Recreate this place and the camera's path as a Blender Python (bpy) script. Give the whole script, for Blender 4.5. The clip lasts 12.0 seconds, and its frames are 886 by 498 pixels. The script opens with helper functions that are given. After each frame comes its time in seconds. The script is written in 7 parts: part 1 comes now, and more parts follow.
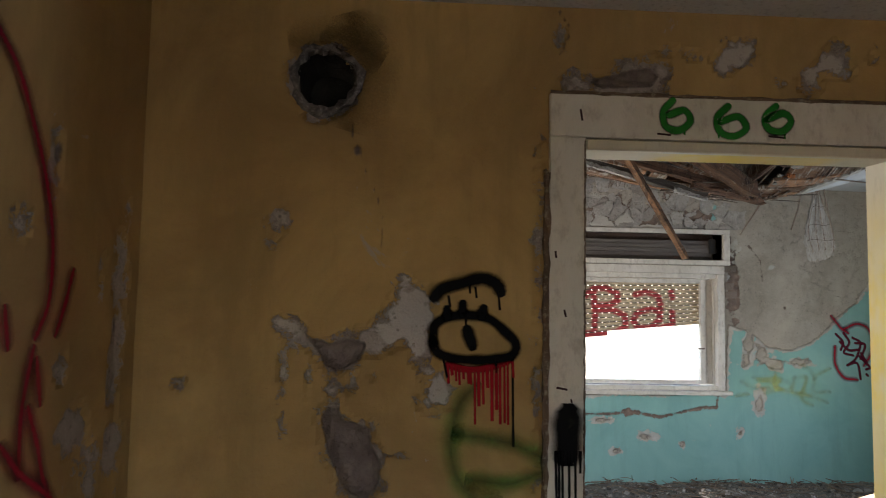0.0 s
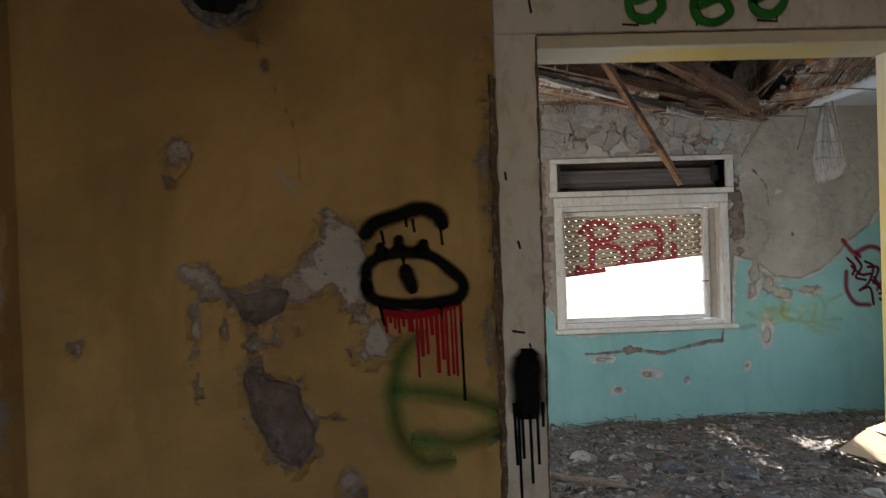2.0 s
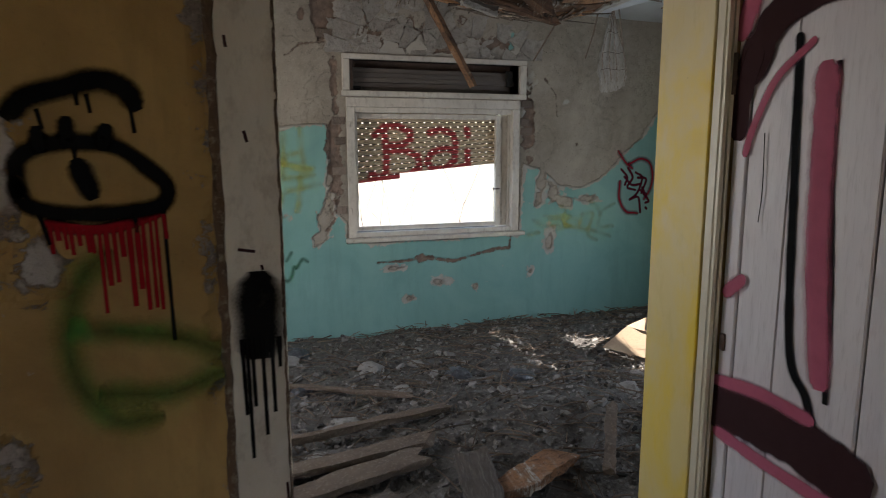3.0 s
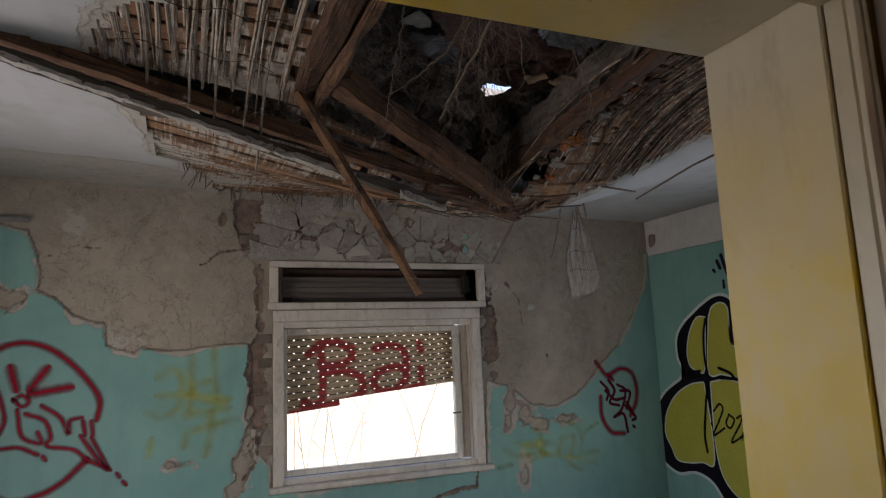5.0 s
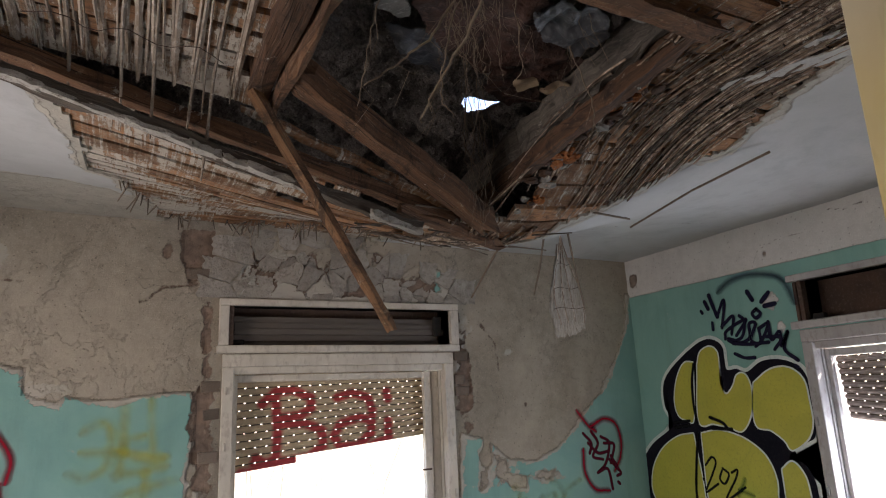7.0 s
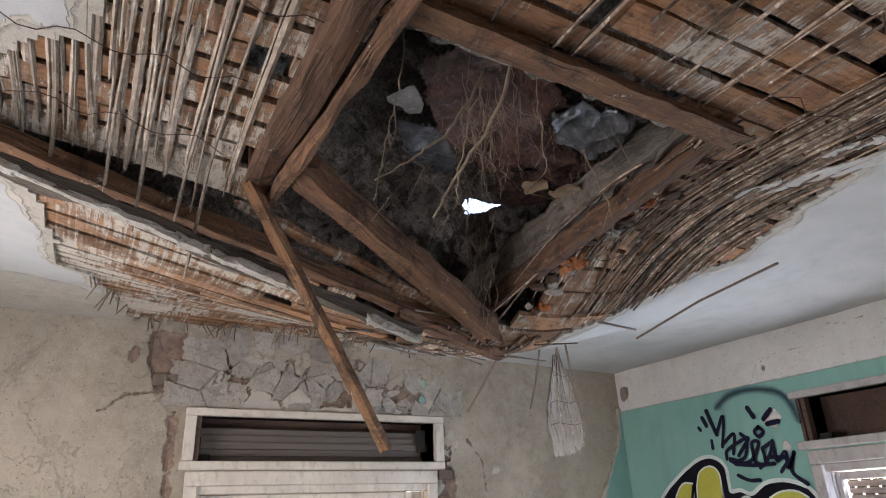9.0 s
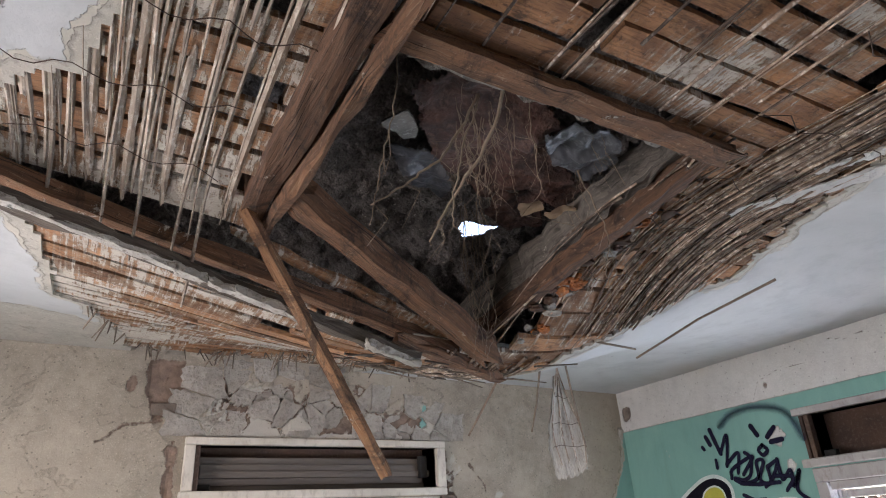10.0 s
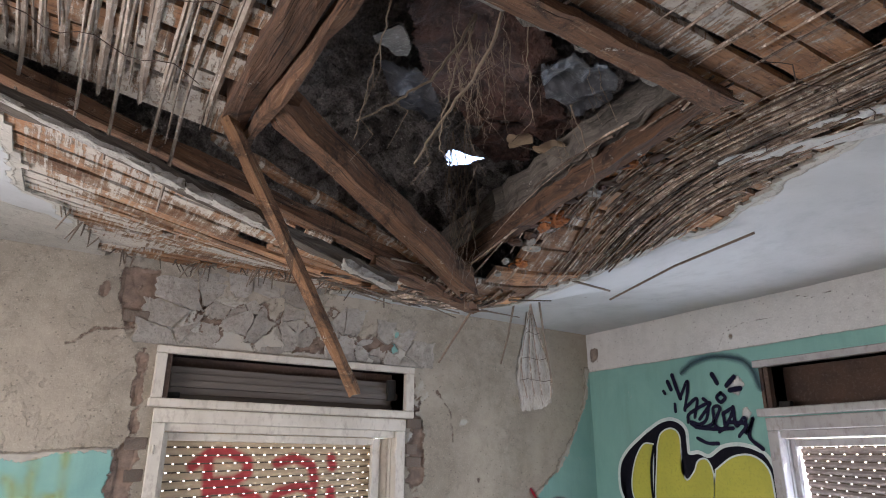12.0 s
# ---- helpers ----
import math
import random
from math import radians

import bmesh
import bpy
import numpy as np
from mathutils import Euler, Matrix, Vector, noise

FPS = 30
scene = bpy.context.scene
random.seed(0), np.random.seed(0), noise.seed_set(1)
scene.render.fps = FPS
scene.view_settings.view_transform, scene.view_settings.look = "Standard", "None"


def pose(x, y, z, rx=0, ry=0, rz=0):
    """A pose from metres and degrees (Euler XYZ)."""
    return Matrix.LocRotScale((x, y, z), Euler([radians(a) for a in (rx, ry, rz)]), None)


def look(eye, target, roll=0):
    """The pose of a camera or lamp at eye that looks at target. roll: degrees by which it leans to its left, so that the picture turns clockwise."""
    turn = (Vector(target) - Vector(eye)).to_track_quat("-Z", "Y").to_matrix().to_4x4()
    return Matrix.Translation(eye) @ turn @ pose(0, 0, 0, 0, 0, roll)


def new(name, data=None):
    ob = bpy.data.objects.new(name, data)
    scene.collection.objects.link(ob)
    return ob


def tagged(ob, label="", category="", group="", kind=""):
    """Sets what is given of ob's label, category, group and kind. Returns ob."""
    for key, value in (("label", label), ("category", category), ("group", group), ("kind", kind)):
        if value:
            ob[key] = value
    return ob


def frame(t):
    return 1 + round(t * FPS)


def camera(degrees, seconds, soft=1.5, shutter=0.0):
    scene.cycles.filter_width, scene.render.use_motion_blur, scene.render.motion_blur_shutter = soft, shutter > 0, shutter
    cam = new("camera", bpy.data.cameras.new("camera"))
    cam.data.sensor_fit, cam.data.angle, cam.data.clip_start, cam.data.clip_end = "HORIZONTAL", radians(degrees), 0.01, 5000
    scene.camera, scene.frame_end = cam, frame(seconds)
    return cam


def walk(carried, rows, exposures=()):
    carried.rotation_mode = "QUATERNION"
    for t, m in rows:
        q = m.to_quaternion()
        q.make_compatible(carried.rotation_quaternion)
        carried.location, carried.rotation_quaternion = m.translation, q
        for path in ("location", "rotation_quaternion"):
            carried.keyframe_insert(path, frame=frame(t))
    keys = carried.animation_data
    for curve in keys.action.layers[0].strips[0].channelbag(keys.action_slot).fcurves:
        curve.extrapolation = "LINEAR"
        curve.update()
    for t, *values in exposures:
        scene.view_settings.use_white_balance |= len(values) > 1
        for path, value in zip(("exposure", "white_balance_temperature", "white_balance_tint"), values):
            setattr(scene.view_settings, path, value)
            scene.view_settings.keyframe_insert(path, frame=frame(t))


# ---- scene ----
cam = camera(68.7, 12.0, soft=1.0, shutter=0.25)
PATH = [
    (0, (-0.384, -1.763, 1.554), (-0.281, 0.229, 1.695), 1.1),
    (0.5, (-0.329, -1.727, 1.553), (-0.151, 0.262, 1.652), 0.4),
    (1, (-0.254, -1.76, 1.545), (-0.198, 0.239, 1.586), 0.1),
    (1.5, (-0.223, -1.699, 1.539), (-0.23, 0.301, 1.568), -0.8),
    (2, (-0.187, -1.51, 1.521), (-0.117, 0.489, 1.501), -1.9),
    (2.5, (-0.131, -1.354, 1.509), (0.288, 0.584, 1.246), -1.0),
    (2.7, (-0.072, -1.306, 1.494), (0.46, 0.593, 1.163), -0.4),
    (4.3, (0.19, -0.689, 1.522), (0.989, 1.144, 1.544), -0.9),
    (4.5, (0.238, -0.617, 1.528), (1.072, 1.197, 1.644), -1.4),
    (5, (0.333, -0.495, 1.564), (1.089, 1.331, 1.871), -2.2),
    (5.5, (0.374, -0.359, 1.572), (1.083, 1.476, 1.932), -1.9),
    (6, (0.374, -0.202, 1.564), (1.134, 1.602, 1.972), -2.0),
    (6.5, (0.414, -0.188, 1.57), (1.232, 1.592, 1.971), -1.7),
    (6.7, (0.427, -0.18, 1.539), (1.259, 1.59, 1.957), -2.2),
    (8.3, (0.408, 0.049, 1.598), (1.34, 1.698, 2.238), -1.8),
    (8.5, (0.407, 0.043, 1.6), (1.319, 1.688, 2.283), -1.6),
    (9, (0.397, 0.042, 1.598), (1.299, 1.659, 2.357), -2.2),
    (9.5, (0.401, 0.029, 1.593), (1.302, 1.614, 2.416), -3.6),
    (10, (0.4, 0.037, 1.599), (1.295, 1.626, 2.421), -3.4),
    (10.5, (0.405, 0.033, 1.594), (1.322, 1.641, 2.352), -1.5),
    (11, (0.408, 0.047, 1.59), (1.371, 1.658, 2.28), -0.3),
    (11.5, (0.42, 0.052, 1.585), (1.424, 1.657, 2.228), 0.2),
    (12, (0.414, 0.059, 1.583), (1.389, 1.687, 2.216), 0.5),
]
SKY, SUN, SIDE_W, LEFT_W = 0.15, 4.0, 5.0, 6.0
EXPOSURES = [(0, 3.05, 6500, 15), (1.5, 2.95, 6500, 15), (2.5, 2.5, 6500, 15), (4.3, 1.84, 6600, 20), (5, 1.97, 6700, 21), (6.5, 2.36, 6850, 22), (8.3, 3.25, 6700, 22), (9.5, 3.65, 6400, 21), (12, 3.5, 6350, 22)]
walk(cam, [(t, look(eye, target, roll)) for t, eye, target, roll in PATH], EXPOSURES)

# ---- world and sun ----
SUN_DIR = Vector((-1.0, 0.62, -0.83)).normalized()
world = bpy.data.worlds.new("sky")
scene.world = world
world.use_nodes = True
wn = world.node_tree
sky = wn.nodes.new("ShaderNodeTexSky")
sky.sky_type = "NISHITA"
sky.sun_disc = False
sky.sun_elevation = math.asin(-SUN_DIR.z)
sky.sun_rotation = math.atan2(-SUN_DIR.x, -SUN_DIR.y)
wn.links.new(sky.outputs["Color"], wn.nodes["Background"].inputs["Color"])
wn.nodes["Background"].inputs["Strength"].default_value = SKY
sun = new("sun", bpy.data.lights.new("sun", "SUN"))
sun.data.energy, sun.data.angle, sun.data.color = SUN, radians(0.53), (1.0, 0.95, 0.86)
sun.matrix_world = look((8, -5, 6), Vector((8, -5, 6)) + SUN_DIR)


def sky_lamp(name, eye, target, wide, high, watts, colour):
    """An area lamp in a wall opening, for the sky's light."""
    ob = new(name, bpy.data.lights.new(name, "AREA"))
    ob.data.shape, ob.data.size, ob.data.size_y = "RECTANGLE", wide, high
    ob.data.energy, ob.data.color = watts, colour
    ob.matrix_world = look(eye, target)


sky_lamp("sky_in_side_window", (4.02, 1.56, 1.10), (3.0, 2.10, 0.90), 1.25, 0.55, SIDE_W, (0.68, 0.84, 1.0))
# added fill light: the left wall's opening is invented and out of view
sky_lamp("fill_in_left_opening", (-1.38, 1.95, 1.40), (0.0, 1.95, 1.45), 1.38, 1.18, LEFT_W, (1.0, 0.97, 0.93))


# ---- materials ----
class Nodes:
    """Short hand for one node material."""

    def __init__(self, name, rough=0.85, metal=0.0):
        self.mat = bpy.data.materials.new(name)
        self.mat.use_nodes = True
        self.t = self.mat.node_tree
        self.bsdf = self.t.nodes["Principled BSDF"]
        self.bsdf.inputs["Roughness"].default_value = rough
        self.bsdf.inputs["Metallic"].default_value = metal
        self.co = self.t.nodes.new("ShaderNodeTexCoord").outputs["Object"]

    def put(self, socket, v):
        if isinstance(v, bpy.types.NodeSocket):
            self.t.links.new(v, socket)
        elif isinstance(v, tuple) and len(v) == 3 and socket.type == "RGBA":
            socket.default_value = (*v, 1)
        else:
            socket.default_value = v

    def noise(self, scale, detail=5.0, rough=0.6, stretch=None, warp=0.0):
        n = self.t.nodes.new("ShaderNodeTexNoise")
        n.inputs["Scale"].default_value, n.inputs["Detail"].default_value = scale, detail
        n.inputs["Roughness"].default_value, n.inputs["Distortion"].default_value = rough, warp
        co = self.co
        if stretch:
            m = self.t.nodes.new("ShaderNodeMapping")
            m.inputs["Scale"].default_value = stretch
            self.t.links.new(co, m.inputs["Vector"])
            co = m.outputs["Vector"]
        self.t.links.new(co, n.inputs["Vector"])
        return n.outputs["Fac"]

    def math(self, op, a, b=0.0):
        n = self.t.nodes.new("ShaderNodeMath")
        n.operation = op
        self.put(n.inputs[0], a), self.put(n.inputs[1], b)
        return n.outputs[0]

    def ramp(self, v, lo, hi, a=0.0, b=1.0):
        n = self.t.nodes.new("ShaderNodeMapRange")
        for i, x in enumerate((v, lo, hi, a, b)):
            self.put(n.inputs[i], x)
        return n.outputs[0]

    def mix(self, f, a, b, blend="MIX"):
        n = self.t.nodes.new("ShaderNodeMix")
        n.data_type, n.blend_type = "RGBA", blend
        self.put(n.inputs[0], f), self.put(n.inputs[6], a), self.put(n.inputs[7], b)
        return n.outputs[2]

    def attr(self, name):
        n = self.t.nodes.new("ShaderNodeAttribute")
        n.attribute_name = name
        return n.outputs["Fac"]

    def cells(self, scale, edge=False, warp=0.0):
        """Voronoi: distance to the cell's point, or to its edge."""
        n = self.t.nodes.new("ShaderNodeTexVoronoi")
        n.feature = "DISTANCE_TO_EDGE" if edge else "F1"
        n.inputs["Scale"].default_value = scale
        co = self.co
        if warp:
            tex = self.t.nodes.new("ShaderNodeTexNoise")
            tex.inputs["Scale"].default_value, tex.inputs["Detail"].default_value = scale * 2.2, 6
            self.t.links.new(co, tex.inputs["Vector"])
            m = self.t.nodes.new("ShaderNodeVectorMath")
            m.operation = "MULTIPLY_ADD"
            self.t.links.new(tex.outputs["Color"], m.inputs[0])
            m.inputs[1].default_value = (warp, warp, warp)
            self.t.links.new(co, m.inputs[2])
            co = m.outputs[0]
        self.t.links.new(co, n.inputs["Vector"])
        return n.outputs["Distance"]

    def grain(self):
        """Coordinates along the timber's own length."""
        uv = self.t.nodes.new("ShaderNodeUVMap")
        uv.uv_map = "grain"
        self.co = uv.outputs[0]

    def random(self, island=False):
        if island:
            return self.t.nodes.new("ShaderNodeNewGeometry").outputs["Random Per Island"]
        return self.t.nodes.new("ShaderNodeObjectInfo").outputs["Random"]

    def bump(self, h, strength=0.5, dist=0.004, base=None):
        n = self.t.nodes.new("ShaderNodeBump")
        n.inputs["Strength"].default_value, n.inputs["Distance"].default_value = strength, dist
        self.t.links.new(h, n.inputs["Height"])
        if base:
            self.t.links.new(base, n.inputs["Normal"])
        self.t.links.new(n.outputs[0], self.bsdf.inputs["Normal"])
        return n.outputs[0]

    def colour(self, c):
        self.put(self.bsdf.inputs["Base Color"], c)
        return self.mat


def surface(name, a, b, c, scale=4.0, fine=70.0, rough=0.88, bump=0.5, dist=0.004, stretch=None, vary="", amount=0.35, metal=0.0, grain=False, stain=0.0, speck=None):
    """Colours a and b in large patches, c in fine specks and streaks; vary: 'object' or 'island' shifts each piece."""
    n = Nodes(name, rough, metal)
    if grain:
        n.grain()
    big = n.ramp(n.noise(scale, 6, 0.65, stretch, 0.08 if grain else 0.4), 0.35, 0.65)
    col = n.mix(big, a, b)
    small = n.noise(fine, 4, 0.7, stretch)
    col = n.mix(n.ramp(small, 0.52, 0.68, 0, speck or (0.45 if grain else 0.8)), col, c)
    if stain:
        col = n.mix(n.ramp(n.noise(scale * 0.9, 7, 0.75, warp=0.6), 0.5, 0.64, 0, stain), col, tuple(x * 0.3 for x in b))
        col = n.mix(n.ramp(n.noise(scale * 1.6, 7, 0.8, warp=0.8), 0.58, 0.66, 0, stain), col, c)
    if vary:
        v = n.ramp(n.random(vary == "island"), 0, 1, 1 - amount, 1 + amount)
        hsv = n.t.nodes.new("ShaderNodeHueSaturation")
        n.put(hsv.inputs["Value"], v), n.put(hsv.inputs["Color"], col)
        col = hsv.outputs["Color"]
    n.bump(small, bump, dist, n.bump(n.noise(scale * 4, 4, 0.6, stretch), bump * 0.6, dist * 2))
    return n.colour(col)


def wall_material(name, coat_a, coat_b, under, raw_a, raw_b, pit_col, pale_col, ring=0.16, crack=1.0, wash=0.45, ragged=0.0, rim=0.012):
    """A coat of paint over a skim, over raw plaster; attributes say where each layer is gone."""
    n = Nodes(name, 0.9)
    coat, pit, pale = n.attr("coat"), n.attr("pit"), n.attr("pale")
    rag = n.math("MULTIPLY", n.math("SUBTRACT", n.noise(28, 6, 0.7), 0.5), ring * 0.3)
    if ragged:
        coat = n.math("ADD", coat, n.math("MULTIPLY", n.math("SUBTRACT", n.noise(19, 8, 0.75, warp=0.3), 0.42), ragged))
    rag2 = n.math("MULTIPLY", n.math("SUBTRACT", n.noise(7, 5, 0.7, warp=0.5), 0.5), ring)
    on = n.ramp(n.math("ADD", coat, rag), -0.001, 0.002)
    full = n.ramp(n.math("ADD", coat, rag2), rim, rim + 0.006)
    dirt, grit, mid = n.noise(1.7, 7, 0.65, warp=0.6), n.noise(130, 4, 0.7), n.noise(14, 6, 0.7)
    raw = n.mix(n.ramp(dirt, 0.38, 0.62), raw_a, raw_b)
    raw = n.mix(n.ramp(mid, 0.42, 0.7, 0, 0.6), raw, tuple(x * 0.66 for x in raw_a))
    raw = n.mix(n.ramp(n.noise(62, 6, 0.8), 0.56, 0.66, 0, 0.5), raw, tuple(x * 0.55 for x in raw_a))
    raw = n.mix(n.ramp(grit, 0.55, 0.70, 0, 0.55), raw, tuple(min(1, x * 1.6) for x in raw_b))
    raw = n.mix(n.ramp(n.math("ADD", pale, rag2), 0.0, 0.02, 0, 0.8), raw, pale_col)
    where = n.ramp(n.noise(1.3, 4, 0.6), 0.42, 0.56)
    layer = n.noise(1.9, 9, 0.7, warp=0.15)
    lower = n.ramp(layer, 0.520, 0.526)
    lip = n.ramp(n.math("ABSOLUTE", n.math("SUBTRACT", layer, 0.523)), 0.001, 0.006, 1, 0)
    fine_lip = n.ramp(n.math("ABSOLUTE", n.math("SUBTRACT", n.noise(4.5, 8, 0.7, warp=0.1), 0.5)), 0.0, 0.005, 1, 0)
    cracks = n.math("MAXIMUM", n.math("MULTIPLY", lip, n.math("MULTIPLY", where, 0.6)), n.math("MULTIPLY", fine_lip, n.math("MULTIPLY", where, 0.16)))
    raw = n.mix(n.math("MULTIPLY", lower, 0.22 * min(1.0, crack)), raw, tuple(x * 0.6 for x in raw_a))
    pocks = n.math("MULTIPLY", n.ramp(n.cells(9.0), 0.05, 0.09, 1, 0), n.ramp(n.noise(5, 3), 0.45, 0.55))
    flaw = n.math("MULTIPLY", n.math("MAXIMUM", cracks, pocks), crack)
    raw = n.mix(n.ramp(n.noise(0.9, 5, 0.6, warp=0.4), 0.46, 0.62, 0, 0.45), raw, tuple(min(1, x * 1.28) for x in raw_b))
    raw = n.mix(n.ramp(n.cells(31), 0.10, 0.16, 0.55, 0), raw, tuple(x * 0.4 for x in raw_a))
    raw = n.mix(n.math("MULTIPLY", flaw, 0.8), raw, tuple(x * 0.35 for x in raw_a))
    paint = n.mix(n.ramp(dirt, 0.35, 0.65), coat_a, coat_b)
    streak = n.noise(3.0, 6, 0.7, (2.2, 2.2, 0.35))
    paint = n.mix(n.ramp(streak, 0.5, 0.72, 0, wash), paint, tuple(x * 0.62 for x in coat_a))
    paint = n.mix(n.ramp(grit, 0.6, 0.78, 0, 0.3), paint, tuple(x * 0.45 for x in coat_b))
    paint = n.mix(n.ramp(n.noise(5.5, 8, 0.75, warp=1.0), 0.66, 0.69, 0, 0.75), paint, under)
    skin = n.mix(full, n.mix(n.ramp(mid, 0.4, 0.6), under, tuple(x * 0.8 for x in under)), paint)
    col = n.mix(on, raw, skin)
    # broken dark line along the coat's edge, painted as the ledge's shadow
    lip_shade = n.math("MULTIPLY", n.ramp(n.math("ABSOLUTE", n.math("ADD", n.math("ADD", coat, rag), 0.004)), 0.001, 0.006, 0.75, 0), n.ramp(mid, 0.38, 0.55, 0.25, 1))
    col = n.mix(n.math("MULTIPLY", lip_shade, min(1.0, crack * 1.6)), col, tuple(x * 0.3 for x in raw_a))
    hole = n.ramp(n.math("ADD", pit, rag), -0.002, 0.004)
    col = n.mix(hole, col, n.mix(n.ramp(mid, 0.4, 0.6), pit_col, tuple(x * 0.6 for x in pit_col)))
    h = n.math("ADD", n.math("MULTIPLY", on, 0.9), n.math("MULTIPLY", full, 0.35))
    rough_h = n.math("MULTIPLY", n.math("ADD", n.math("MULTIPLY", mid, 1.2), n.math("MULTIPLY", grit, 0.6)), n.ramp(on, 0, 1, 0.75, 0.18))
    n.bump(n.math("SUBTRACT", n.math("ADD", h, rough_h), n.math("ADD", n.math("ADD", n.math("MULTIPLY", hole, 1.2), n.math("MULTIPLY", lower, n.ramp(on, 0, 1, 0.8 * min(1.0, crack), 0.0))), n.math("MULTIPLY", flaw, n.ramp(on, 0, 1, 0.9, 0.1)))), 0.9, 0.007)
    return n.colour(col)


def spray(name, col, soft=0.35, alpha=1.0, rough=0.6, patchy=False):
    """Sprayed paint: thin at its edges, where the wall shows through."""
    n = Nodes(name, 0.9)
    n.bsdf.inputs["Specular IOR Level"].default_value = 0.15
    uv = n.t.nodes.new("ShaderNodeUVMap")
    uv.uv_map = "across"
    sep = n.t.nodes.new("ShaderNodeSeparateXYZ")
    n.t.links.new(uv.outputs[0], sep.inputs[0])
    edge = n.math("SUBTRACT", 1.0, n.math("ABSOLUTE", n.math("SUBTRACT", n.math("MULTIPLY", sep.outputs[0], 2.0), 1.0)))
    grain = n.math("MULTIPLY", n.math("SUBTRACT", n.noise(260, 3, 0.8), 0.5), soft * 0.9)
    a = n.ramp(n.math("ADD", edge, grain), 0.02, soft, 0, alpha)
    a = n.math("MULTIPLY", a, n.ramp(n.noise(24 if not patchy else 9, 5, 0.7), 0.25 if not patchy else 0.42, 0.5 if not patchy else 0.58, 0.94 if not patchy else 0.4, 1.0))
    n.put(n.bsdf.inputs["Alpha"], a)
    return n.colour(n.mix(n.noise(30, 4), col, tuple(c * 0.7 for c in col)))


turquoise = (0.22, 0.50, 0.43)
mat_far = wall_material("far_wall", (0.235, 0.43, 0.38), (0.18, 0.355, 0.32), (0.46, 0.42, 0.36), (0.30, 0.255, 0.20), (0.38, 0.33, 0.265), (0.27, 0.19, 0.145), (0.47, 0.45, 0.41), crack=0.42)
mat_right = wall_material("right_wall", (0.225, 0.43, 0.375), (0.18, 0.365, 0.325), (0.50, 0.47, 0.42), (0.60, 0.59, 0.57), (0.54, 0.53, 0.51), (0.27, 0.22, 0.18), (0.6, 0.58, 0.55), 0.02, 0.06, rim=0.0002)
mat_yellow = wall_material("yellow_wall", (0.47, 0.305, 0.118), (0.30, 0.185, 0.072), (0.36, 0.31, 0.285), (0.29, 0.235, 0.215), (0.35, 0.295, 0.27), (0.215, 0.165, 0.15), (0.5, 0.46, 0.44), 0.03, 0.4, 0.8, 0.2, 0.004)
mat_ceiling = wall_material("ceiling_plaster", (0.50, 0.505, 0.50), (0.42, 0.42, 0.41), (0.52, 0.48, 0.41), (0.47, 0.43, 0.37), (0.42, 0.39, 0.33), (0.3, 0.27, 0.23), (0.52, 0.48, 0.42), 0.16, 0.35)
mat_plain = surface("old_whitewash", (0.55, 0.53, 0.50), (0.48, 0.46, 0.43), (0.35, 0.33, 0.30), 2.0)
mat_white = surface("old_white_gloss", (0.66, 0.605, 0.525), (0.53, 0.475, 0.40), (0.26, 0.20, 0.15), 5, 26, 0.5, 0.4, 0.003, (1, 1, 0.5), speck=0.42)
mat_cream = surface("cream_gloss", (0.62, 0.55, 0.42), (0.56, 0.49, 0.36), (0.36, 0.30, 0.21), 3, 30, 0.4, 0.25, 0.002, (1, 1, 0.3), speck=0.3)


def misted(name, axis_k, lo, hi, edge):
    """Cream gloss with yellow spray mist between lo and hi along one axis."""
    n = Nodes(name, 0.45)
    col = n.mix(n.ramp(n.noise(3, 6, 0.65, (1, 1, 0.4)), 0.35, 0.65), (0.64, 0.57, 0.44), (0.54, 0.47, 0.345))
    col = n.mix(n.ramp(n.noise(26, 4, 0.7, (1, 1, 0.3)), 0.56, 0.7, 0, 0.35), col, (0.34, 0.28, 0.19))
    sep = n.t.nodes.new("ShaderNodeSeparateXYZ")
    n.t.links.new(n.co, sep.inputs[0])
    w = sep.outputs[axis_k]
    span = n.math("MULTIPLY", n.ramp(w, lo, lo + edge), n.ramp(w, hi - edge, hi, 1, 0))
    cloud = n.ramp(n.math("ADD", n.noise(5.5, 5, 0.6, (1.0, 1.0, 0.6), 0.3), n.math("MULTIPLY", n.noise(80, 3, 0.7), 0.06)), 0.44, 0.66)
    mist = n.math("MULTIPLY", n.math("ADD", n.math("MULTIPLY", cloud, 0.48), 0.48), n.ramp(span, 0.05, 0.45))
    col = n.mix(mist, col, (0.72, 0.49, 0.015))
    dots = n.math("MULTIPLY", n.ramp(n.cells(13), 0.035, 0.06, 1, 0), n.ramp(n.noise(6, 2), 0.5, 0.55))
    col = n.mix(dots, col, (0.12, 0.07, 0.04))
    n.bump(n.noise(30, 4), 0.25, 0.002)
    return n.colour(col)


mat_jamb = misted("misted_jamb", 2, 0.05, 1.98, 0.75)
mat_head = misted("misted_head", 0, 0.30, 0.95, 0.20)
mat_door = surface("white_boards", (0.62, 0.57, 0.58), (0.55, 0.50, 0.52), (0.40, 0.35, 0.36), 4, 30, 0.5, 0.25, 0.002, (4, 4, 0.5), speck=0.4)
mat_split = surface("split_edge", (0.16, 0.10, 0.06), (0.10, 0.065, 0.045), (0.30, 0.26, 0.2), 14, 60, 0.9, 0.8, 0.004)
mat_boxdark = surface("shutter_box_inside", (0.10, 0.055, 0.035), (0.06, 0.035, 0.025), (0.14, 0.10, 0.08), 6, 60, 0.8)
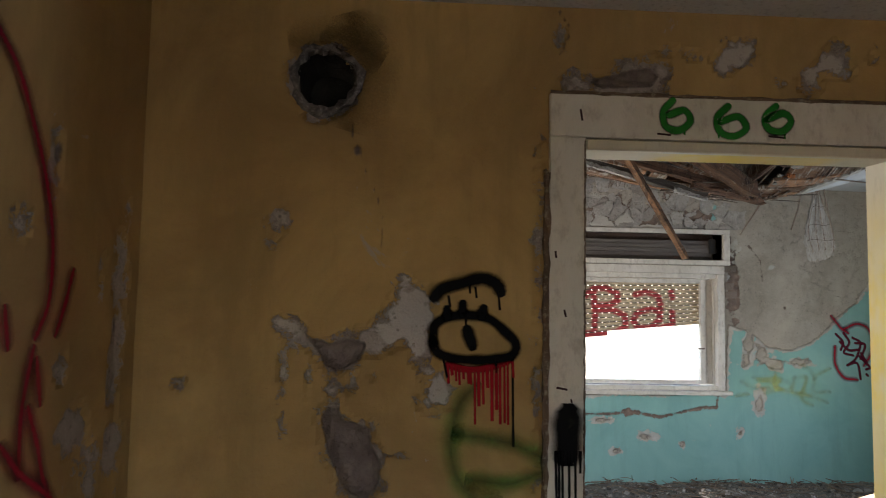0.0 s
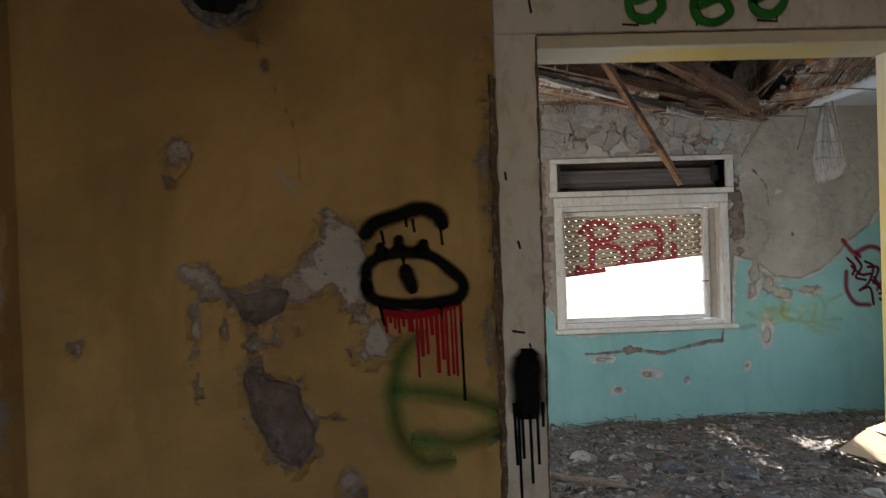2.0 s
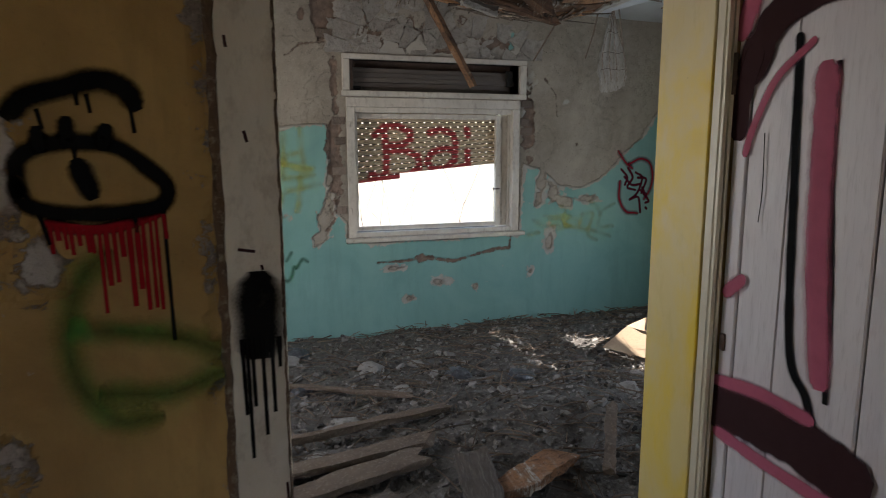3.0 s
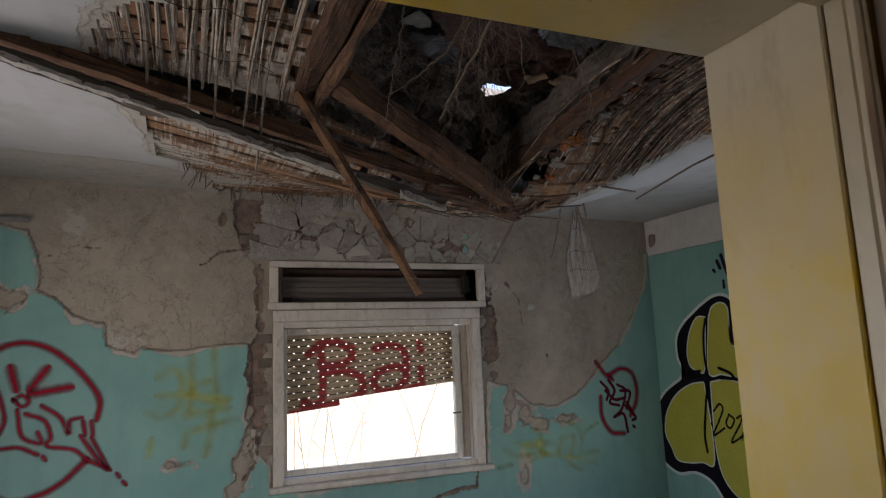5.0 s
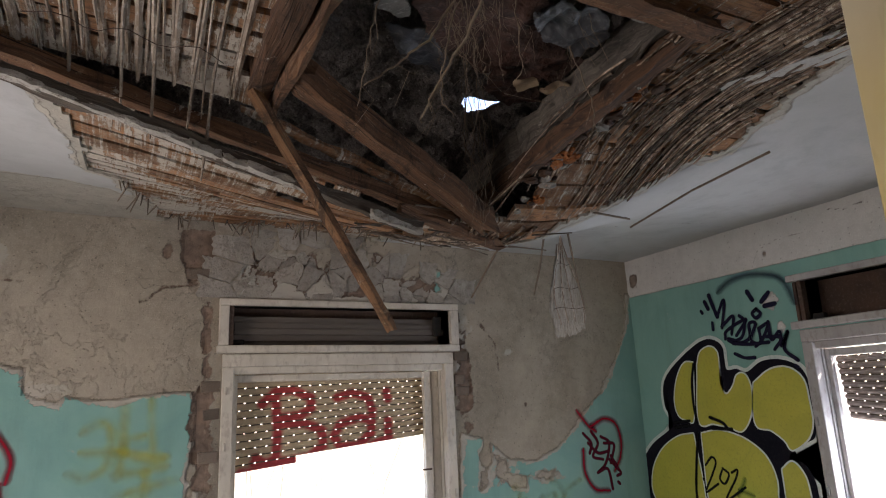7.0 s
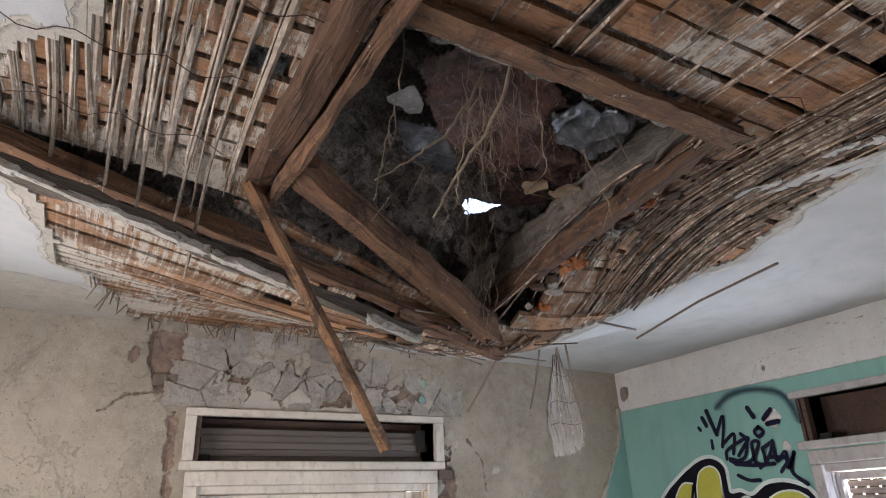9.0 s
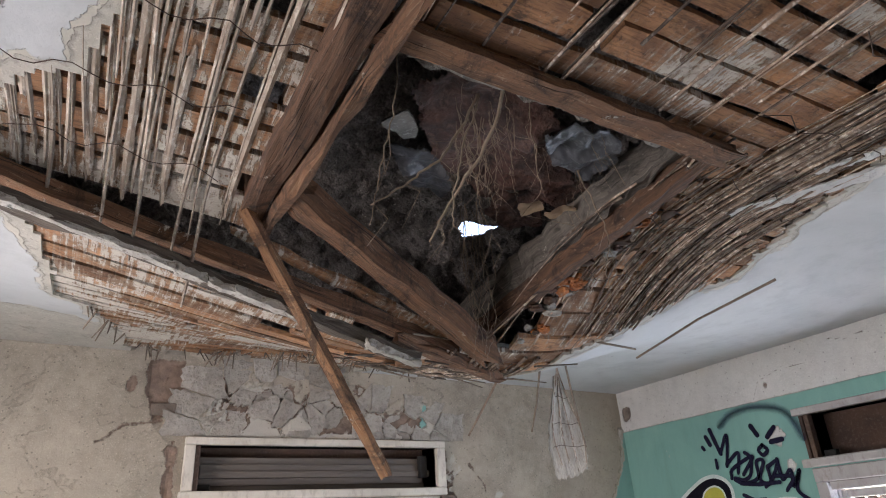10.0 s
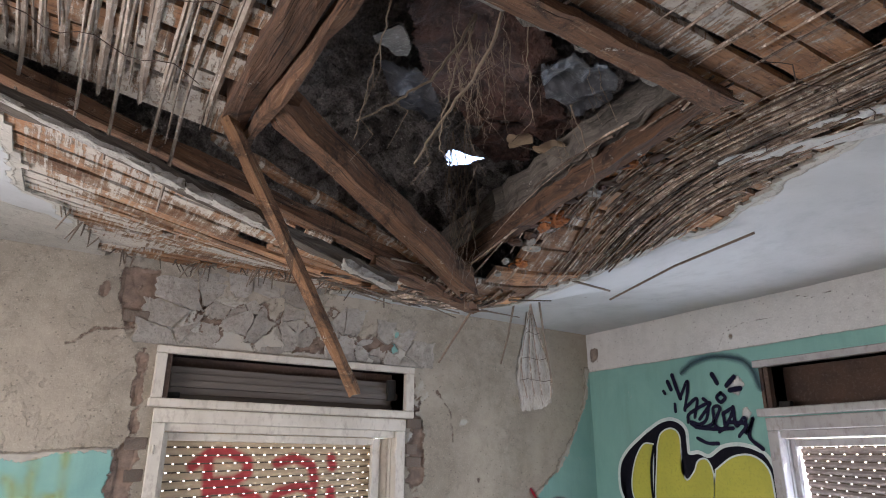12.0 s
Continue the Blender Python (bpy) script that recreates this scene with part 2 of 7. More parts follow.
mat_roll = surface("rolled_shutter", (0.13, 0.105, 0.085), (0.10, 0.08, 0.068), (0.10, 0.08, 0.07), 3, 40, 0.6, 0.2, stretch=(1, 4, 6))


def board_material():
    """Brown ceiling boards; lime pressed through the reeds left pale stripes and cakes on them."""
    n = Nodes("ceiling_board", 0.92)
    big = n.ramp(n.noise(5, 6, 0.65, (1.0, 2.6, 2.6), 0.4), 0.35, 0.65)
    col = n.mix(big, (0.40, 0.20, 0.092), (0.21, 0.105, 0.054))
    fibre = n.noise(9, 5, 0.7, (1.0, 14.0, 14.0))
    col = n.mix(n.ramp(fibre, 0.5, 0.66, 0, 0.7), col, (0.10, 0.052, 0.030))
    col = n.mix(n.ramp(n.noise(2.6, 7, 0.75, warp=0.6), 0.54, 0.66, 0, 0.8), col, (0.05, 0.032, 0.024))
    v = n.ramp(n.random(True), 0, 1, 0.55, 1.35)
    hsv = n.t.nodes.new("ShaderNodeHueSaturation")
    n.put(hsv.inputs["Value"], v), n.put(hsv.inputs["Color"], col)
    col = hsv.outputs["Color"]
    stripe = n.noise(6.0, 3, 0.6, (15.0, 0.6, 0.6))
    chunk = n.noise(17, 6, 0.75, (1.0, 0.7, 1.0), 0.3)
    zone = n.noise(1.9, 4, 0.6, warp=0.4)
    wet = n.math("ADD", n.math("ADD", n.math("MULTIPLY", stripe, 0.55), n.math("MULTIPLY", chunk, 0.75)), zone)
    where = n.t.nodes.new("ShaderNodeSeparateXYZ")
    n.t.links.new(n.co, where.inputs[0])
    wet = n.math("ADD", wet, n.ramp(where.outputs[0], 0.62, 0.90, 0.09, 0.0))
    film = n.ramp(wet, 1.12, 1.24, 0, 0.5)
    lime = n.math("MULTIPLY", n.ramp(wet, 1.23, 1.28), n.ramp(n.noise(60, 4, 0.7), 0.34, 0.5, 0.35, 0.95))
    col = n.mix(n.ramp(n.noise(11, 7, 0.8, (1.0, 1.6, 1.0), 0.5), 0.54, 0.64, 0, 0.75), col, (0.045, 0.028, 0.02))
    col = n.mix(n.ramp(n.noise(48, 5, 0.8), 0.57, 0.66, 0, 0.65), col, (0.05, 0.032, 0.024))
    col = n.mix(film, col, (0.40, 0.315, 0.235))
    col = n.mix(n.ramp(n.noise(36, 6, 0.8, (1.0, 0.5, 1.0)), 0.61, 0.66, 0, 0.7), col, (0.56, 0.50, 0.43))
    col = n.mix(lime, col, n.mix(n.noise(30, 4), (0.66, 0.61, 0.53), (0.50, 0.44, 0.37)))
    n.bump(lime, 0.8, 0.005, n.bump(fibre, 1.0, 0.006))
    return n.colour(col)


mat_board = board_material()
def beam_material(name, light, dark, worn):
    """Sawn timber: long grain, checks, knots, rot stains and spots of old mortar."""
    n = Nodes(name, 0.88)
    world_co = n.co
    n.grain()
    fibre = n.noise(3, 6, 0.7, (1.0, 16.0, 1.0), 0.15)
    col = n.mix(n.ramp(fibre, 0.36, 0.62), dark, light)
    fine = n.noise(9, 5, 0.7, (1.0, 26.0, 1.0))
    col = n.mix(n.ramp(fine, 0.56, 0.68, 0, 0.6), col, worn)
    check = n.ramp(n.noise(4, 3, 0.5, (0.6, 30.0, 1.0)), 0.64, 0.68)
    col = n.mix(n.math("MULTIPLY", check, 0.85), col, tuple(x * 0.12 for x in dark))
    n.co = world_co
    col = n.mix(n.ramp(n.noise(4.5, 8, 0.8, warp=0.8), 0.51, 0.62, 0, 0.85), col, tuple(x * 0.25 for x in dark))
    col = n.mix(n.ramp(n.noise(55, 5, 0.8), 0.56, 0.66, 0, 0.6), col, tuple(x * 0.3 for x in dark))
    col = n.mix(n.ramp(n.noise(33, 6, 0.8), 0.61, 0.66, 0, 0.6), col, worn)
    col = n.mix(n.ramp(n.cells(7.0, warp=0.06), 0.05, 0.11, 0.9, 0), col, tuple(x * 0.2 for x in dark))
    lime = n.ramp(n.noise(8, 8, 0.8, warp=0.4), 0.635, 0.665, 0, 0.85)
    col = n.mix(lime, col, (0.56, 0.51, 0.44))
    n.bump(n.math("SUBTRACT", n.math("ADD", fibre, n.math("MULTIPLY", lime, 0.4)), check), 1.0, 0.007)
    return n.colour(col)


mat_beam = beam_material("brown_beam", (0.20, 0.098, 0.048), (0.085, 0.044, 0.026), (0.36, 0.25, 0.16))
mat_joist = beam_material("stained_joist", (0.155, 0.078, 0.042), (0.058, 0.033, 0.022), (0.30, 0.20, 0.13))
mat_silver = beam_material("silvered_timber", (0.17, 0.145, 0.12), (0.07, 0.06, 0.05), (0.29, 0.26, 0.225))
mat_stick = beam_material("batten_wood", (0.25, 0.125, 0.056), (0.13, 0.065, 0.034), (0.44, 0.33, 0.21))
mat_grey = surface("weathered_wood", (0.14, 0.112, 0.088), (0.08, 0.065, 0.053), (0.28, 0.25, 0.21), 3, 10, 0.9, 1.0, 0.007, (1.0, 13.0, 1.0), grain=True)
mat_reed = surface("reed_stalks", (0.31, 0.225, 0.165), (0.105, 0.068, 0.048), (0.60, 0.53, 0.45), 16, 50, 0.9, 0.8, 0.004, None, "island", 0.7)
mat_lath = surface("split_cane", (0.40, 0.33, 0.265), (0.24, 0.175, 0.13), (0.62, 0.57, 0.50), 30, 80, 0.9, 0.9, 0.004, (1.0, 0.35, 1.0), "island", 0.38)
mat_mortar = surface("grey_mortar", (0.235, 0.215, 0.185), (0.15, 0.135, 0.115), (0.33, 0.305, 0.265), 9, 50, 0.97, 1.0, 0.01)


def mud_material():
    """Dry mud and cinder with grains of all sizes."""
    n = Nodes("mud_fill", 0.97)
    col = n.mix(n.ramp(n.noise(5, 6, 0.7, warp=0.5), 0.38, 0.62), (0.29, 0.262, 0.24), (0.12, 0.105, 0.094))
    lump, grain = n.cells(38, warp=0.02), n.cells(120, warp=0.01)
    col = n.mix(n.ramp(grain, 0.35, 0.85, 0, 0.6), col, (0.05, 0.042, 0.036))
    col = n.mix(n.ramp(n.noise(70, 4, 0.7), 0.60, 0.70, 0, 0.7), col, (0.52, 0.48, 0.43))
    n.bump(n.ramp(grain, 0, 0.8, 1, 0), 0.8, 0.004, n.bump(n.ramp(lump, 0, 0.8, 1, 0), 0.8, 0.016))
    return n.colour(col)


mat_mud = mud_material()
mat_felt = surface("rusty_felt", (0.100, 0.044, 0.031), (0.034, 0.021, 0.018), (0.155, 0.09, 0.068), 9, 34, 0.75, 1.0, 0.012, stain=0.5)
mat_foil = surface("grey_foil", (0.075, 0.078, 0.087), (0.036, 0.036, 0.040), (0.15, 0.155, 0.165), 9, 40, 0.45, 0.6, 0.006)
mat_root = surface("dry_roots", (0.27, 0.205, 0.145), (0.20, 0.15, 0.105), (0.34, 0.28, 0.21), 20, 90, 0.9)
mat_orange = surface("rotten_orange_wood", (0.50, 0.17, 0.045), (0.30, 0.105, 0.035), (0.22, 0.10, 0.05), 16, 60, 0.95, 1.0, 0.008)
mat_crumb = surface("plaster_crumbs", (0.34, 0.32, 0.29), (0.26, 0.245, 0.22), (0.19, 0.175, 0.155), 15, 60, 0.9, 0.8, 0.004)
mat_plastic = surface("shutter_slat", (0.47, 0.37, 0.25), (0.41, 0.32, 0.215), (0.30, 0.24, 0.17), 4, 60, 0.55, 0.15, 0.001, (0.6, 3, 3))
mat_rubble = surface("rubble", (0.18, 0.165, 0.148), (0.11, 0.10, 0.088), (0.29, 0.275, 0.255), 9, 60, 0.95, 0.8, 0.005, None, "island", 0.7)
mat_dust = surface("rubble_dust", (0.15, 0.137, 0.122), (0.10, 0.09, 0.078), (0.25, 0.235, 0.215), 5, 40, 0.97, 1.0, 0.012)
mat_litter = surface("wood_litter", (0.17, 0.125, 0.09), (0.12, 0.09, 0.065), (0.26, 0.21, 0.16), 8, 60, 0.95, 0.7, 0.004, None, "island", 0.5)
mat_card = surface("cardboard", (0.42, 0.31, 0.20), (0.37, 0.27, 0.175), (0.30, 0.22, 0.14), 5, 60, 0.9, 0.3)
mat_soot = surface("soot", (0.012, 0.011, 0.010), (0.02, 0.018, 0.016), (0.03, 0.027, 0.024), 9, 50, 0.95)
mat_wire = surface("rusty_wire", (0.10, 0.06, 0.045), (0.07, 0.045, 0.035), (0.14, 0.09, 0.06), 30, 90, 0.7, metal=0.5)
mat_char = surface("dark_timber", (0.095, 0.048, 0.027), (0.032, 0.022, 0.017), (0.22, 0.15, 0.10), 3, 9, 0.9, 1.0, 0.008, (1.0, 12.0, 1.0), grain=True)
mat_brick = surface("old_brick", (0.27, 0.19, 0.145), (0.25, 0.205, 0.165), (0.36, 0.31, 0.27), 14, 60, 0.95, 0.9, 0.006, None, "object", 0.3)
mat_earth = surface("dry_ground", (0.34, 0.31, 0.23), (0.27, 0.25, 0.17), (0.18, 0.19, 0.10), 0.8, 20, 0.97, 0.8, 0.02)
mat_concrete = surface("dusty_concrete", (0.24, 0.23, 0.22), (0.18, 0.17, 0.16), (0.30, 0.29, 0.27), 2, 40, 0.95, 0.6)
mat_twig = surface("bare_twigs", (0.42, 0.34, 0.27), (0.34, 0.27, 0.21), (0.50, 0.43, 0.36), 6, 30, 0.9)
BLACK, RED, GREEN = (0.006, 0.006, 0.007), (0.36, 0.012, 0.022), (0.025, 0.20, 0.03)
spray_black, spray_red, spray_green = spray("black_spray", BLACK, 0.5), spray("red_spray", RED), spray("green_spray", GREEN, 1.2, 0.75)
spray_crimson = spray("crimson_spray", (0.29, 0.012, 0.030), 1.0)
spray_lime = spray("lime_spray", (0.62, 0.60, 0.09), 1.5, 0.62, patchy=True)
spray_navy = spray("navy_spray", (0.014, 0.013, 0.035), 0.3)
spray_navy_soft = spray("soft_navy_spray", (0.020, 0.020, 0.075), 1.3, 0.9)
spray_wine = spray("wine_spray", (0.10, 0.008, 0.02), 0.4)
spray_pink = spray("pink_spray", (0.52, 0.13, 0.20), 0.5, 0.9)
spray_maroon = spray("maroon_spray", (0.045, 0.018, 0.020), 0.15)
spray_soot = spray("soot_haze", (0.02, 0.016, 0.014), 1.7, 0.7)
fill_lime = surface("lime_fill", (0.47, 0.44, 0.055), (0.41, 0.39, 0.05), (0.34, 0.33, 0.05), 4, 60, 0.6, 0.2, 0.001)
fill_black = surface("black_fill", (0.006, 0.006, 0.011), (0.009, 0.008, 0.014), (0.014, 0.014, 0.018), 5, 60, 0.95, 0.2, 0.001)
fill_white = surface("white_fill", (0.62, 0.66, 0.64), (0.52, 0.60, 0.57), (0.40, 0.52, 0.48), 5, 60, 0.7, 0.2, 0.001)
spray_green6 = spray("dense_green_spray", GREEN, 0.4, 1.0)
fill_black.node_tree.nodes["Principled BSDF"].inputs["Specular IOR Level"].default_value = 0.15
mat_joint = surface("slat_joint", (0.10, 0.075, 0.055), (0.07, 0.055, 0.04), (0.15, 0.12, 0.09), 8, 60, 0.8)
mat_slat_grey = surface("dull_slat", (0.25, 0.205, 0.185), (0.20, 0.165, 0.15), (0.15, 0.12, 0.11), 4, 60, 0.7, 0.15, 0.001, (0.6, 3, 3))
mat_dull = surface("grey_old_paint", (0.43, 0.41, 0.40), (0.33, 0.31, 0.305), (0.17, 0.13, 0.105), 5, 26, 0.6, 0.4, 0.003, (1, 1, 0.5), speck=0.42)
mat_flake = surface("lime_flake", (0.40, 0.365, 0.325), (0.33, 0.295, 0.25), (0.25, 0.21, 0.175), 6, 45, 0.95, 1.0, 0.010, None, "object", 0.14, stain=0.45)


# ---- mesh helpers ----
def mesh_object(name, verts, faces, material, parent=None, smooth=False):
    me = bpy.data.meshes.new(name)
    me.from_pydata([tuple(v) for v in verts], [], [tuple(f) for f in faces])
    me.materials.append(material)
    if smooth:
        me.polygons.foreach_set("use_smooth", [True] * len(me.polygons))
    me.update()
    ob = new(name, me)
    if parent:
        ob.parent = parent
    return ob


def part(name, bm, material, parent=None, label=""):
    """One bmesh as one mesh object under a thing or a part."""
    me = bpy.data.meshes.new(name)
    bmesh.ops.recalc_face_normals(bm, faces=bm.faces)
    bm.to_mesh(me)
    bm.free()
    me.materials.append(material)
    ob = new(name, me)
    ob.parent = parent
    return tagged(ob, label)


def box_bm(x0, y0, z0, x1, y1, z1, bevel=0.003, bm=None):
    own = bm is None
    bm = bm or bmesh.new()
    r = bmesh.ops.create_cube(bm, size=1)
    for v in r["verts"]:
        v.co = Vector(((x0 + x1) / 2 + v.co.x * (x1 - x0), (y0 + y1) / 2 + v.co.y * (y1 - y0), (z0 + z1) / 2 + v.co.z * (z1 - z0)))
    if own and bevel:
        bmesh.ops.bevel(bm, geom=bm.edges[:], offset=bevel, segments=1, affect="EDGES")
    return bm


def beam_bm(a, b, w, h, up=(0, 0, 1), n=8, rough=0.006, seed=0, taper=1.0, bend=0.0):
    """A squared timber from a to b with uneven, chipped faces."""
    rng = random.Random(seed)
    a, b = Vector(a), Vector(b)
    d = (b - a).normalized()
    s = d.cross(Vector(up)).normalized()
    u = s.cross(d)
    bm, rings = bmesh.new(), []
    for i in range(n + 1):
        t = i / n
        c = a.lerp(b, t) + u * (bend * math.sin(math.pi * t))
        k = 1 + (taper - 1) * t
        if i in (0, n):
            c = c + d * rng.uniform(-0.5, 0.5) * h
        ring = []
        for p, q in ((-1, -1), (-0.2, -1.02), (1, -1), (1, 0.1), (1, 1), (0.1, 1.02), (-1, 1), (-1.02, -0.1)):
            jag = d * (rng.uniform(-1, 1) * w * 0.5 if i in (0, n) else 0)
            ring.append(bm.verts.new(c + s * (p * w / 2 * k + rng.uniform(-rough, rough)) + u * (q * h / 2 * k + rng.uniform(-rough, rough)) + jag))
        rings.append(ring)
    grain = bm.loops.layers.uv.new("grain")
    along, girth, phase = (b - a).length, (w + h) / 4, rng.uniform(0, 9)
    for k, (r0, r1) in enumerate(zip(rings, rings[1:])):
        for i in range(8):
            face = bm.faces.new((r0[i], r0[(i + 1) % 8], r1[(i + 1) % 8], r1[i]))
            for loop, (p, q) in zip(face.loops, ((k, i), (k, i + 1), (k + 1, i + 1), (k + 1, i))):
                loop[grain].uv = (along * p / n + phase, q * girth + phase)
    bm.faces.new(rings[0]), bm.faces.new(rings[-1])
    return bm


def tube(verts, faces, pts, r0, r1, sides=5, jag=None):
    """Adds one tapered tube along pts to the lists."""
    pts = [Vector(p) for p in pts]
    base = len(verts)
    for i, p in enumerate(pts):
        d = (pts[min(i + 1, len(pts) - 1)] - pts[max(i - 1, 0)]).normalized()
        s = d.cross(Vector((0.31, 0.2, 0.93))).normalized()
        u = s.cross(d)
        r = (r0 + (r1 - r0) * i / max(1, len(pts) - 1)) * (jag.uniform(0.72, 1.25) if jag else 1)
        for k in range(sides):
            a = 2 * math.pi * k / sides
            verts.append(p + s * (math.cos(a) * r) + u * (math.sin(a) * r))
    for i in range(len(pts) - 1):
        for k in range(sides):
            k2 = (k + 1) % sides
            faces.append((base + i * sides + k, base + i * sides + k2, base + (i + 1) * sides + k2, base + (i + 1) * sides + k))
    faces.append(tuple(base + k for k in range(sides)))
    faces.append(tuple(base + (len(pts) - 1) * sides + k for k in range(sides)))


def vnoise(U, V, scale, seed=0, octaves=4):
    """Smooth value noise in -1..1 on arrays."""
    rng, out, amp = np.random.RandomState(seed), 0.0, 1.0
    for o in range(octaves):
        grid = rng.uniform(-1, 1, (64, 64))
        x, y = U * scale * 2 ** o + 7.3 * o, V * scale * 2 ** o + 3.1 * o
        i, j = np.floor(x).astype(int), np.floor(y).astype(int)
        fx, fy = x - i, y - j
        fx, fy = fx * fx * (3 - 2 * fx), fy * fy * (3 - 2 * fy)
        g = lambda a, b: grid[a % 64, b % 64]
        out = out + amp * ((g(i, j) * (1 - fx) + g(i + 1, j) * fx) * (1 - fy) + (g(i, j + 1) * (1 - fx) + g(i + 1, j + 1) * fx) * fy)
        amp *= 0.5
    return out / 1.6


def seg_dist(U, V, pts, closed=False):
    """Distance from each place to a line of points."""
    pts = list(pts) + ([pts[0]] if closed else [])
    best = np.full(np.shape(U), 9.0)
    for (x0, y0), (x1, y1) in zip(pts, pts[1:]):
        dx, dy = x1 - x0, y1 - y0
        t = np.clip(((U - x0) * dx + (V - y0) * dy) / (dx * dx + dy * dy + 1e-9), 0, 1)
        best = np.minimum(best, np.hypot(U - x0 - t * dx, V - y0 - t * dy))
    return best


def poly_field(U, V, pts):
    """Signed distance to a polygon, positive inside."""
    inside = np.zeros(np.shape(U), bool)
    for (x0, y0), (x1, y1) in zip(pts, list(pts[1:]) + [pts[0]]):
        cross = ((y0 > V) != (y1 > V)) & (U < (x1 - x0) * (V - y0) / (y1 - y0 + 1e-12) + x0)
        inside ^= cross
    d = seg_dist(U, V, pts, True)
    return np.where(inside, d, -d)


def spots(U, V, lst, seed=0):
    """Ragged round patches (u, v, radius across, radius up): positive inside."""
    out, rough = np.full(np.shape(U), -9.0), vnoise(U, V, 16, seed)
    for u, v, ru, rv in lst:
        k = np.hypot((U - u) / ru, (V - v) / rv)
        out = np.maximum(out, (1 - k + rough * 0.95) * min(ru, rv))
    return out


def step01(x):
    x = np.clip(x, 0, 1)
    return x * x * (3 - 2 * x)


def axis(length, step, marks):
    a = list(np.arange(0, length + step / 2, step))
    a = [x for x in a if all(abs(x - m) > step * 0.5 for m in marks)] + list(marks)
    return np.array(sorted(set(a + [0.0, length])))


def relief_wall(name, origin, along, inward, length, height, cuts, fields, material, thick, step=0.0125, depth=0.007, rounds=(), label=""):
    """A wall with real relief on its inner face, openings right through it, and a solid body behind."""
    origin, along, inward, up = (np.array(v, float) for v in (origin, along, inward, (0, 0, 1)))
    us = axis(length, step, [c[0] for c in cuts] + [c[2] for c in cuts])
    vs = axis(height, step, [c[1] for c in cuts if c[1] > 0] + [c[3] for c in cuts])
    U, V = np.meshgrid(us, vs, indexing="ij")
    f = fields(U, V)
    coat, pit, pale = f["coat"], f["pit"], f.get("pale", np.full(U.shape, -1.0))
    off = depth * step01(coat / 0.008 + 0.5) - 0.014 * step01(pit / 0.02) + vnoise(U, V, 1.2, 5) * 0.004 + vnoise(U, V, 11, 6) * 0.0016 * (1.6 - step01(coat / 0.01))
    off = off + f.get("bump", 0.0)
    P = origin + U[..., None] * along + V[..., None] * up + off[..., None] * inward
    nu, nv = U.shape
    keep = np.ones((nu - 1, nv - 1), bool)
    cu, cv = (U[1:, 1:] + U[:-1, :-1]) / 2, (V[1:, 1:] + V[:-1, :-1]) / 2
    for a, b, c, d in cuts:
        keep &= ~((cu > a) & (cu < c) & (cv > b) & (cv < d))
    for a, b, r in rounds:
        ang = np.arctan2(cv - b, cu - a)
        keep &= np.hypot(cu - a, cv - b) > r * (1 + 0.06 * np.sin(ang * 3 + 1) + 0.04 * np.sin(ang * 7))
    idx = np.arange(nu * nv).reshape(nu, nv)
    quads = np.stack([idx[:-1, :-1], idx[1:, :-1], idx[1:, 1:], idx[:-1, 1:]], -1)[keep]
    if np.dot(np.cross(along, up), inward) < 0:
        quads = quads[:, ::-1]
    verts = P.reshape(-1, 3).tolist()
    faces = quads.tolist()
    extra = []
    xs = sorted({0.0, length, *[c[0] for c in cuts], *[c[2] for c in cuts], *[v for a, b, r in rounds for v in (a - r * 1.3, a + r * 1.3)]})
    for a, c in zip(xs, xs[1:]):
        mid = (a + c) / 2
        holes = sorted([(q[1], q[3]) for q in cuts if q[0] < mid < q[2]] + [(b - r * 1.3, b + r * 1.3) for m, b, r in rounds if abs(mid - m) < r * 1.3])
        z = 0.0
        for lo, hi in holes + [(height, height)]:
            if lo > z + 1e-4:
                extra.append((a, z, c, lo))
            z = hi
    for a, b, c, d in extra:
        base = len(verts)
        for w in (-0.034, -thick):
            for u, v in ((a, b), (c, b), (c, d), (a, d)):
                verts.append((origin + along * u + up * v + inward * w).tolist())
        faces += [(base + i, base + j, base + k, base + m) for i, j, k, m in ((0, 1, 2, 3), (7, 6, 5, 4), (0, 4, 5, 1), (1, 5, 6, 2), (2, 6, 7, 3), (3, 7, 4, 0))]
    ob = mesh_object(name, verts, faces, material)
    pad = len(verts) - nu * nv
    for key, val, rest in (("coat", coat, -0.3), ("pit", pit, -0.3), ("pale", pale, 0.3)):
        at = ob.data.attributes.new(key, "FLOAT", "POINT")
        at.data.foreach_set("value", np.concatenate([np.clip(val, -1, 1).ravel(), np.full(pad, rest)]).astype(np.float32))
    return tagged(ob, label, "wall", "", "structure")


# ---- plan ----
X_LEFT, X_RIGHT, Y_FAR, TOP = -1.11, 3.78, 3.60, 3.10
DOOR_L, DOOR_R, DOOR_H, Y_BACK = 0.100, 1.062, 2.0, 0.205
Y_REAR, X_SIDE, CEIL_1 = -4.2, 2.7, 2.375
WIN_U, WIN_W = 0.838, 1.487            # shutter box: left edge on the far wall, width
WIN = (0.095, 0.80, 1.385, 1.80)       # opening in the wall, from the box's left edge
BOX = (0.055, 1.875, 1.445, 2.125)     # opening of the shutter box
R_Y = 2.30                             # the side window's box begins here


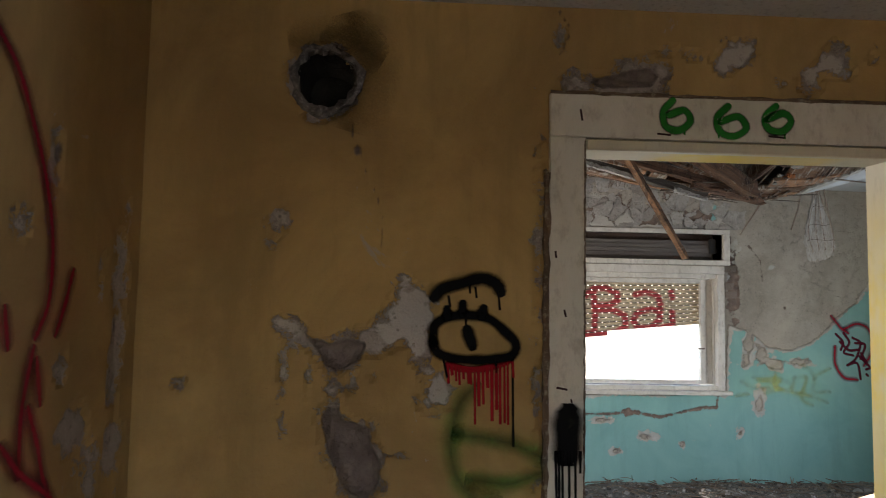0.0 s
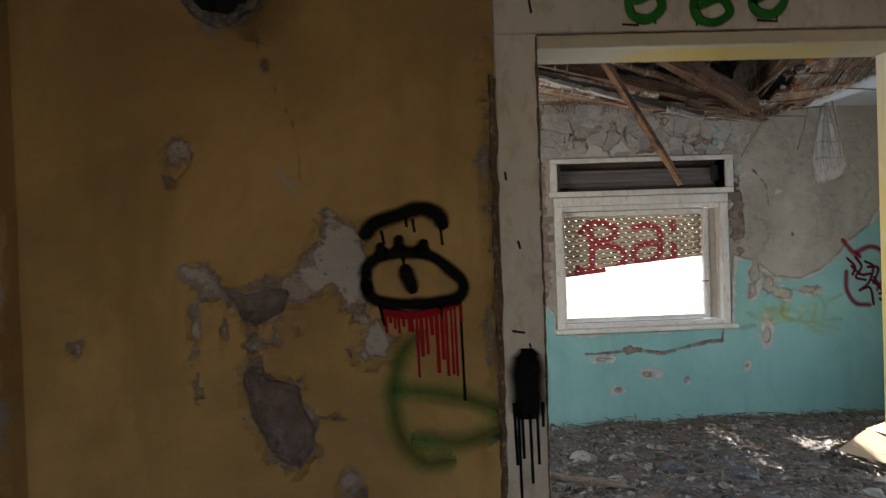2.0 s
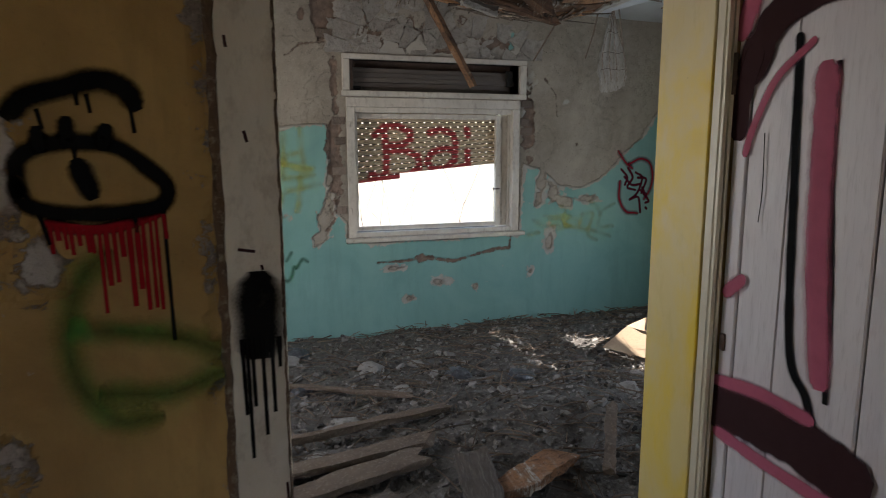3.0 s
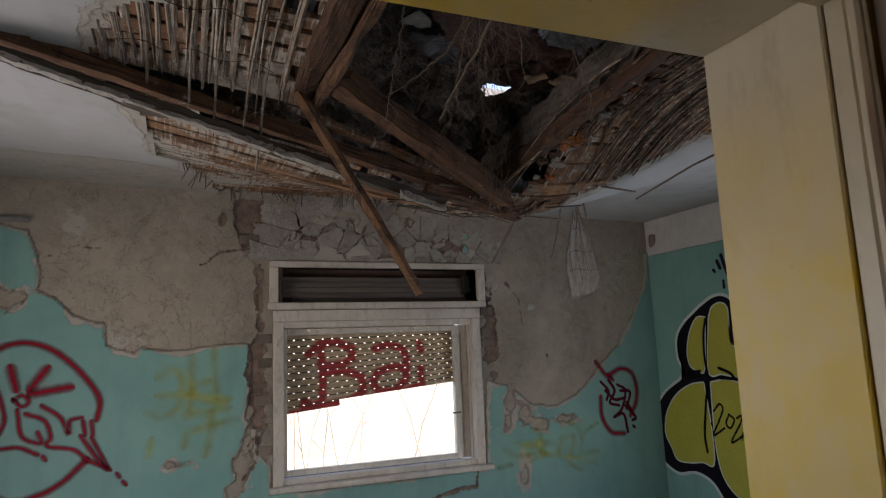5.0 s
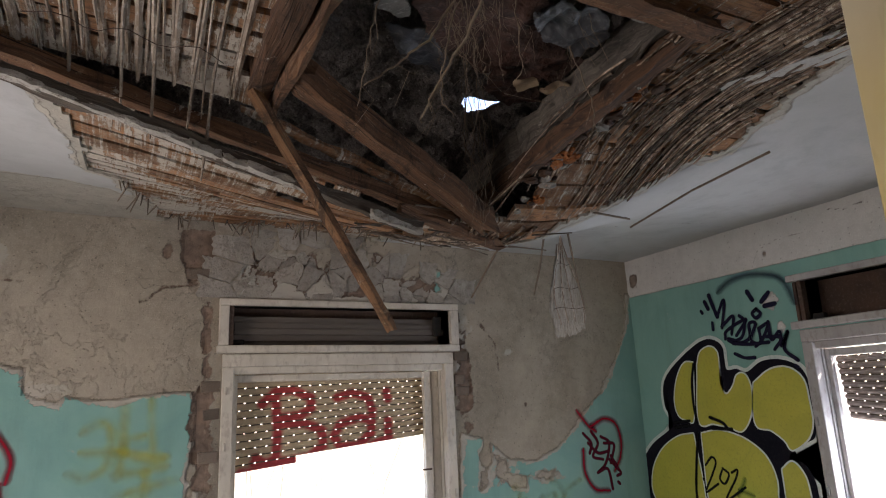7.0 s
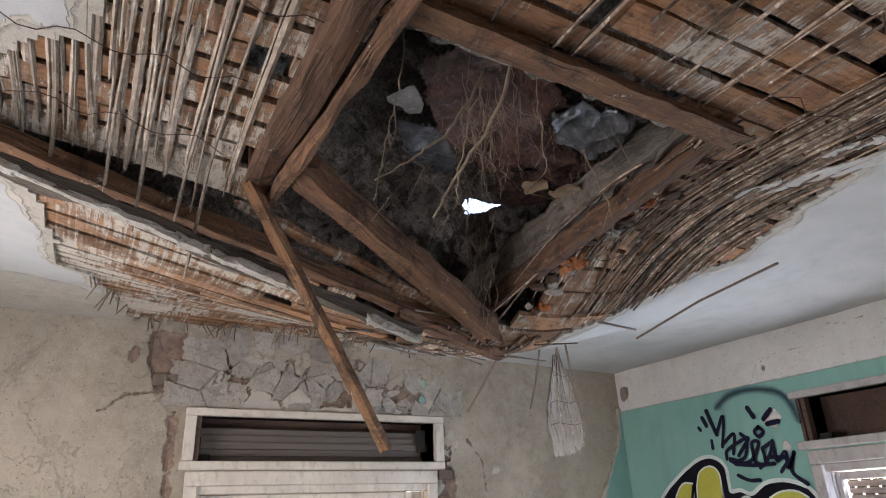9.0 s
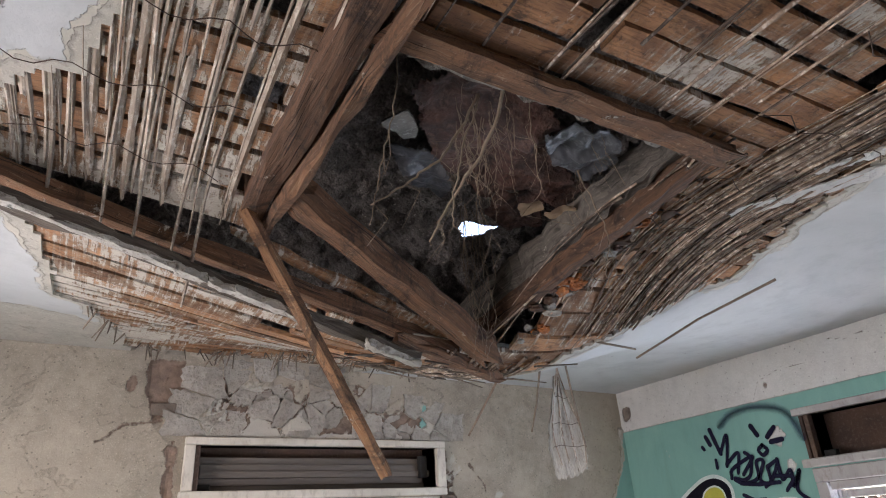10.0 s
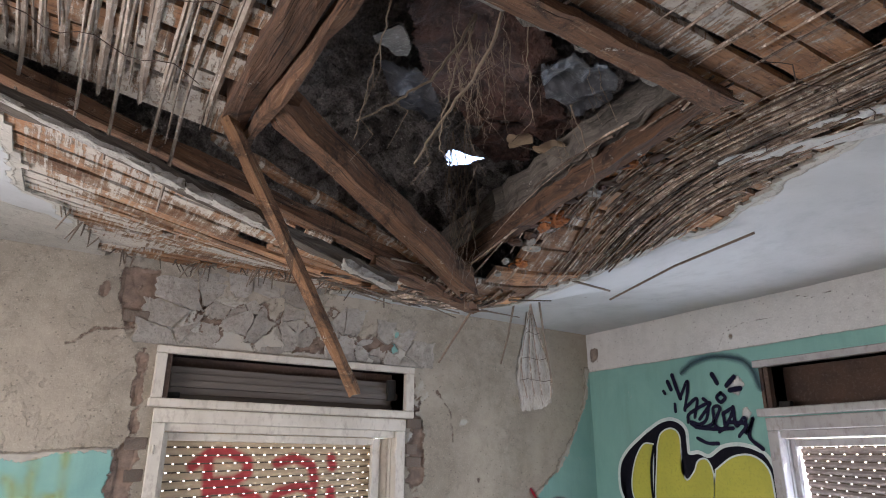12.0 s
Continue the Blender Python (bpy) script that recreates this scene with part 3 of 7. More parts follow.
# ---- yellow room ----
def yellow_fields(U, V):
    X, Z = U + X_LEFT, V
    n = vnoise(X, Z, 24, 11) * 0.012
    gone = np.maximum.reduce([
        poly_field(X, Z, [(-0.74, 1.48), (-0.70, 1.485), (-0.665, 1.463), (-0.64, 1.43), (-0.60, 1.424), (-0.54, 1.445), (-0.49, 1.46), (-0.452, 1.486), (-0.426, 1.554), (-0.394, 1.59), (-0.349, 1.577), (-0.318, 1.524), (-0.32, 1.44), (-0.30, 1.36), (-0.28, 1.314), (-0.25, 1.30), (-0.258, 1.254), (-0.315, 1.236), (-0.348, 1.257), (-0.337, 1.33), (-0.377, 1.411), (-0.436, 1.404), (-0.495, 1.389), (-0.532, 1.359), (-0.568, 1.341), (-0.605, 1.362), (-0.642, 1.404), (-0.70, 1.424)]),
        poly_field(X, Z, [(-0.614, 1.219), (-0.596, 1.259), (-0.57, 1.27), (-0.559, 1.226), (-0.529, 1.208), (-0.475, 1.205), (-0.47, 1.159), (-0.447, 1.107), (-0.446, 1.041), (-0.475, 1.019), (-0.487, 0.99), (-0.519, 1.013), (-0.549, 1.032), (-0.571, 1.079), (-0.594, 1.138)]),
        poly_field(X, Z, [(0.039, 2.163), (0.071, 2.18), (0.158, 2.186), (0.214, 2.224), (0.286, 2.235), (0.334, 2.213), (0.326, 2.141), (0.254, 2.122), (0.126, 2.126), (0.047, 2.132)]),
        poly_field(X, Z, [(0.472, 2.249), (0.53, 2.289), (0.587, 2.286), (0.595, 2.265), (0.537, 2.212), (0.496, 2.202)]),
        poly_field(X, Z, [(0.727, 2.194), (0.786, 2.253), (0.829, 2.30), (0.887, 2.224), (0.878, 2.204), (0.794, 2.201), (0.768, 2.155), (0.735, 2.162)]),
        spots(X, Z, [(-0.745, 1.735, 0.020, 0.032), (-0.755, 1.70, 0.010, 0.018), (-0.395, 1.125, 0.017, 0.008), (-0.99, 1.30, 0.014, 0.016), (-0.716, 1.30, 0.008, 0.06), (-0.646, 1.33, 0.008, 0.05), (-0.58, 1.31, 0.010, 0.035), (-0.532, 1.335, 0.009, 0.028), (-0.471, 1.332, 0.010, 0.010), (-0.027, 1.62, 0.010, 0.20), (-0.022, 1.25, 0.010, 0.16), (-0.56, 1.30, 0.03, 0.008), (-0.37, 0.97, 0.03, 0.06)], 3) - 0.010,
        spots(X, Z, [(0.33, 2.262, 0.035, 0.012), (0.94, 2.265, 0.018, 0.018), (0.03, 2.29, 0.012, 0.02), (1.4, 2.2, 0.2, 0.06), (0.40, 2.25, 0.02, 0.012), (0.68, 2.18, 0.015, 0.01)], 4) - 0.010,
        0.092 - np.hypot(X + 0.632, (Z - 2.135) * 0.95) + vnoise(X, Z, 12, 8) * 0.012]) + n + 0.010
    pit = np.maximum.reduce([
        poly_field(X, Z, [(-0.612, 1.22), (-0.59, 1.25), (-0.565, 1.25), (-0.555, 1.215), (-0.48, 1.20), (-0.475, 1.15), (-0.45, 1.10), (-0.452, 1.045), (-0.487, 1.0), (-0.545, 1.035), (-0.585, 1.12)]),
        poly_field(X, Z, [(-0.658, 1.436), (-0.60, 1.418), (-0.533, 1.43), (-0.493, 1.419), (-0.51, 1.374), (-0.568, 1.344), (-0.605, 1.359), (-0.62, 1.396)]),
        poly_field(X, Z, [(0.09, 2.17), (0.20, 2.20), (0.29, 2.22), (0.32, 2.19), (0.30, 2.15), (0.15, 2.14)]) - 0.006,
        0.0022 - seg_dist(X, Z, [(-0.542, 2.044), (-0.549, 1.991), (-0.533, 1.95), (-0.502, 1.867), (-0.479, 1.825), (-0.456, 1.749), (-0.469, 1.628)]),
        0.003 - seg_dist(X, Z, [(0.02, 2.37), (0.06, 2.31), (0.03, 2.24)]),
        spots(X, Z, [(-0.535, 1.945, 0.011, 0.018), (-0.505, 1.875, 0.008, 0.010)], 9)]) + n * 0.3
    return {"coat": np.where(gone > -0.2, -gone, 0.3), "pit": pit, "pale": spots(X, Z, [(-0.40, 1.5, 0.13, 0.13), (-0.30, 1.27, 0.07, 0.1), (-0.72, 1.46, 0.05, 0.03), (-0.68, 1.30, 0.1, 0.07), (0.54, 2.25, 0.06, 0.05), (0.82, 2.22, 0.07, 0.06), (0.33, 2.26, 0.05, 0.03)], 5)}


wall_door = relief_wall("wall_door", (X_LEFT, 0.012, 0), (1, 0, 0), (0, -1, 0), X_RIGHT + 0.25 - X_LEFT, TOP, [(DOOR_L - X_LEFT, 0, DOOR_R - X_LEFT, DOOR_H)], yellow_fields, mat_yellow, 0.185, rounds=[(-0.625 - X_LEFT, 2.14, 0.080)], label="ochre yellow plaster wall with peeled patches and a sooty flue hole")


def side_fields(U, V):
    Y, Z = Y_REAR + U, V
    gone = spots(Y, Z, [(-0.10, 1.45, 0.035, 0.28), (-0.09, 1.15, 0.04, 0.2), (-0.30, 1.25, 0.05, 0.07), (-0.43, 1.80, 0.04, 0.10), (-0.52, 1.66, 0.03, 0.04), (-0.22, 1.12, 0.03, 0.06), (-0.35, 1.38, 0.03, 0.03), (-0.2, 1.58, 0.02, 0.05)], 13)
    return {"coat": np.where(gone > -0.2, -gone, 0.3) + vnoise(Y, Z, 9, 12) * 0.005, "pit": spots(Y, Z, [(-0.105, 1.45, 0.008, 0.06), (-0.11, 1.2, 0.008, 0.05), (-0.41, 1.83, 0.01, 0.02)], 14)}


def bare_fields(U, V):
    return {"coat": 0.3 + vnoise(U, V, 3, 15) * 0.1 - 0.25 * step01(vnoise(U, V, 1.3, 16) - 0.5), "pit": np.full(U.shape, -0.3)}


relief_wall("wall_yellow_side", (X_LEFT, Y_REAR, 0), (0, 1, 0), (1, 0, 0), -Y_REAR, TOP, [], side_fields, mat_yellow, 0.25, step=0.016, label="ochre yellow plaster wall with red sprayed strokes")
relief_wall("wall_yellow_rear", (X_SIDE + 0.25, Y_REAR, 0), (-1, 0, 0), (0, 1, 0), X_SIDE + 0.5 - X_LEFT, TOP, [(2.3, 0, 3.35, 2.05)], bare_fields, mat_yellow, 0.25, step=0.05, label="ochre yellow plaster wall with an open doorway")
relief_wall("wall_yellow_east", (X_SIDE, 0.012, 0), (0, -1, 0), (-1, 0, 0), -Y_REAR + 0.012, TOP, [], bare_fields, mat_yellow, 0.25, step=0.05, label="plain ochre yellow plaster wall")
tagged(part("floor_yellow_room", box_bm(X_LEFT - 0.25, Y_REAR - 0.25, -0.2, X_SIDE + 0.25, 0.2, 0.0, 0), mat_concrete), "dusty grey concrete floor of the yellow room", "floor", "", "structure")
tagged(part("ceiling_yellow_room", box_bm(X_LEFT, Y_REAR, CEIL_1, X_SIDE, 0.006, CEIL_1 + 0.2, 0), mat_plain), "pale whitewashed ceiling of the yellow room", "ceiling", "", "structure")

# flue hole through the wall: a sooty throat with a broken plaster rim
flue = tagged(new("flue_hole"), "sooty round flue hole with a broken plaster rim", "flue hole")
flue.location = (-0.625, 0.012, 2.14)
bm = bmesh.new()
rng = random.Random(4)
rings = []
for k, (r, y) in enumerate(((0.104, 0.012), (0.100, -0.012), (0.088, -0.018), (0.074, -0.004), (0.072, 0.05), (0.070, 0.172))):
    ring = []
    for i in range(26):
        a = 2 * math.pi * i / 26
        q = r * (1 + 0.05 * math.sin(3 * a + 1) + 0.03 * math.sin(7 * a) * (k < 4)) + rng.uniform(-0.006, 0.006) * (k < 4)
        ring.append(bm.verts.new((math.cos(a) * q, y + rng.uniform(-0.006, 0.006) * (0 < k < 4), math.sin(a) * q)))
    rings.append(ring)
t_src = [[v.co.copy() for v in r] for r in rings[3:]]
for ring in rings[4:]:
    for v in ring:
        bm.verts.remove(v)
for r0, r1 in zip(rings[:4], rings[1:4]):
    for i in range(26):
        bm.faces.new((r0[i], r0[(i + 1) % 26], r1[(i + 1) % 26], r1[i]))
throat = bmesh.new()
t_rings = [[throat.verts.new(co) for co in r] for r in t_src]
for r0, r1 in zip(t_rings, t_rings[1:]):
    for i in range(26):
        throat.faces.new((r0[i], r0[(i + 1) % 26], r1[(i + 1) % 26], r1[i]))
throat.faces.new(t_rings[-1])
part("rim", bm, surface("broken_rim", (0.22, 0.19, 0.18), (0.05, 0.042, 0.04), (0.34, 0.31, 0.30), 22, 70, 0.9, 0.9, 0.006), flue, "crumbled grey plaster rim")
part("throat", throat, mat_soot, flue, "black soot-coated throat")


# ---- door frame and open door ----
door_frame = tagged(new("door_frame"), "wide white-painted wooden door frame, chipped and sprayed", "door frame")
part("casing", box_bm(-0.002, -0.009, 0, DOOR_L, 0.014, DOOR_H, 0.003), mat_white, door_frame)
part("casing", box_bm(DOOR_R, -0.016, 0, DOOR_R + 0.027, 0.014, DOOR_H, 0.004), mat_cream, door_frame)
part("head_casing", box_bm(-0.002, -0.0095, DOOR_H, 1.20, 0.014, 2.122, 0.003), mat_white, door_frame)
part("lining", box_bm(DOOR_L - 0.022, 0.016, 0, DOOR_L + 0.003, Y_BACK, DOOR_H, 0.002), mat_cream, door_frame)
part("lining", box_bm(DOOR_R - 0.003, 0.016, 0, DOOR_R + 0.022, Y_BACK, DOOR_H, 0.002), mat_jamb, door_frame, "cream lining misted with yellow spray")
part("head_lining", box_bm(DOOR_L + 0.004, 0.016, DOOR_H - 0.016, DOOR_R - 0.004, Y_BACK, DOOR_H + 0.004, 0.002), mat_head, door_frame, "cream head lining misted with yellow spray")
part("stop_bead", box_bm(DOOR_L + 0.002, -0.006, DOOR_H - 0.035, DOOR_R, 0.018, DOOR_H - 0.004, 0.003), mat_cream, door_frame)
part("moulding", beam_bm((DOOR_R + 0.008, -0.018, 0), (DOOR_R + 0.008, -0.018, DOOR_H), 0.010, 0.010, (0, 1, 0), 10, 0.0008, 2), mat_cream, door_frame)
part("moulding", beam_bm((DOOR_R + 0.021, -0.019, 0), (DOOR_R + 0.021, -0.019, DOOR_H), 0.009, 0.012, (0, 1, 0), 10, 0.0008, 3), mat_cream, door_frame)
part("split_edge", beam_bm((-0.010, -0.001, 0.0), (-0.008, -0.001, 1.90), 0.014, 0.020, (0, 1, 0), 60, 0.004, 5), mat_split, door_frame, "splintered brown wood edge")
part("split_edge", beam_bm((0.0, -0.004, 2.124), (1.2, -0.004, 2.124), 0.012, 0.010, (0, 0, 1), 40, 0.003, 6), mat_split, door_frame, "splintered brown wood edge")
part("split_edge", beam_bm((DOOR_L - 0.003, -0.0085, 0.3), (DOOR_L - 0.003, -0.0085, 1.99), 0.004, 0.004, (0, 1, 0), 70, 0.0022, 7), mat_split, door_frame, "splintered brown wood edge")

door_leaf = tagged(new("open_door"), "white board door standing wide open, sprayed pink and maroon", "door")
door_leaf.location = (DOOR_R + 0.029, -0.028, 0.0)
y = 0.0
for i, w in enumerate((0.045, 0.115, 0.20, 0.20, 0.20, 0.09)):
    part("board", box_bm(0.0 + 0.003 * (i % 2), y - w + 0.003, 0.03, 0.036, y, 1.985, 0.003), mat_door, door_leaf)
    y -= w
for z in (0.35, 1.65):
    hinge = bmesh.new()
    bmesh.ops.create_cone(hinge, cap_ends=True, segments=10, radius1=0.008, radius2=0.008, depth=0.09, matrix=Matrix.Translation((-0.004, 0.006, z)))
    part("hinge", hinge, mat_wire, door_leaf, "small rusty hinge")
latch = box_bm(-0.006, -0.020, 1.02, 0.004, -0.004, 1.06, 0.002)
part("strike_plate", latch, mat_wire, door_leaf, "dark metal strike plate")


LETTERS = []
LETTERS.append((0.044, [(1.122, 1.566), (1.199, 1.633), (1.305, 1.639), (1.406, 1.593), (1.406, 1.531), (1.343, 1.498), (1.219, 1.486)]))
LETTERS.append((0.044, [(1.199, 1.607), (1.213, 1.401), (1.205, 1.266), (1.146, 1.237), (1.094, 1.273)]))
LETTERS.append((0.044, [(1.219, 1.451), (1.361, 1.454), (1.471, 1.406), (1.48, 1.318), (1.399, 1.263), (1.223, 1.24)]))
LETTERS.append((0.044, [(1.564, 1.588), (1.66, 1.613), (1.757, 1.583), (1.785, 1.5), (1.774, 1.374), (1.696, 1.306), (1.582, 1.304), (1.541, 1.367), (1.582, 1.436), (1.697, 1.467), (1.775, 1.446)]))
LETTERS.append((0.044, [(1.877, 1.617), (1.886, 1.57)]))
LETTERS.append((0.044, [(1.884, 1.442), (1.888, 1.332), (1.773, 1.302)]))
LETTERS.append((0.044, [(1.087, 1.249), (1.275, 1.245), (1.508, 1.265), (1.773, 1.284), (2.044, 1.306)]))
LETTERS.append((0.044, [(1.013, 1.2), (1.275, 1.212)]))


# ---- turquoise room: walls ----
def far_fields(U, V):
    X, Z = U + X_LEFT, V
    n = vnoise(X, Z, 6, 21) * 0.035
    coat = poly_field(X, Z, [(-1.3, -0.2), (-1.3, 2.34), (-0.60, 2.33), (-0.431, 2.30), (-0.394, 2.197), (-0.361, 2.073), (-0.387, 1.964), (-0.278, 1.917), (-0.193, 1.824), (-0.038, 1.774), (-0.02, 1.664), (0.124, 1.612), (0.152, 1.642), (0.30, 1.621), (0.737, 1.656), (0.754, 1.572), (0.74, 1.34), (0.725, 1.211), (0.79, 1.141), (0.80, 1.0), (0.87, 0.92), (0.87, 0.76),
                             (2.29, 0.76), (2.306, 1.359), (2.412, 1.315), (2.519, 1.271), (2.647, 1.166), (2.853, 1.141), (3.024, 1.202), (3.18, 1.314), (3.264, 1.413), (3.431, 1.553), (3.465, 1.637), (3.583, 1.763), (3.682, 1.937), (3.74, 2.10), (3.745, 2.26), (4.1, 2.26), (4.1, -0.2)]) + n * 0.45
    peel = spots(X, Z, [(2.49, 1.20, 0.035, 0.09), (2.47, 1.06, 0.03, 0.05), (2.58, 1.12, 0.06, 0.05), (2.70, 1.04, 0.09, 0.04), (2.57, 0.72, 0.03, 0.09), (2.92, 1.05, 0.06, 0.03), (0.74, 1.08, 0.03, 0.10), (0.70, 0.92, 0.035, 0.08), (0.67, 0.80, 0.04, 0.05), (1.6, 0.42, 0.05, 0.02), (1.25, 0.55, 0.05, 0.015), (1.9, 0.36, 0.03, 0.03), (1.35, 0.30, 0.04, 0.02), (2.4, 0.45, 0.03, 0.03), (-0.52, 1.92, 0.08, 0.05), (0.35, 0.98, 0.05, 0.015)], 22)
    pit = np.maximum.reduce([
        0.010 - seg_dist(X, Z, [(1.10, 0.60), (1.30, 0.60), (1.50, 0.615), (1.72, 0.58), (1.90, 0.62), (2.10, 0.66), (2.20, 0.66)]),
        0.004 - seg_dist(X, Z, [(2.20, 0.66), (2.22, 0.78)]), 0.005 - seg_dist(X, Z, [(0.80, 1.13), (0.74, 1.05), (0.78, 0.95), (0.72, 0.86)]),
        spots(X, Z, [(1.48, 0.61, 0.07, 0.025), (0.79, 1.45, 0.05, 0.35), (0.80, 1.90, 0.03, 0.25), (2.36, 1.65, 0.05, 0.28), (2.33, 1.95, 0.03, 0.15), (2.814, 1.503, 0.02, 0.02), (0.58, 2.40, 0.02, 0.04)], 23) - 0.002,
        poly_field(X, Z, [(0.645, 2.53), (0.82, 2.53), (0.835, 2.381), (0.795, 2.26), (0.699, 2.235), (0.656, 2.368)]) + vnoise(X, Z, 11, 28) * 0.022,
        # sunken brown band behind the plaster plates; its colour adds shade to their gaps
        poly_field(X, Z, [(0.90, 2.15), (0.86, 2.30), (0.95, 2.46), (1.40, 2.50), (1.80, 2.45), (2.02, 2.36), (2.25, 2.27), (2.30, 2.15)]) * 0.4 - 0.03 + vnoise(X, Z, 9, 30) * 0.06,
        0.004 - seg_dist(X, Z, [(0.44, 2.11), (0.49, 2.133), (0.569, 2.203), (0.733, 2.224)]), 0.003 - seg_dist(X, Z, [(-0.35, 2.15), (-0.2, 2.22), (-0.05, 2.2)]), 0.003 - seg_dist(X, Z, [(2.5, 2.02), (2.6, 1.9), (2.62, 1.72)]),
        0.005 - seg_dist(X, Z, [(0.95, 2.20), (1.02, 2.40), (1.00, 2.5)]), 0.004 - seg_dist(X, Z, [(1.35, 2.16), (1.30, 2.28), (1.45, 2.36), (1.7, 2.30)]), 0.005 - seg_dist(X, Z, [(1.7, 2.18), (1.9, 2.24), (2.1, 2.36)])]) + n * 0.25
    pale = np.maximum(poly_field(X, Z, [(0.92, 2.14), (0.95, 2.36), (1.10, 2.44), (1.35, 2.40), (1.55, 2.33), (1.9, 2.30), (2.20, 2.33), (2.36, 2.22), (2.34, 2.02), (2.2, 2.14)]), spots(X, Z, [(-0.20, 2.34, 0.055, 0.06), (2.70, 1.83, 0.035, 0.035), (2.38, 2.03, 0.04, 0.08), (0.05, 1.66, 0.10, 0.05)], 25))
    pale = np.maximum(pale, spots(X, Z, [(-0.14, 1.74, 0.10, 0.05), (2.34, 1.88, 0.04, 0.10), (2.33, 1.7, 0.03, 0.08)], 29))
    bits = spots(X, Z, [(2.16, 2.24, 0.06, 0.05), (2.20, 2.34, 0.03, 0.03)], 26)
    flakes = np.abs(vnoise(X, Z, 4.5, 27)) * 0.022 * step01((Z - 2.10) / 0.12) * step01((X - 0.5) / 0.2) * step01((2.6 - X) / 0.3)
    return {"coat": np.maximum(np.minimum(coat, -peel), bits), "pit": pit, "pale": pale, "bump": np.floor(flakes / 0.006) * 0.005}


wall_far = relief_wall("wall_far", (X_LEFT, Y_FAR, 0), (1, 0, 0), (0, -1, 0), X_RIGHT + 0.25 - X_LEFT, TOP, [(WIN_U + WIN[0] - X_LEFT, WIN[1], WIN_U + WIN[2] - X_LEFT, WIN[3]), (WIN_U + BOX[0] - X_LEFT, BOX[1], WIN_U + BOX[2] - X_LEFT, BOX[3])], far_fields, mat_far, 0.25, depth=0.013, label="turquoise wall with paint fallen away to brown plaster above")


def right_fields(U, V):
    Y, Z = Y_FAR - U, V
    coat = 2.235 - Z - 0.02 * (Y - 2.0) * 0 + vnoise(Y, Z, 2, 31) * 0.004
    bare = spots(Y, Z, [(3.52, 2.34, 0.06, 0.06), (3.58, 2.42, 0.05, 0.06), (2.42, 2.02, 0.04, 0.05), (2.37, 1.86, 0.02, 0.04), (3.1, 0.42, 0.10, 0.08), (3.5, 0.3, 0.06, 0.05)], 32)
    pit = np.maximum.reduce([spots(Y, Z, [(3.54, 2.36, 0.035, 0.045), (2.404, 2.311, 0.012, 0.02)], 33), 0.003 - seg_dist(Y, Z, [(3.56, 2.42), (3.52, 2.36), (3.50, 2.30)]), 0.003 - seg_dist(Y, Z, [(2.0, 2.47), (1.9, 2.44), (1.8, 2.45)]), 0.002 - seg_dist(Y, Z, [(2.5, 2.25), (2.45, 2.34), (2.3, 2.38), (2.1, 2.37)])])
    return {"coat": np.minimum(coat, -bare), "pit": pit, "pale": np.full(U.shape, -1.0)}


RW = [(Y_FAR - R_Y + a, b, Y_FAR - R_Y + c, d) for a, b, c, d in (WIN, BOX)]
wall_right = relief_wall("wall_right", (X_RIGHT, Y_FAR, 0), (0, -1, 0), (-1, 0, 0), Y_FAR - 0.19, TOP, RW, right_fields, mat_right, 0.25, depth=0.003, label="turquoise wall with a white band along its top")
# the opening in this wall is invented, to let the fill light in
relief_wall("wall_left", (X_LEFT, 0.19, 0), (0, 1, 0), (1, 0, 0), Y_FAR - 0.19, TOP, [(1.06, 0.8, 2.46, 2.0)], lambda U, V: {"coat": 2.235 - V, "pit": np.full(U.shape, -0.3)}, mat_right, 0.25, step=0.05, label="turquoise wall with a white band along its top")


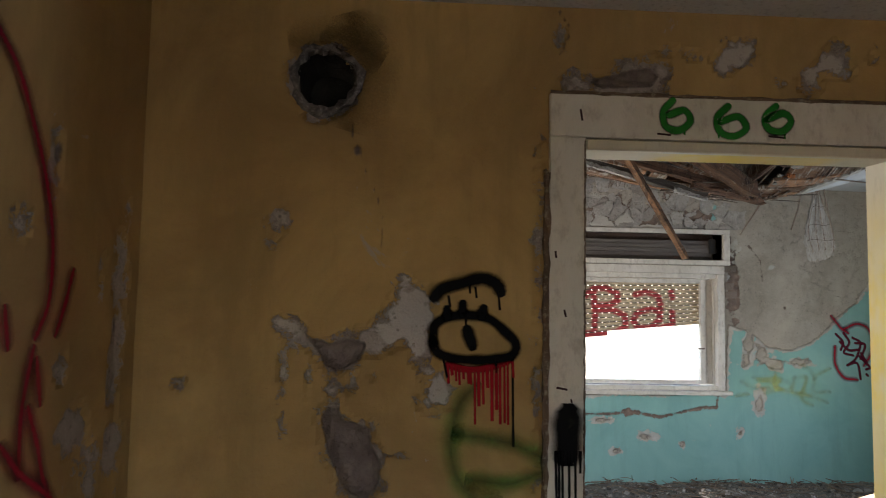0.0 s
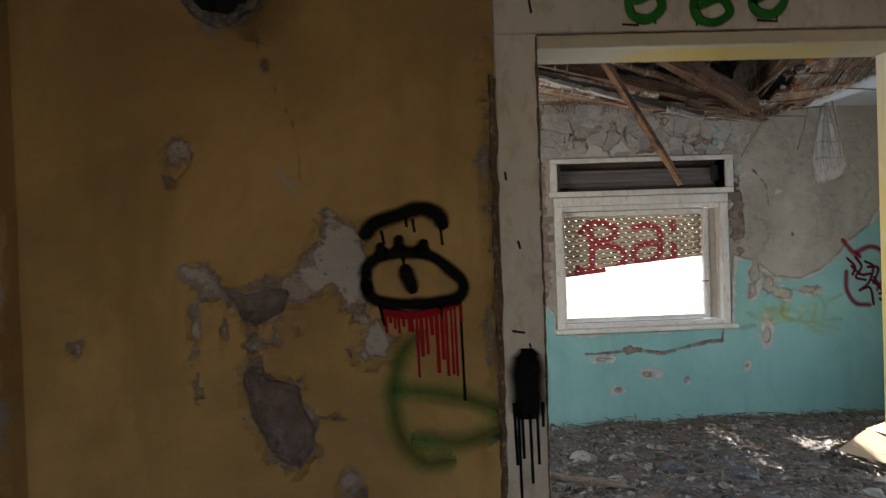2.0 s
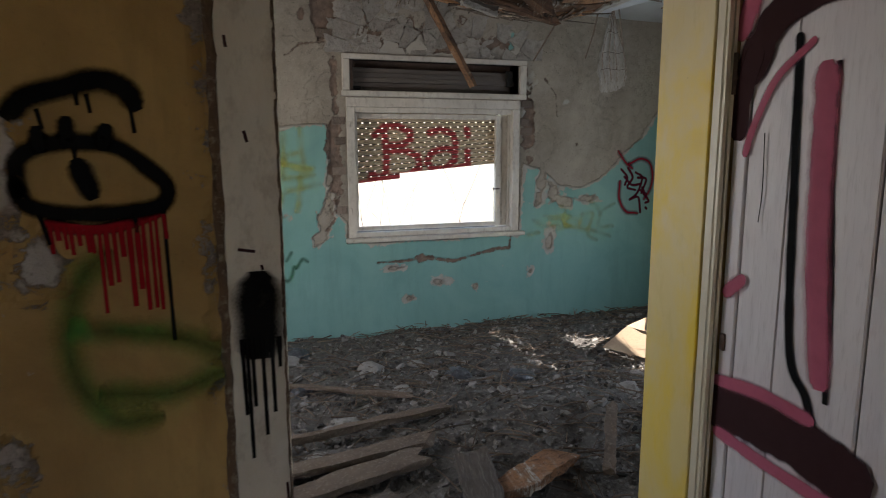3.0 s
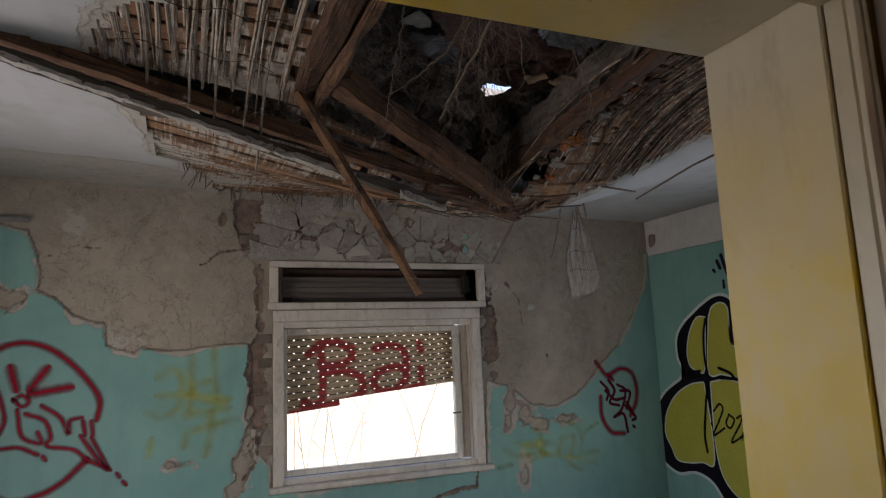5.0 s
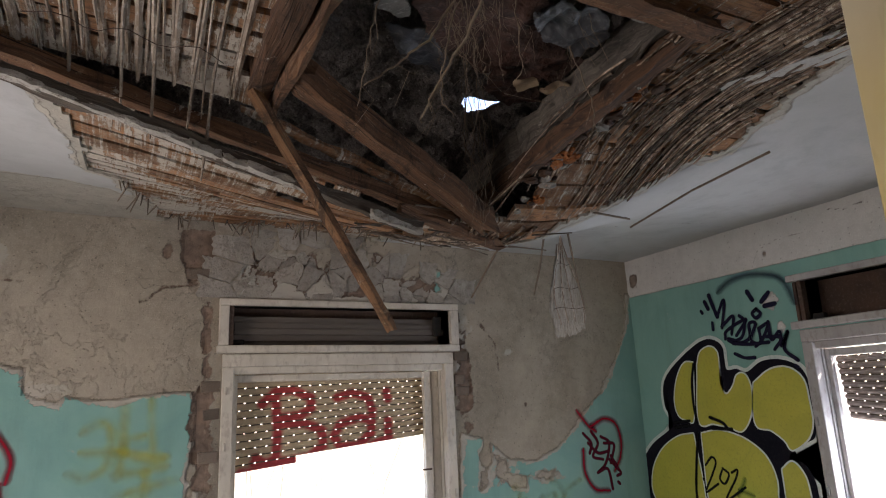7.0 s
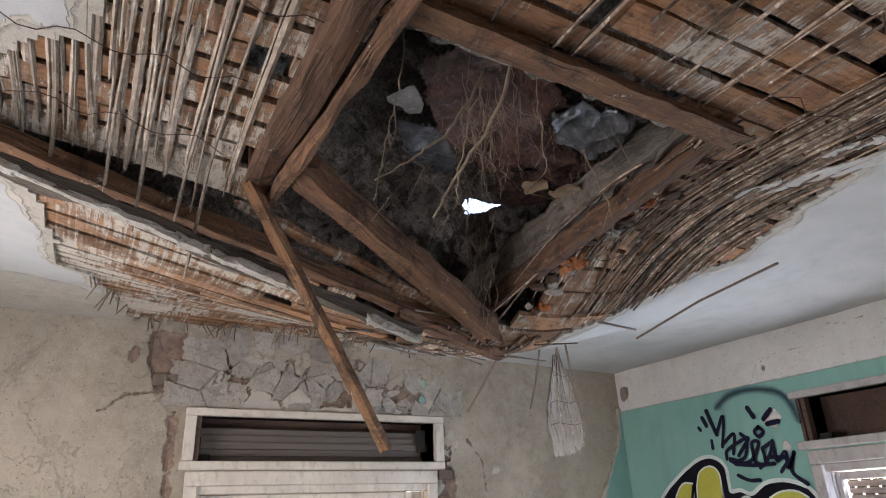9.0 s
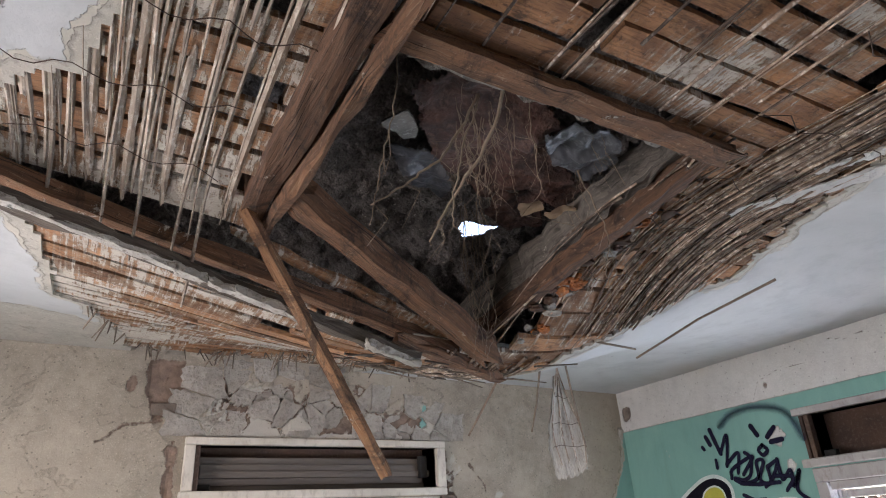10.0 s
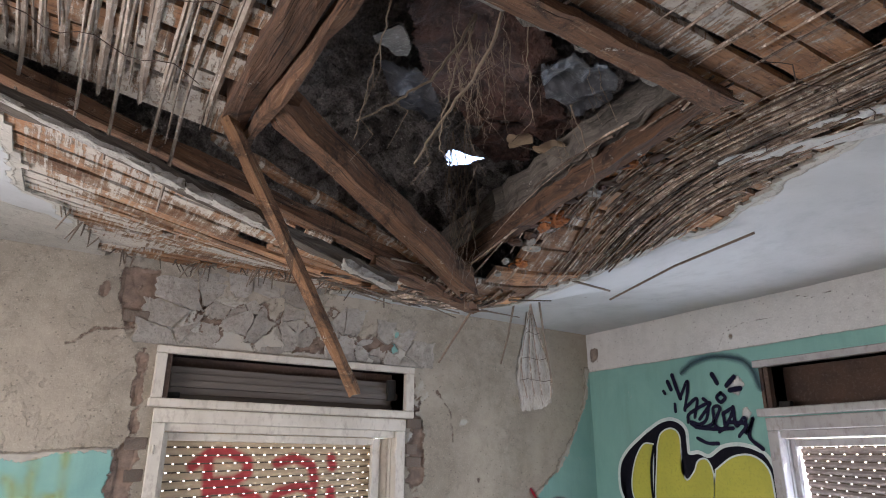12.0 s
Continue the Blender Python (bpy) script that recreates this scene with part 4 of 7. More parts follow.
# ---- windows with roller shutters ----
def shutter_slats(parent, u0, u1, top, left, right, rows, letters, lean=0.0):
    """Hollow slats that have slipped and fan out, with rows of light slots between them."""
    d = 0.135
    for i in range(rows):
        zl0, zr0 = top - (top - left) * i / rows, top - (top - right) * i / rows
        zl1, zr1 = top - (top - left) * (i + 1) / rows, top - (top - right) * (i + 1) / rows
        short = 0.30 if i == rows - 1 else 1.0
        verts, faces, paint = [], [], []
        cols = 96
        prof = ((0.0, -0.001), (0.18, -0.006), (0.5, -0.009), (0.80, -0.006), (0.97, 0.0))
        gap = 0.15
        for c in range(cols + 1):
            t = c / cols * short
            u = u0 + (u1 - u0) * t
            za, zb = zl0 + (zr0 - zl0) * t, zl1 + (zr1 - zl1) * t
            for k, w in prof:
                z = za + (zb - za) * (gap + (1 - gap) * k)
                verts.append((u, d + w + lean * (top - z), z))
            for k in (1.0, 0.0):
                z = za + (zb - za) * (gap + (1 - gap) * k)
                verts.append((u, d + 0.008 + lean * (top - z), z))
        m = len(prof) + 2
        for c in range(cols):
            for k in range(m):
                faces.append((c * m + k, c * m + (k + 1) % m, (c + 1) * m + (k + 1) % m, (c + 1) * m + k))
        faces += [tuple(range(m)), tuple(cols * m + k for k in range(m))]
        # webs that leave slots for light
        first_web = len(faces)
        pitch = 0.062
        shift = (i % 2) * pitch / 2
        n = int((u1 - u0) * short / pitch) + 2
        for k in range(n):
            a, b = u0 - pitch + shift + k * pitch + 0.006, u0 + shift + k * pitch - 0.006
            a, b = max(a, u0), min(b, u0 + (u1 - u0) * short)
            if b - a < 0.004:
                continue
            base = len(verts)
            for dep in (0.001, 0.006):
                for u in (a, b):
                    t = (u - u0) / (u1 - u0)
                    za, zb = zl0 + (zr0 - zl0) * t, zl1 + (zr1 - zl1) * t
                    for kk in (-0.02, gap + 0.03):
                        verts.append((u, d + dep + lean * (top - za), za + (zb - za) * kk))
            faces += [tuple(base + q for q in f) for f in ((0, 1, 3, 2), (4, 6, 7, 5), (0, 4, 5, 1), (2, 3, 7, 6))]
        ob = mesh_object("slat", verts, faces, mat_letters if letters else mat_slat_grey, parent)
        ob.data.materials.append(mat_joint)
        for face in ob.data.polygons[first_web:]:
            face.material_index = 1
        if letters:
            arr = np.array(verts)
            f = np.full(len(arr), -1.0)
            for w, line in letters:
                f = np.maximum(f, w / 2 - seg_dist(arr[:, 0] + WIN_U, arr[:, 2], line))
            at = ob.data.attributes.new("red", "FLOAT", "POINT")
            at.data.foreach_set("value", f.astype(np.float32))


n = Nodes("sprayed_slat", 0.55)
red_f = n.ramp(n.math("ADD", n.attr("red"), n.math("MULTIPLY", n.math("SUBTRACT", n.noise(60, 4), 0.5), 0.014)), -0.010, 0.010, 0, 0.92)
tan = n.mix(n.ramp(n.noise(4, 5), 0.35, 0.65), (0.60, 0.46, 0.31), (0.52, 0.40, 0.265))
tan = n.mix(n.ramp(n.noise(60, 4), 0.55, 0.75, 0, 0.4), tan, (0.26, 0.20, 0.14))
slat_col = n.mix(red_f, tan, n.mix(n.noise(25, 5), (0.50, 0.022, 0.04), (0.36, 0.015, 0.028)))
mat_letters = n.colour(slat_col)
glow, both = n.t.nodes.new("ShaderNodeBsdfTranslucent"), n.t.nodes.new("ShaderNodeMixShader")
n.put(glow.inputs["Color"], slat_col)
both.inputs[0].default_value = 0.10
n.t.links.new(n.bsdf.outputs[0], both.inputs[1]), n.t.links.new(glow.outputs[0], both.inputs[2])
n.t.links.new(both.outputs[0], n.t.nodes["Material Output"].inputs["Surface"])


def shutter_window(name, label, matrix, letters, left, right, top, rows, lean=0.0, sash=True, rolled=5, paint=None):
    """Local axes: x along the wall from the box's left edge, y into the wall, z up."""
    win = tagged(new(name), label, "window", "", "structure")
    win.matrix_world = matrix
    W = WIN_W
    paint = paint or mat_white
    # frame of the shutter box
    bf = part("box_frame", box_bm(0.020, -0.030, 2.110, W, 0.012, 2.148, 0.004), paint, win, "white-painted shutter box frame")
    part("rail", box_bm(0.012, -0.036, 1.846, W - 0.002, 0.012, 1.888, 0.005), paint, bf)
    if rolled:
        part("stile", box_bm(0.021, -0.029, 1.889, 0.072, 0.012, 2.109, 0.004), paint, bf)
    else:
        part("stile", box_bm(0.040, -0.006, 1.889, 0.060, 0.012, 2.109, 0.003), mat_boxdark, bf, "dark bare box edge")
    part("stile", box_bm(W - 0.055, -0.029, 1.889, W - 0.001, 0.012, 2.109, 0.004), paint, bf)
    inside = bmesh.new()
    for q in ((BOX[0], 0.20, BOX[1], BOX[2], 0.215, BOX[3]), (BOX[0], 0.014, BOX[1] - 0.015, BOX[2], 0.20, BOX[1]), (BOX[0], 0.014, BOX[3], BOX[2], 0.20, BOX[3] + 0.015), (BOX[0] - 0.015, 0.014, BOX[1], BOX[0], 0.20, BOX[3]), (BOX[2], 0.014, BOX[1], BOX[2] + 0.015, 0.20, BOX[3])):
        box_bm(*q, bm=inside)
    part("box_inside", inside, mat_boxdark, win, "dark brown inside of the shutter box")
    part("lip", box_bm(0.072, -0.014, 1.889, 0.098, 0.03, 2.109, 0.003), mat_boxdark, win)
    for i in range(rolled):
        part("rolled_slat", beam_bm((0.10 + 0.02 * (i == 3), 0.075 + 0.016 * abs(i - 2), 1.902 + i * 0.036), (W - 0.075 - 0.03 * (i % 2), 0.08 + 0.016 * abs(i - 2), 1.905 + i * 0.035), 0.012, 0.033, (0, 0, 1), 6, 0.001, i), mat_roll, win)
    part("end_cap", box_bm(W - 0.135, 0.05, 1.95, W - 0.085, 0.09, 2.075, 0.006), mat_soot, win)
    part("end_cap", box_bm(0.10, 0.04, 1.892, 0.165, 0.075, 1.925, 0.004), mat_soot, win)
    # window frame
    fr = part("window_frame", box_bm(0.045, -0.016, 1.772, W - 0.045, 0.05, 1.840, 0.004), paint, win, "peeling white window frame")
    part("stile", box_bm(0.046, -0.015, 0.80, 0.108, 0.05, 1.771, 0.004), paint, fr)
    part("stile", box_bm(W - 0.106, -0.015, 0.80, W - 0.046, 0.05, 1.771, 0.004), paint, fr)
    part("bead", box_bm(0.108, 0.006, 1.732, W - 0.106, 0.06, 1.7715, 0.003), paint, fr)
    part("jamb", box_bm(W - 0.112, 0.052, 0.80, W - 0.100, 0.20, 1.80, 0.002), paint, fr)
    part("jamb", box_bm(0.094, 0.052, 0.80, 0.112, 0.20, 1.80, 0.002), paint, fr)
    part("bottom_rail", box_bm(0.108, 0.00, 0.80, W - 0.106, 0.055, 0.835, 0.004), paint, fr)
    if sash:
        part("sash_stile", box_bm(W - 0.218, 0.07, 0.838, W - 0.168, 0.105, 1.73, 0.004), paint, fr)
        part("sash_edge", box_bm(W - 0.166, 0.078, 0.838, W - 0.114, 0.10, 1.73, 0.003), paint, fr)
        part("sash_stile", box_bm(0.113, 0.07, 0.838, 0.140, 0.105, 1.73, 0.004), paint, fr)
        part("sash_rail", box_bm(0.140, 0.071, 1.690, W - 0.218, 0.104, 1.73, 0.004), paint, fr)
        part("sash_rail", box_bm(0.140, 0.071, 0.838, W - 0.218, 0.104, 0.872, 0.004), paint, fr)
        part("guide", box_bm(W - 0.200, 0.118, 0.86, W - 0.180, 0.15, 1.74, 0.002), mat_grey, win, "dark shutter guide")
    for z in (0.98, 1.33, 1.62):
        for u in (0.060, W - 0.072, W - 0.118):
            part("hinge", box_bm(u, -0.024 + 0.04 * (u > W - 0.08 and 0) , z, u + 0.012, -0.012, z + 0.045, 0.003), paint, fr)
    part("catch", box_bm(W - 0.245, 0.055, 1.135, W - 0.185, 0.068, 1.145, 0.002), mat_wire, fr)
    part("window_sill", box_bm(0.02, -0.055, 0.765, W - 0.0, 0.22, 0.798, 0.006), paint, win, "chipped white window sill")
    part("outer_sill", box_bm(0.097, 0.222, 0.78, W - 0.104, 0.36, 0.802, 0.004), mat_grey, win)
    shutter = part("shutter_rail", box_bm(0.112, 0.125, 1.742, W - 0.115, 0.15, 1.765, 0.002), mat_plastic, win, "tan roller shutter, slats slipped and sagging")
    shutter_slats(shutter, 0.13, W - 0.205 + 0.02, top, left, right, rows, letters, lean)
    return win


BAI = [(w * 1.25, [(a, b) for a, b in s]) for w, s in LETTERS]
shutter_window("window_1", "white shuttered window with red letters on the slats", Matrix.Translation((WIN_U, Y_FAR, 0)), BAI, 1.200, 1.312, 1.745, 13)
shutter_window("window_2", "dull grey-white shuttered window, its slats hanging crooked", Matrix.Translation((X_RIGHT, R_Y, 0)) @ Matrix.Rotation(radians(-90), 4, "Z"), [], 1.36, 1.22, 1.69, 10, 0.12, rolled=0, paint=mat_dull)

# ---- ground outside ----
bm = bmesh.new()
bmesh.ops.create_grid(bm, x_segments=60, y_segments=60, size=400)
for v in bm.verts:
    v.co.z = -0.35 + 0.06 * noise.noise(v.co * 0.35)
tagged(part("ground", bm, mat_earth), "pale dry ground outside the house", "ground", "", "structure")
rng = random.Random(17)
for k in range(26):
    v, f = [], []
    far = k < 18
    x = rng.uniform(0.3, 5.5) if far else rng.uniform(5.6, 8.0)
    yb = rng.uniform(5.2, 8.5) if far else rng.uniform(-1.0, 3.5)
    p = [Vector((x, yb, -0.4))]
    lean = Vector((rng.uniform(-0.12, 0.12), rng.uniform(-0.1, 0.1), 0.34))
    for i in range(9):
        p.append(p[-1] + lean + Vector((rng.uniform(-0.05, 0.05), rng.uniform(-0.05, 0.05), 0)))
    r = rng.uniform(0.005, 0.011)
    tube(v, f, p, r, r * 0.3)
    for j in range(5):
        q = p[rng.randrange(3, 9)]
        side = Vector((rng.uniform(-0.3, 0.3), rng.uniform(-0.2, 0.2), rng.uniform(0.15, 0.4)))
        tube(v, f, [q, q + side * 0.5, q + side + Vector((0, 0, 0.1))], r * 0.5, r * 0.15, 4)
    tagged(mesh_object("sapling", v, f, mat_twig), "thin bare brown sapling outside the window", "sapling", "saplings outside")


# ---- fallen-in ceiling ----
def sag(x, y):
    """Height of the ceiling's underside, which has sunk round the hole."""
    x, y = np.asarray(x, float), np.asarray(y, float)
    b = np.clip((y - 1.72) / 0.14, 0, 1)
    wide = np.where(x < 1.72, 1.05 + 0.45 * b, 0.95)
    deep = np.where(y < 2.12, 0.48, 0.80)
    return 2.585 - 0.021 * x - 0.36 * np.exp(-((x - 1.72) / wide) ** 2 - ((y - 2.12) / deep) ** 2)


BARE = [(0.36, 0.22), (0.35, 0.9), (0.34, 1.13), (0.31, 1.20), (0.27, 1.38), (0.19, 1.40), (0.09, 1.54), (0.02, 1.80), (0.17, 1.93), (0.21, 2.05), (0.25, 2.62), (0.36, 2.70), (0.41, 2.98), (0.50, 3.28), (0.56, 3.75), (1.72, 3.75), (1.90, 3.1), (1.98, 2.3), (2.02, 2.02), (2.12, 1.92), (2.32, 1.85), (2.56, 1.56), (2.47, 1.22), (2.34, 0.83), (2.12, 0.50), (2.0, 0.22)]
HOLE = [(0.84, 1.03), (1.30, 0.99), (1.80, 1.00), (1.86, 1.30), (1.80, 1.72), (1.68, 2.02), (1.45, 1.95), (0.90, 1.80), (0.80, 1.75)]
GAP = [(-0.40, 1.68), (0.30, 1.84), (0.88, 1.80), (1.50, 1.95), (1.62, 2.08), (1.30, 2.04), (0.30, 1.92), (-0.40, 1.80)]

us = axis(X_RIGHT - X_LEFT, 0.02, [])
vs = axis(Y_FAR - 0.19, 0.02, [])
U, V = np.meshgrid(us, vs, indexing="ij")
X, Y = U + X_LEFT, V + 0.19
bare = poly_field(X, Y, BARE) + vnoise(X, Y, 7, 41) * 0.045
open_gap = poly_field(X, Y, GAP)
Z = sag(X, Y) + vnoise(X, Y, 1.5, 42) * 0.006
far_peel = poly_field(X, Y, [(-1.2, 2.98), (-0.3, 3.0), (0.1, 2.93), (0.3, 3.0), (0.5, 3.3), (0.6, 3.7), (-1.2, 3.7)])
keep = ((bare[1:, 1:] + bare[:-1, :-1]) / 2 < 0.0) & (open_gap[1:, 1:] < 0.0)
idx = np.arange(X.size).reshape(X.shape)
low = np.stack([idx[:-1, :-1], idx[:-1, 1:], idx[1:, 1:], idx[1:, :-1]], -1)[keep]
up_q = (low + X.size)[:, ::-1]
edges = {}
for q in low.tolist():
    for a, b in zip(q, q[1:] + q[:1]):
        edges[(a, b)] = edges.pop((b, a), None) is None and 1 or edges.get((a, b))
rim = [(a, b) for (a, b), k in edges.items() if k and (b, a) not in edges]
side = [(b, a, a + X.size, b + X.size) for a, b in rim]
verts = np.concatenate([np.stack([X, Y, Z], -1).reshape(-1, 3), np.stack([X, Y, Z + 0.016], -1).reshape(-1, 3)])
ceiling = mesh_object("ceiling", verts.tolist(), low.tolist() + up_q.tolist() + side, mat_ceiling)
for key, val in (("coat", np.minimum(np.minimum(-far_peel, -bare - 0.035), 0.3 - 0.28 * step01(vnoise(X, Y, 2.2, 43) * 1.2 - 0.75))), ("pit", np.maximum(0.003 - seg_dist(X, Y, [(0.1, 1.0), (0.14, 1.25), (0.1, 1.35)]), 0.003 - seg_dist(X, Y, [(2.6, 2.9), (3.0, 2.6), (3.5, 2.55)]))), ("pale", np.full(X.shape, -1.0))):
    at = ceiling.data.attributes.new(key, "FLOAT", "POINT")
    at.data.foreach_set("value", np.concatenate([val.ravel(), val.ravel()]).astype(np.float32))
tagged(ceiling, "white plaster ceiling, sagging and broken open", "ceiling", "", "structure")

# boards over the reeds, one row beside the other
rng = random.Random(9)
verts, faces = [], []


def in_poly(x, y, pts):
    return float(poly_field(np.array(x), np.array(y), pts)) > 0


row = 0
y = 0.22
while y < 3.50:
    w = rng.uniform(0.062, 0.086)
    x = -0.35 + rng.uniform(0, 0.1)
    while x < 2.85:
        run = []
        dx = 0.05
        stop = x + rng.uniform(0.9, 1.8)
        while x < min(stop, 2.85) and not in_poly(x, y + w / 2, HOLE) and not in_poly(x, y + w / 2, GAP):
            if float(poly_field(np.array(x), np.array(y + w / 2), BARE)) > -0.28:
                run.append(x)
            x += dx
        if len(run) > 1:
            jl, jr = rng.uniform(-0.03, 0.03), rng.uniform(-0.05, 0.05)
            twist, drop = rng.uniform(-0.006, 0.006), rng.uniform(0, 0.006)
            base = len(verts)
            run[0] += jl
            run[-1] += jr
            for k, px in enumerate(run):
                for py, tz in ((y, 0), (y + w, 0), (y + w, 0.018), (y, 0.018)):
                    zz = float(sag(px, py)) + 0.014 + tz + twist * (py - y) / w - drop + rng.uniform(-0.0012, 0.0012)
                    verts.append((px, py + rng.uniform(-0.002, 0.002), zz))
                if k:
                    a, b = base + (k - 1) * 4, base + k * 4
                    faces += [(a + i, a + (i + 1) % 4, b + (i + 1) % 4, b + i) for i in range(4)]
            faces += [tuple(base + i for i in range(4)), tuple(base + (len(run) - 1) * 4 + i for i in range(4))]
        x += dx
    y += w + rng.uniform(0.008, 0.026)
    row += 1
tagged(mesh_object("ceiling_boards", verts, faces, mat_board), "rough brown ceiling boards with dark gaps, limewash stains", "ceiling boards", "", "structure")


# reeds that carried the plaster, running across the boards
def reed(verts, faces, x, y0, y1, rng, droop=0.0, low=0.0, slant=0.0, thin=1.0):
    r = rng.uniform(0.0024, 0.0066) * thin
    while y0 < y1 and float(poly_field(np.array(x), np.array(y0), BARE)) < -0.02:
        y0 += 0.04
    while y1 > y0 and float(poly_field(np.array(x + slant * (y1 - y0)), np.array(y1), BARE)) < -0.01:
        y1 -= 0.04
    if y1 - y0 < 0.06:
        return
    n = max(4, int((y1 - y0) / 0.045))
    wob, ph = rng.uniform(0.0, 0.014), rng.uniform(0, 6)
    pts = []
    for i in range(n + 1):
        t = i / n
        yy = y0 + (y1 - y0) * t
        xx = x + wob * math.sin(yy * 5 + ph) + slant * (yy - y0)
        hang = droop * max(0.0, t - 0.45) ** 1.6
        pts.append((xx, yy, float(sag(xx, yy)) + 0.006 - low - hang))
    tube(verts, faces, pts, r, r * rng.uniform(0.6, 1.0), 5, rng)


def cane(verts, faces, x, y0, y1, w, rng, droop=0.0, low=0.0, slant=0.0):
    """A split stalk: a flat, cupped strip with frayed ends."""
    while y0 < y1 and float(poly_field(np.array(x), np.array(y0), BARE)) < -0.02:
        y0 += 0.03
    if y1 - y0 < 0.06:
        return
    n = max(4, int((y1 - y0) / 0.05))
    base, ph, wob = len(verts), rng.uniform(0, 6), rng.uniform(0.0, 0.006)
    roll = rng.uniform(-0.35, 0.35)
    for i in range(n + 1):
        t = i / n
        yy = y0 + (y1 - y0) * t
        xx = x + wob * math.sin(yy * 6 + ph) + slant * (yy - y1)
        zz = float(sag(xx, yy)) + 0.0075 - low - droop * max(0.0, t - 0.6) ** 1.5 * 3
        half = w / 2 * rng.uniform(0.82, 1.12) * (0.55 if i in (0, n) else 1)
        for k, dz in ((-1, 0.002), (0, -0.0025), (1, 0.002), (0, 0.004)):
            verts.append((xx + k * half, yy + (rng.uniform(-0.012, 0.012) if i in (0, n) else 0), zz + dz + roll * k * half))
        if i:
            a, b = base + (i - 1) * 4, base + i * 4
            faces += [(a + k, a + (k + 1) % 4, b + (k + 1) % 4, b + k) for k in range(4)]
    faces += [tuple(base + k for k in range(4)), tuple(base + n * 4 + k for k in range(4))]


verts, faces = [], []
rng = random.Random(21)
x = 0.0
while x < 0.70:   # left field, whole bundles with gaps, ends ragged over the gap
    w = rng.choice((0.008, 0.012, 0.017, 0.021))
    if rng.random() < (0.90 if x < 0.50 else 0.40):
        end = 1.765 + 0.015 * math.sin(x * 23) + rng.gauss(0, 0.018)
        if rng.random() < 0.18:
            end -= rng.uniform(0.1, 0.7)
        start = 0.25 if rng.random() < 0.7 else rng.uniform(0.4, 1.3)
        cane(verts, faces, x, start, end, w, rng, rng.uniform(0, 0.012), rng.uniform(0, 0.004), 0.02 + rng.gauss(0, 0.005))
    x += w * rng.uniform(0.85, 1.25) + (rng.uniform(0.006, 0.022) if rng.random() < 0.22 else 0)
for k in range(16):   # second layer of loose pieces
    y0 = rng.uniform(0.5, 1.4)
    cane(verts, faces, rng.uniform(0.12, 0.62), y0, y0 + rng.uniform(0.15, 0.5), rng.uniform(0.006, 0.012), rng, 0.01, rng.uniform(0.006, 0.010), rng.gauss(0.02, 0.02))
for xe, ye, dr in ((0.44, 1.90, 0.10), (0.545, 1.86, 0.05), (0.60, 1.97, 0.16), (0.36, 1.86, 0.06), (0.22, 1.84, 0.05)):
    cane(verts, faces, xe, 1.0, ye, 0.010, rng, dr, 0.006, 0.0)
for k in range(5):   # worn stalks over the joist
    cane(verts, faces, 0.69 + 0.035 * k, 0.3, 0.9 + 0.12 * k, 0.010, rng, 0.02, 0.012 + 0.02 * (k > 1), 0.0)
tagged(mesh_object("split_canes", verts, faces, mat_lath), "pale split canes wired flat under the ceiling boards", "canes", "", "stuff")

verts, faces = [], []
x = 0.86
while x < 1.86:   # near field: few stalks in small bundles across the boards
    if rng.random() < 0.5:
        for k in range(rng.choice((1, 2, 3))):
            reed(verts, faces, x + 0.008 * k, 0.24, rng.choice((rng.uniform(0.75, 0.98), rng.uniform(0.9, 1.06))), rng, rng.uniform(0, 0.02), rng.uniform(0, 0.010), rng.uniform(-0.03, 0.05), 0.85)
    x += rng.uniform(0.02, 0.05)
for k in range(215):  # dense band along the outer edge
    t = rng.random() ** 0.8
    y0 = rng.uniform(0.24, 1.55)
    edge = 2.08 + 0.40 * min(1.0, max(0.0, (y0 - 0.3) / 0.95)) - max(0.0, y0 - 1.3) * 0.15
    inner = 2.0 + 0.03 * math.sin(y0 * 7)
    reed(verts, faces, inner + (edge - inner) * t, y0, min(1.95, y0 + rng.uniform(0.18, 0.75)), rng, rng.uniform(0, 0.006), rng.uniform(0.0, 0.018), rng.gauss(0.0, 0.045), rng.uniform(0.6, 1.2))
for k in range(46):   # strays across the bare boards beside the hole
    y0 = rng.uniform(0.9, 1.6)
    reed(verts, faces, rng.uniform(1.72, 1.98), y0, y0 + rng.uniform(0.1, 0.4), rng, rng.uniform(0, 0.02), rng.uniform(0.002, 0.016), rng.gauss(0.0, 0.20), 0.7)
x = 0.05
while x < 1.9:    # far field: few stalks, dense at its ends
    dense = x < 0.16 or x > 1.5
    for k in range(rng.choice((1, 2, 2)) if dense else 0):
        far_end = min(3.40, 2.9 + (x - 0.2) * 2.5) if x < 0.5 else 3.45 - max(0, x - 1.2) * 0.8
        reed(verts, faces, x, rng.uniform(1.95, 2.3) if not dense else rng.uniform(1.97, 2.2), far_end - rng.uniform(0, 0.12), rng, 0, rng.uniform(0, 0.01), rng.uniform(-0.05, 0.05))
    x += rng.uniform(0.008, 0.018)
tagged(mesh_object("reeds", verts, faces, mat_reed, smooth=True), "dry pale reed stalks hanging from the ceiling boards", "reeds", "", "stuff")
verts, faces = [], []
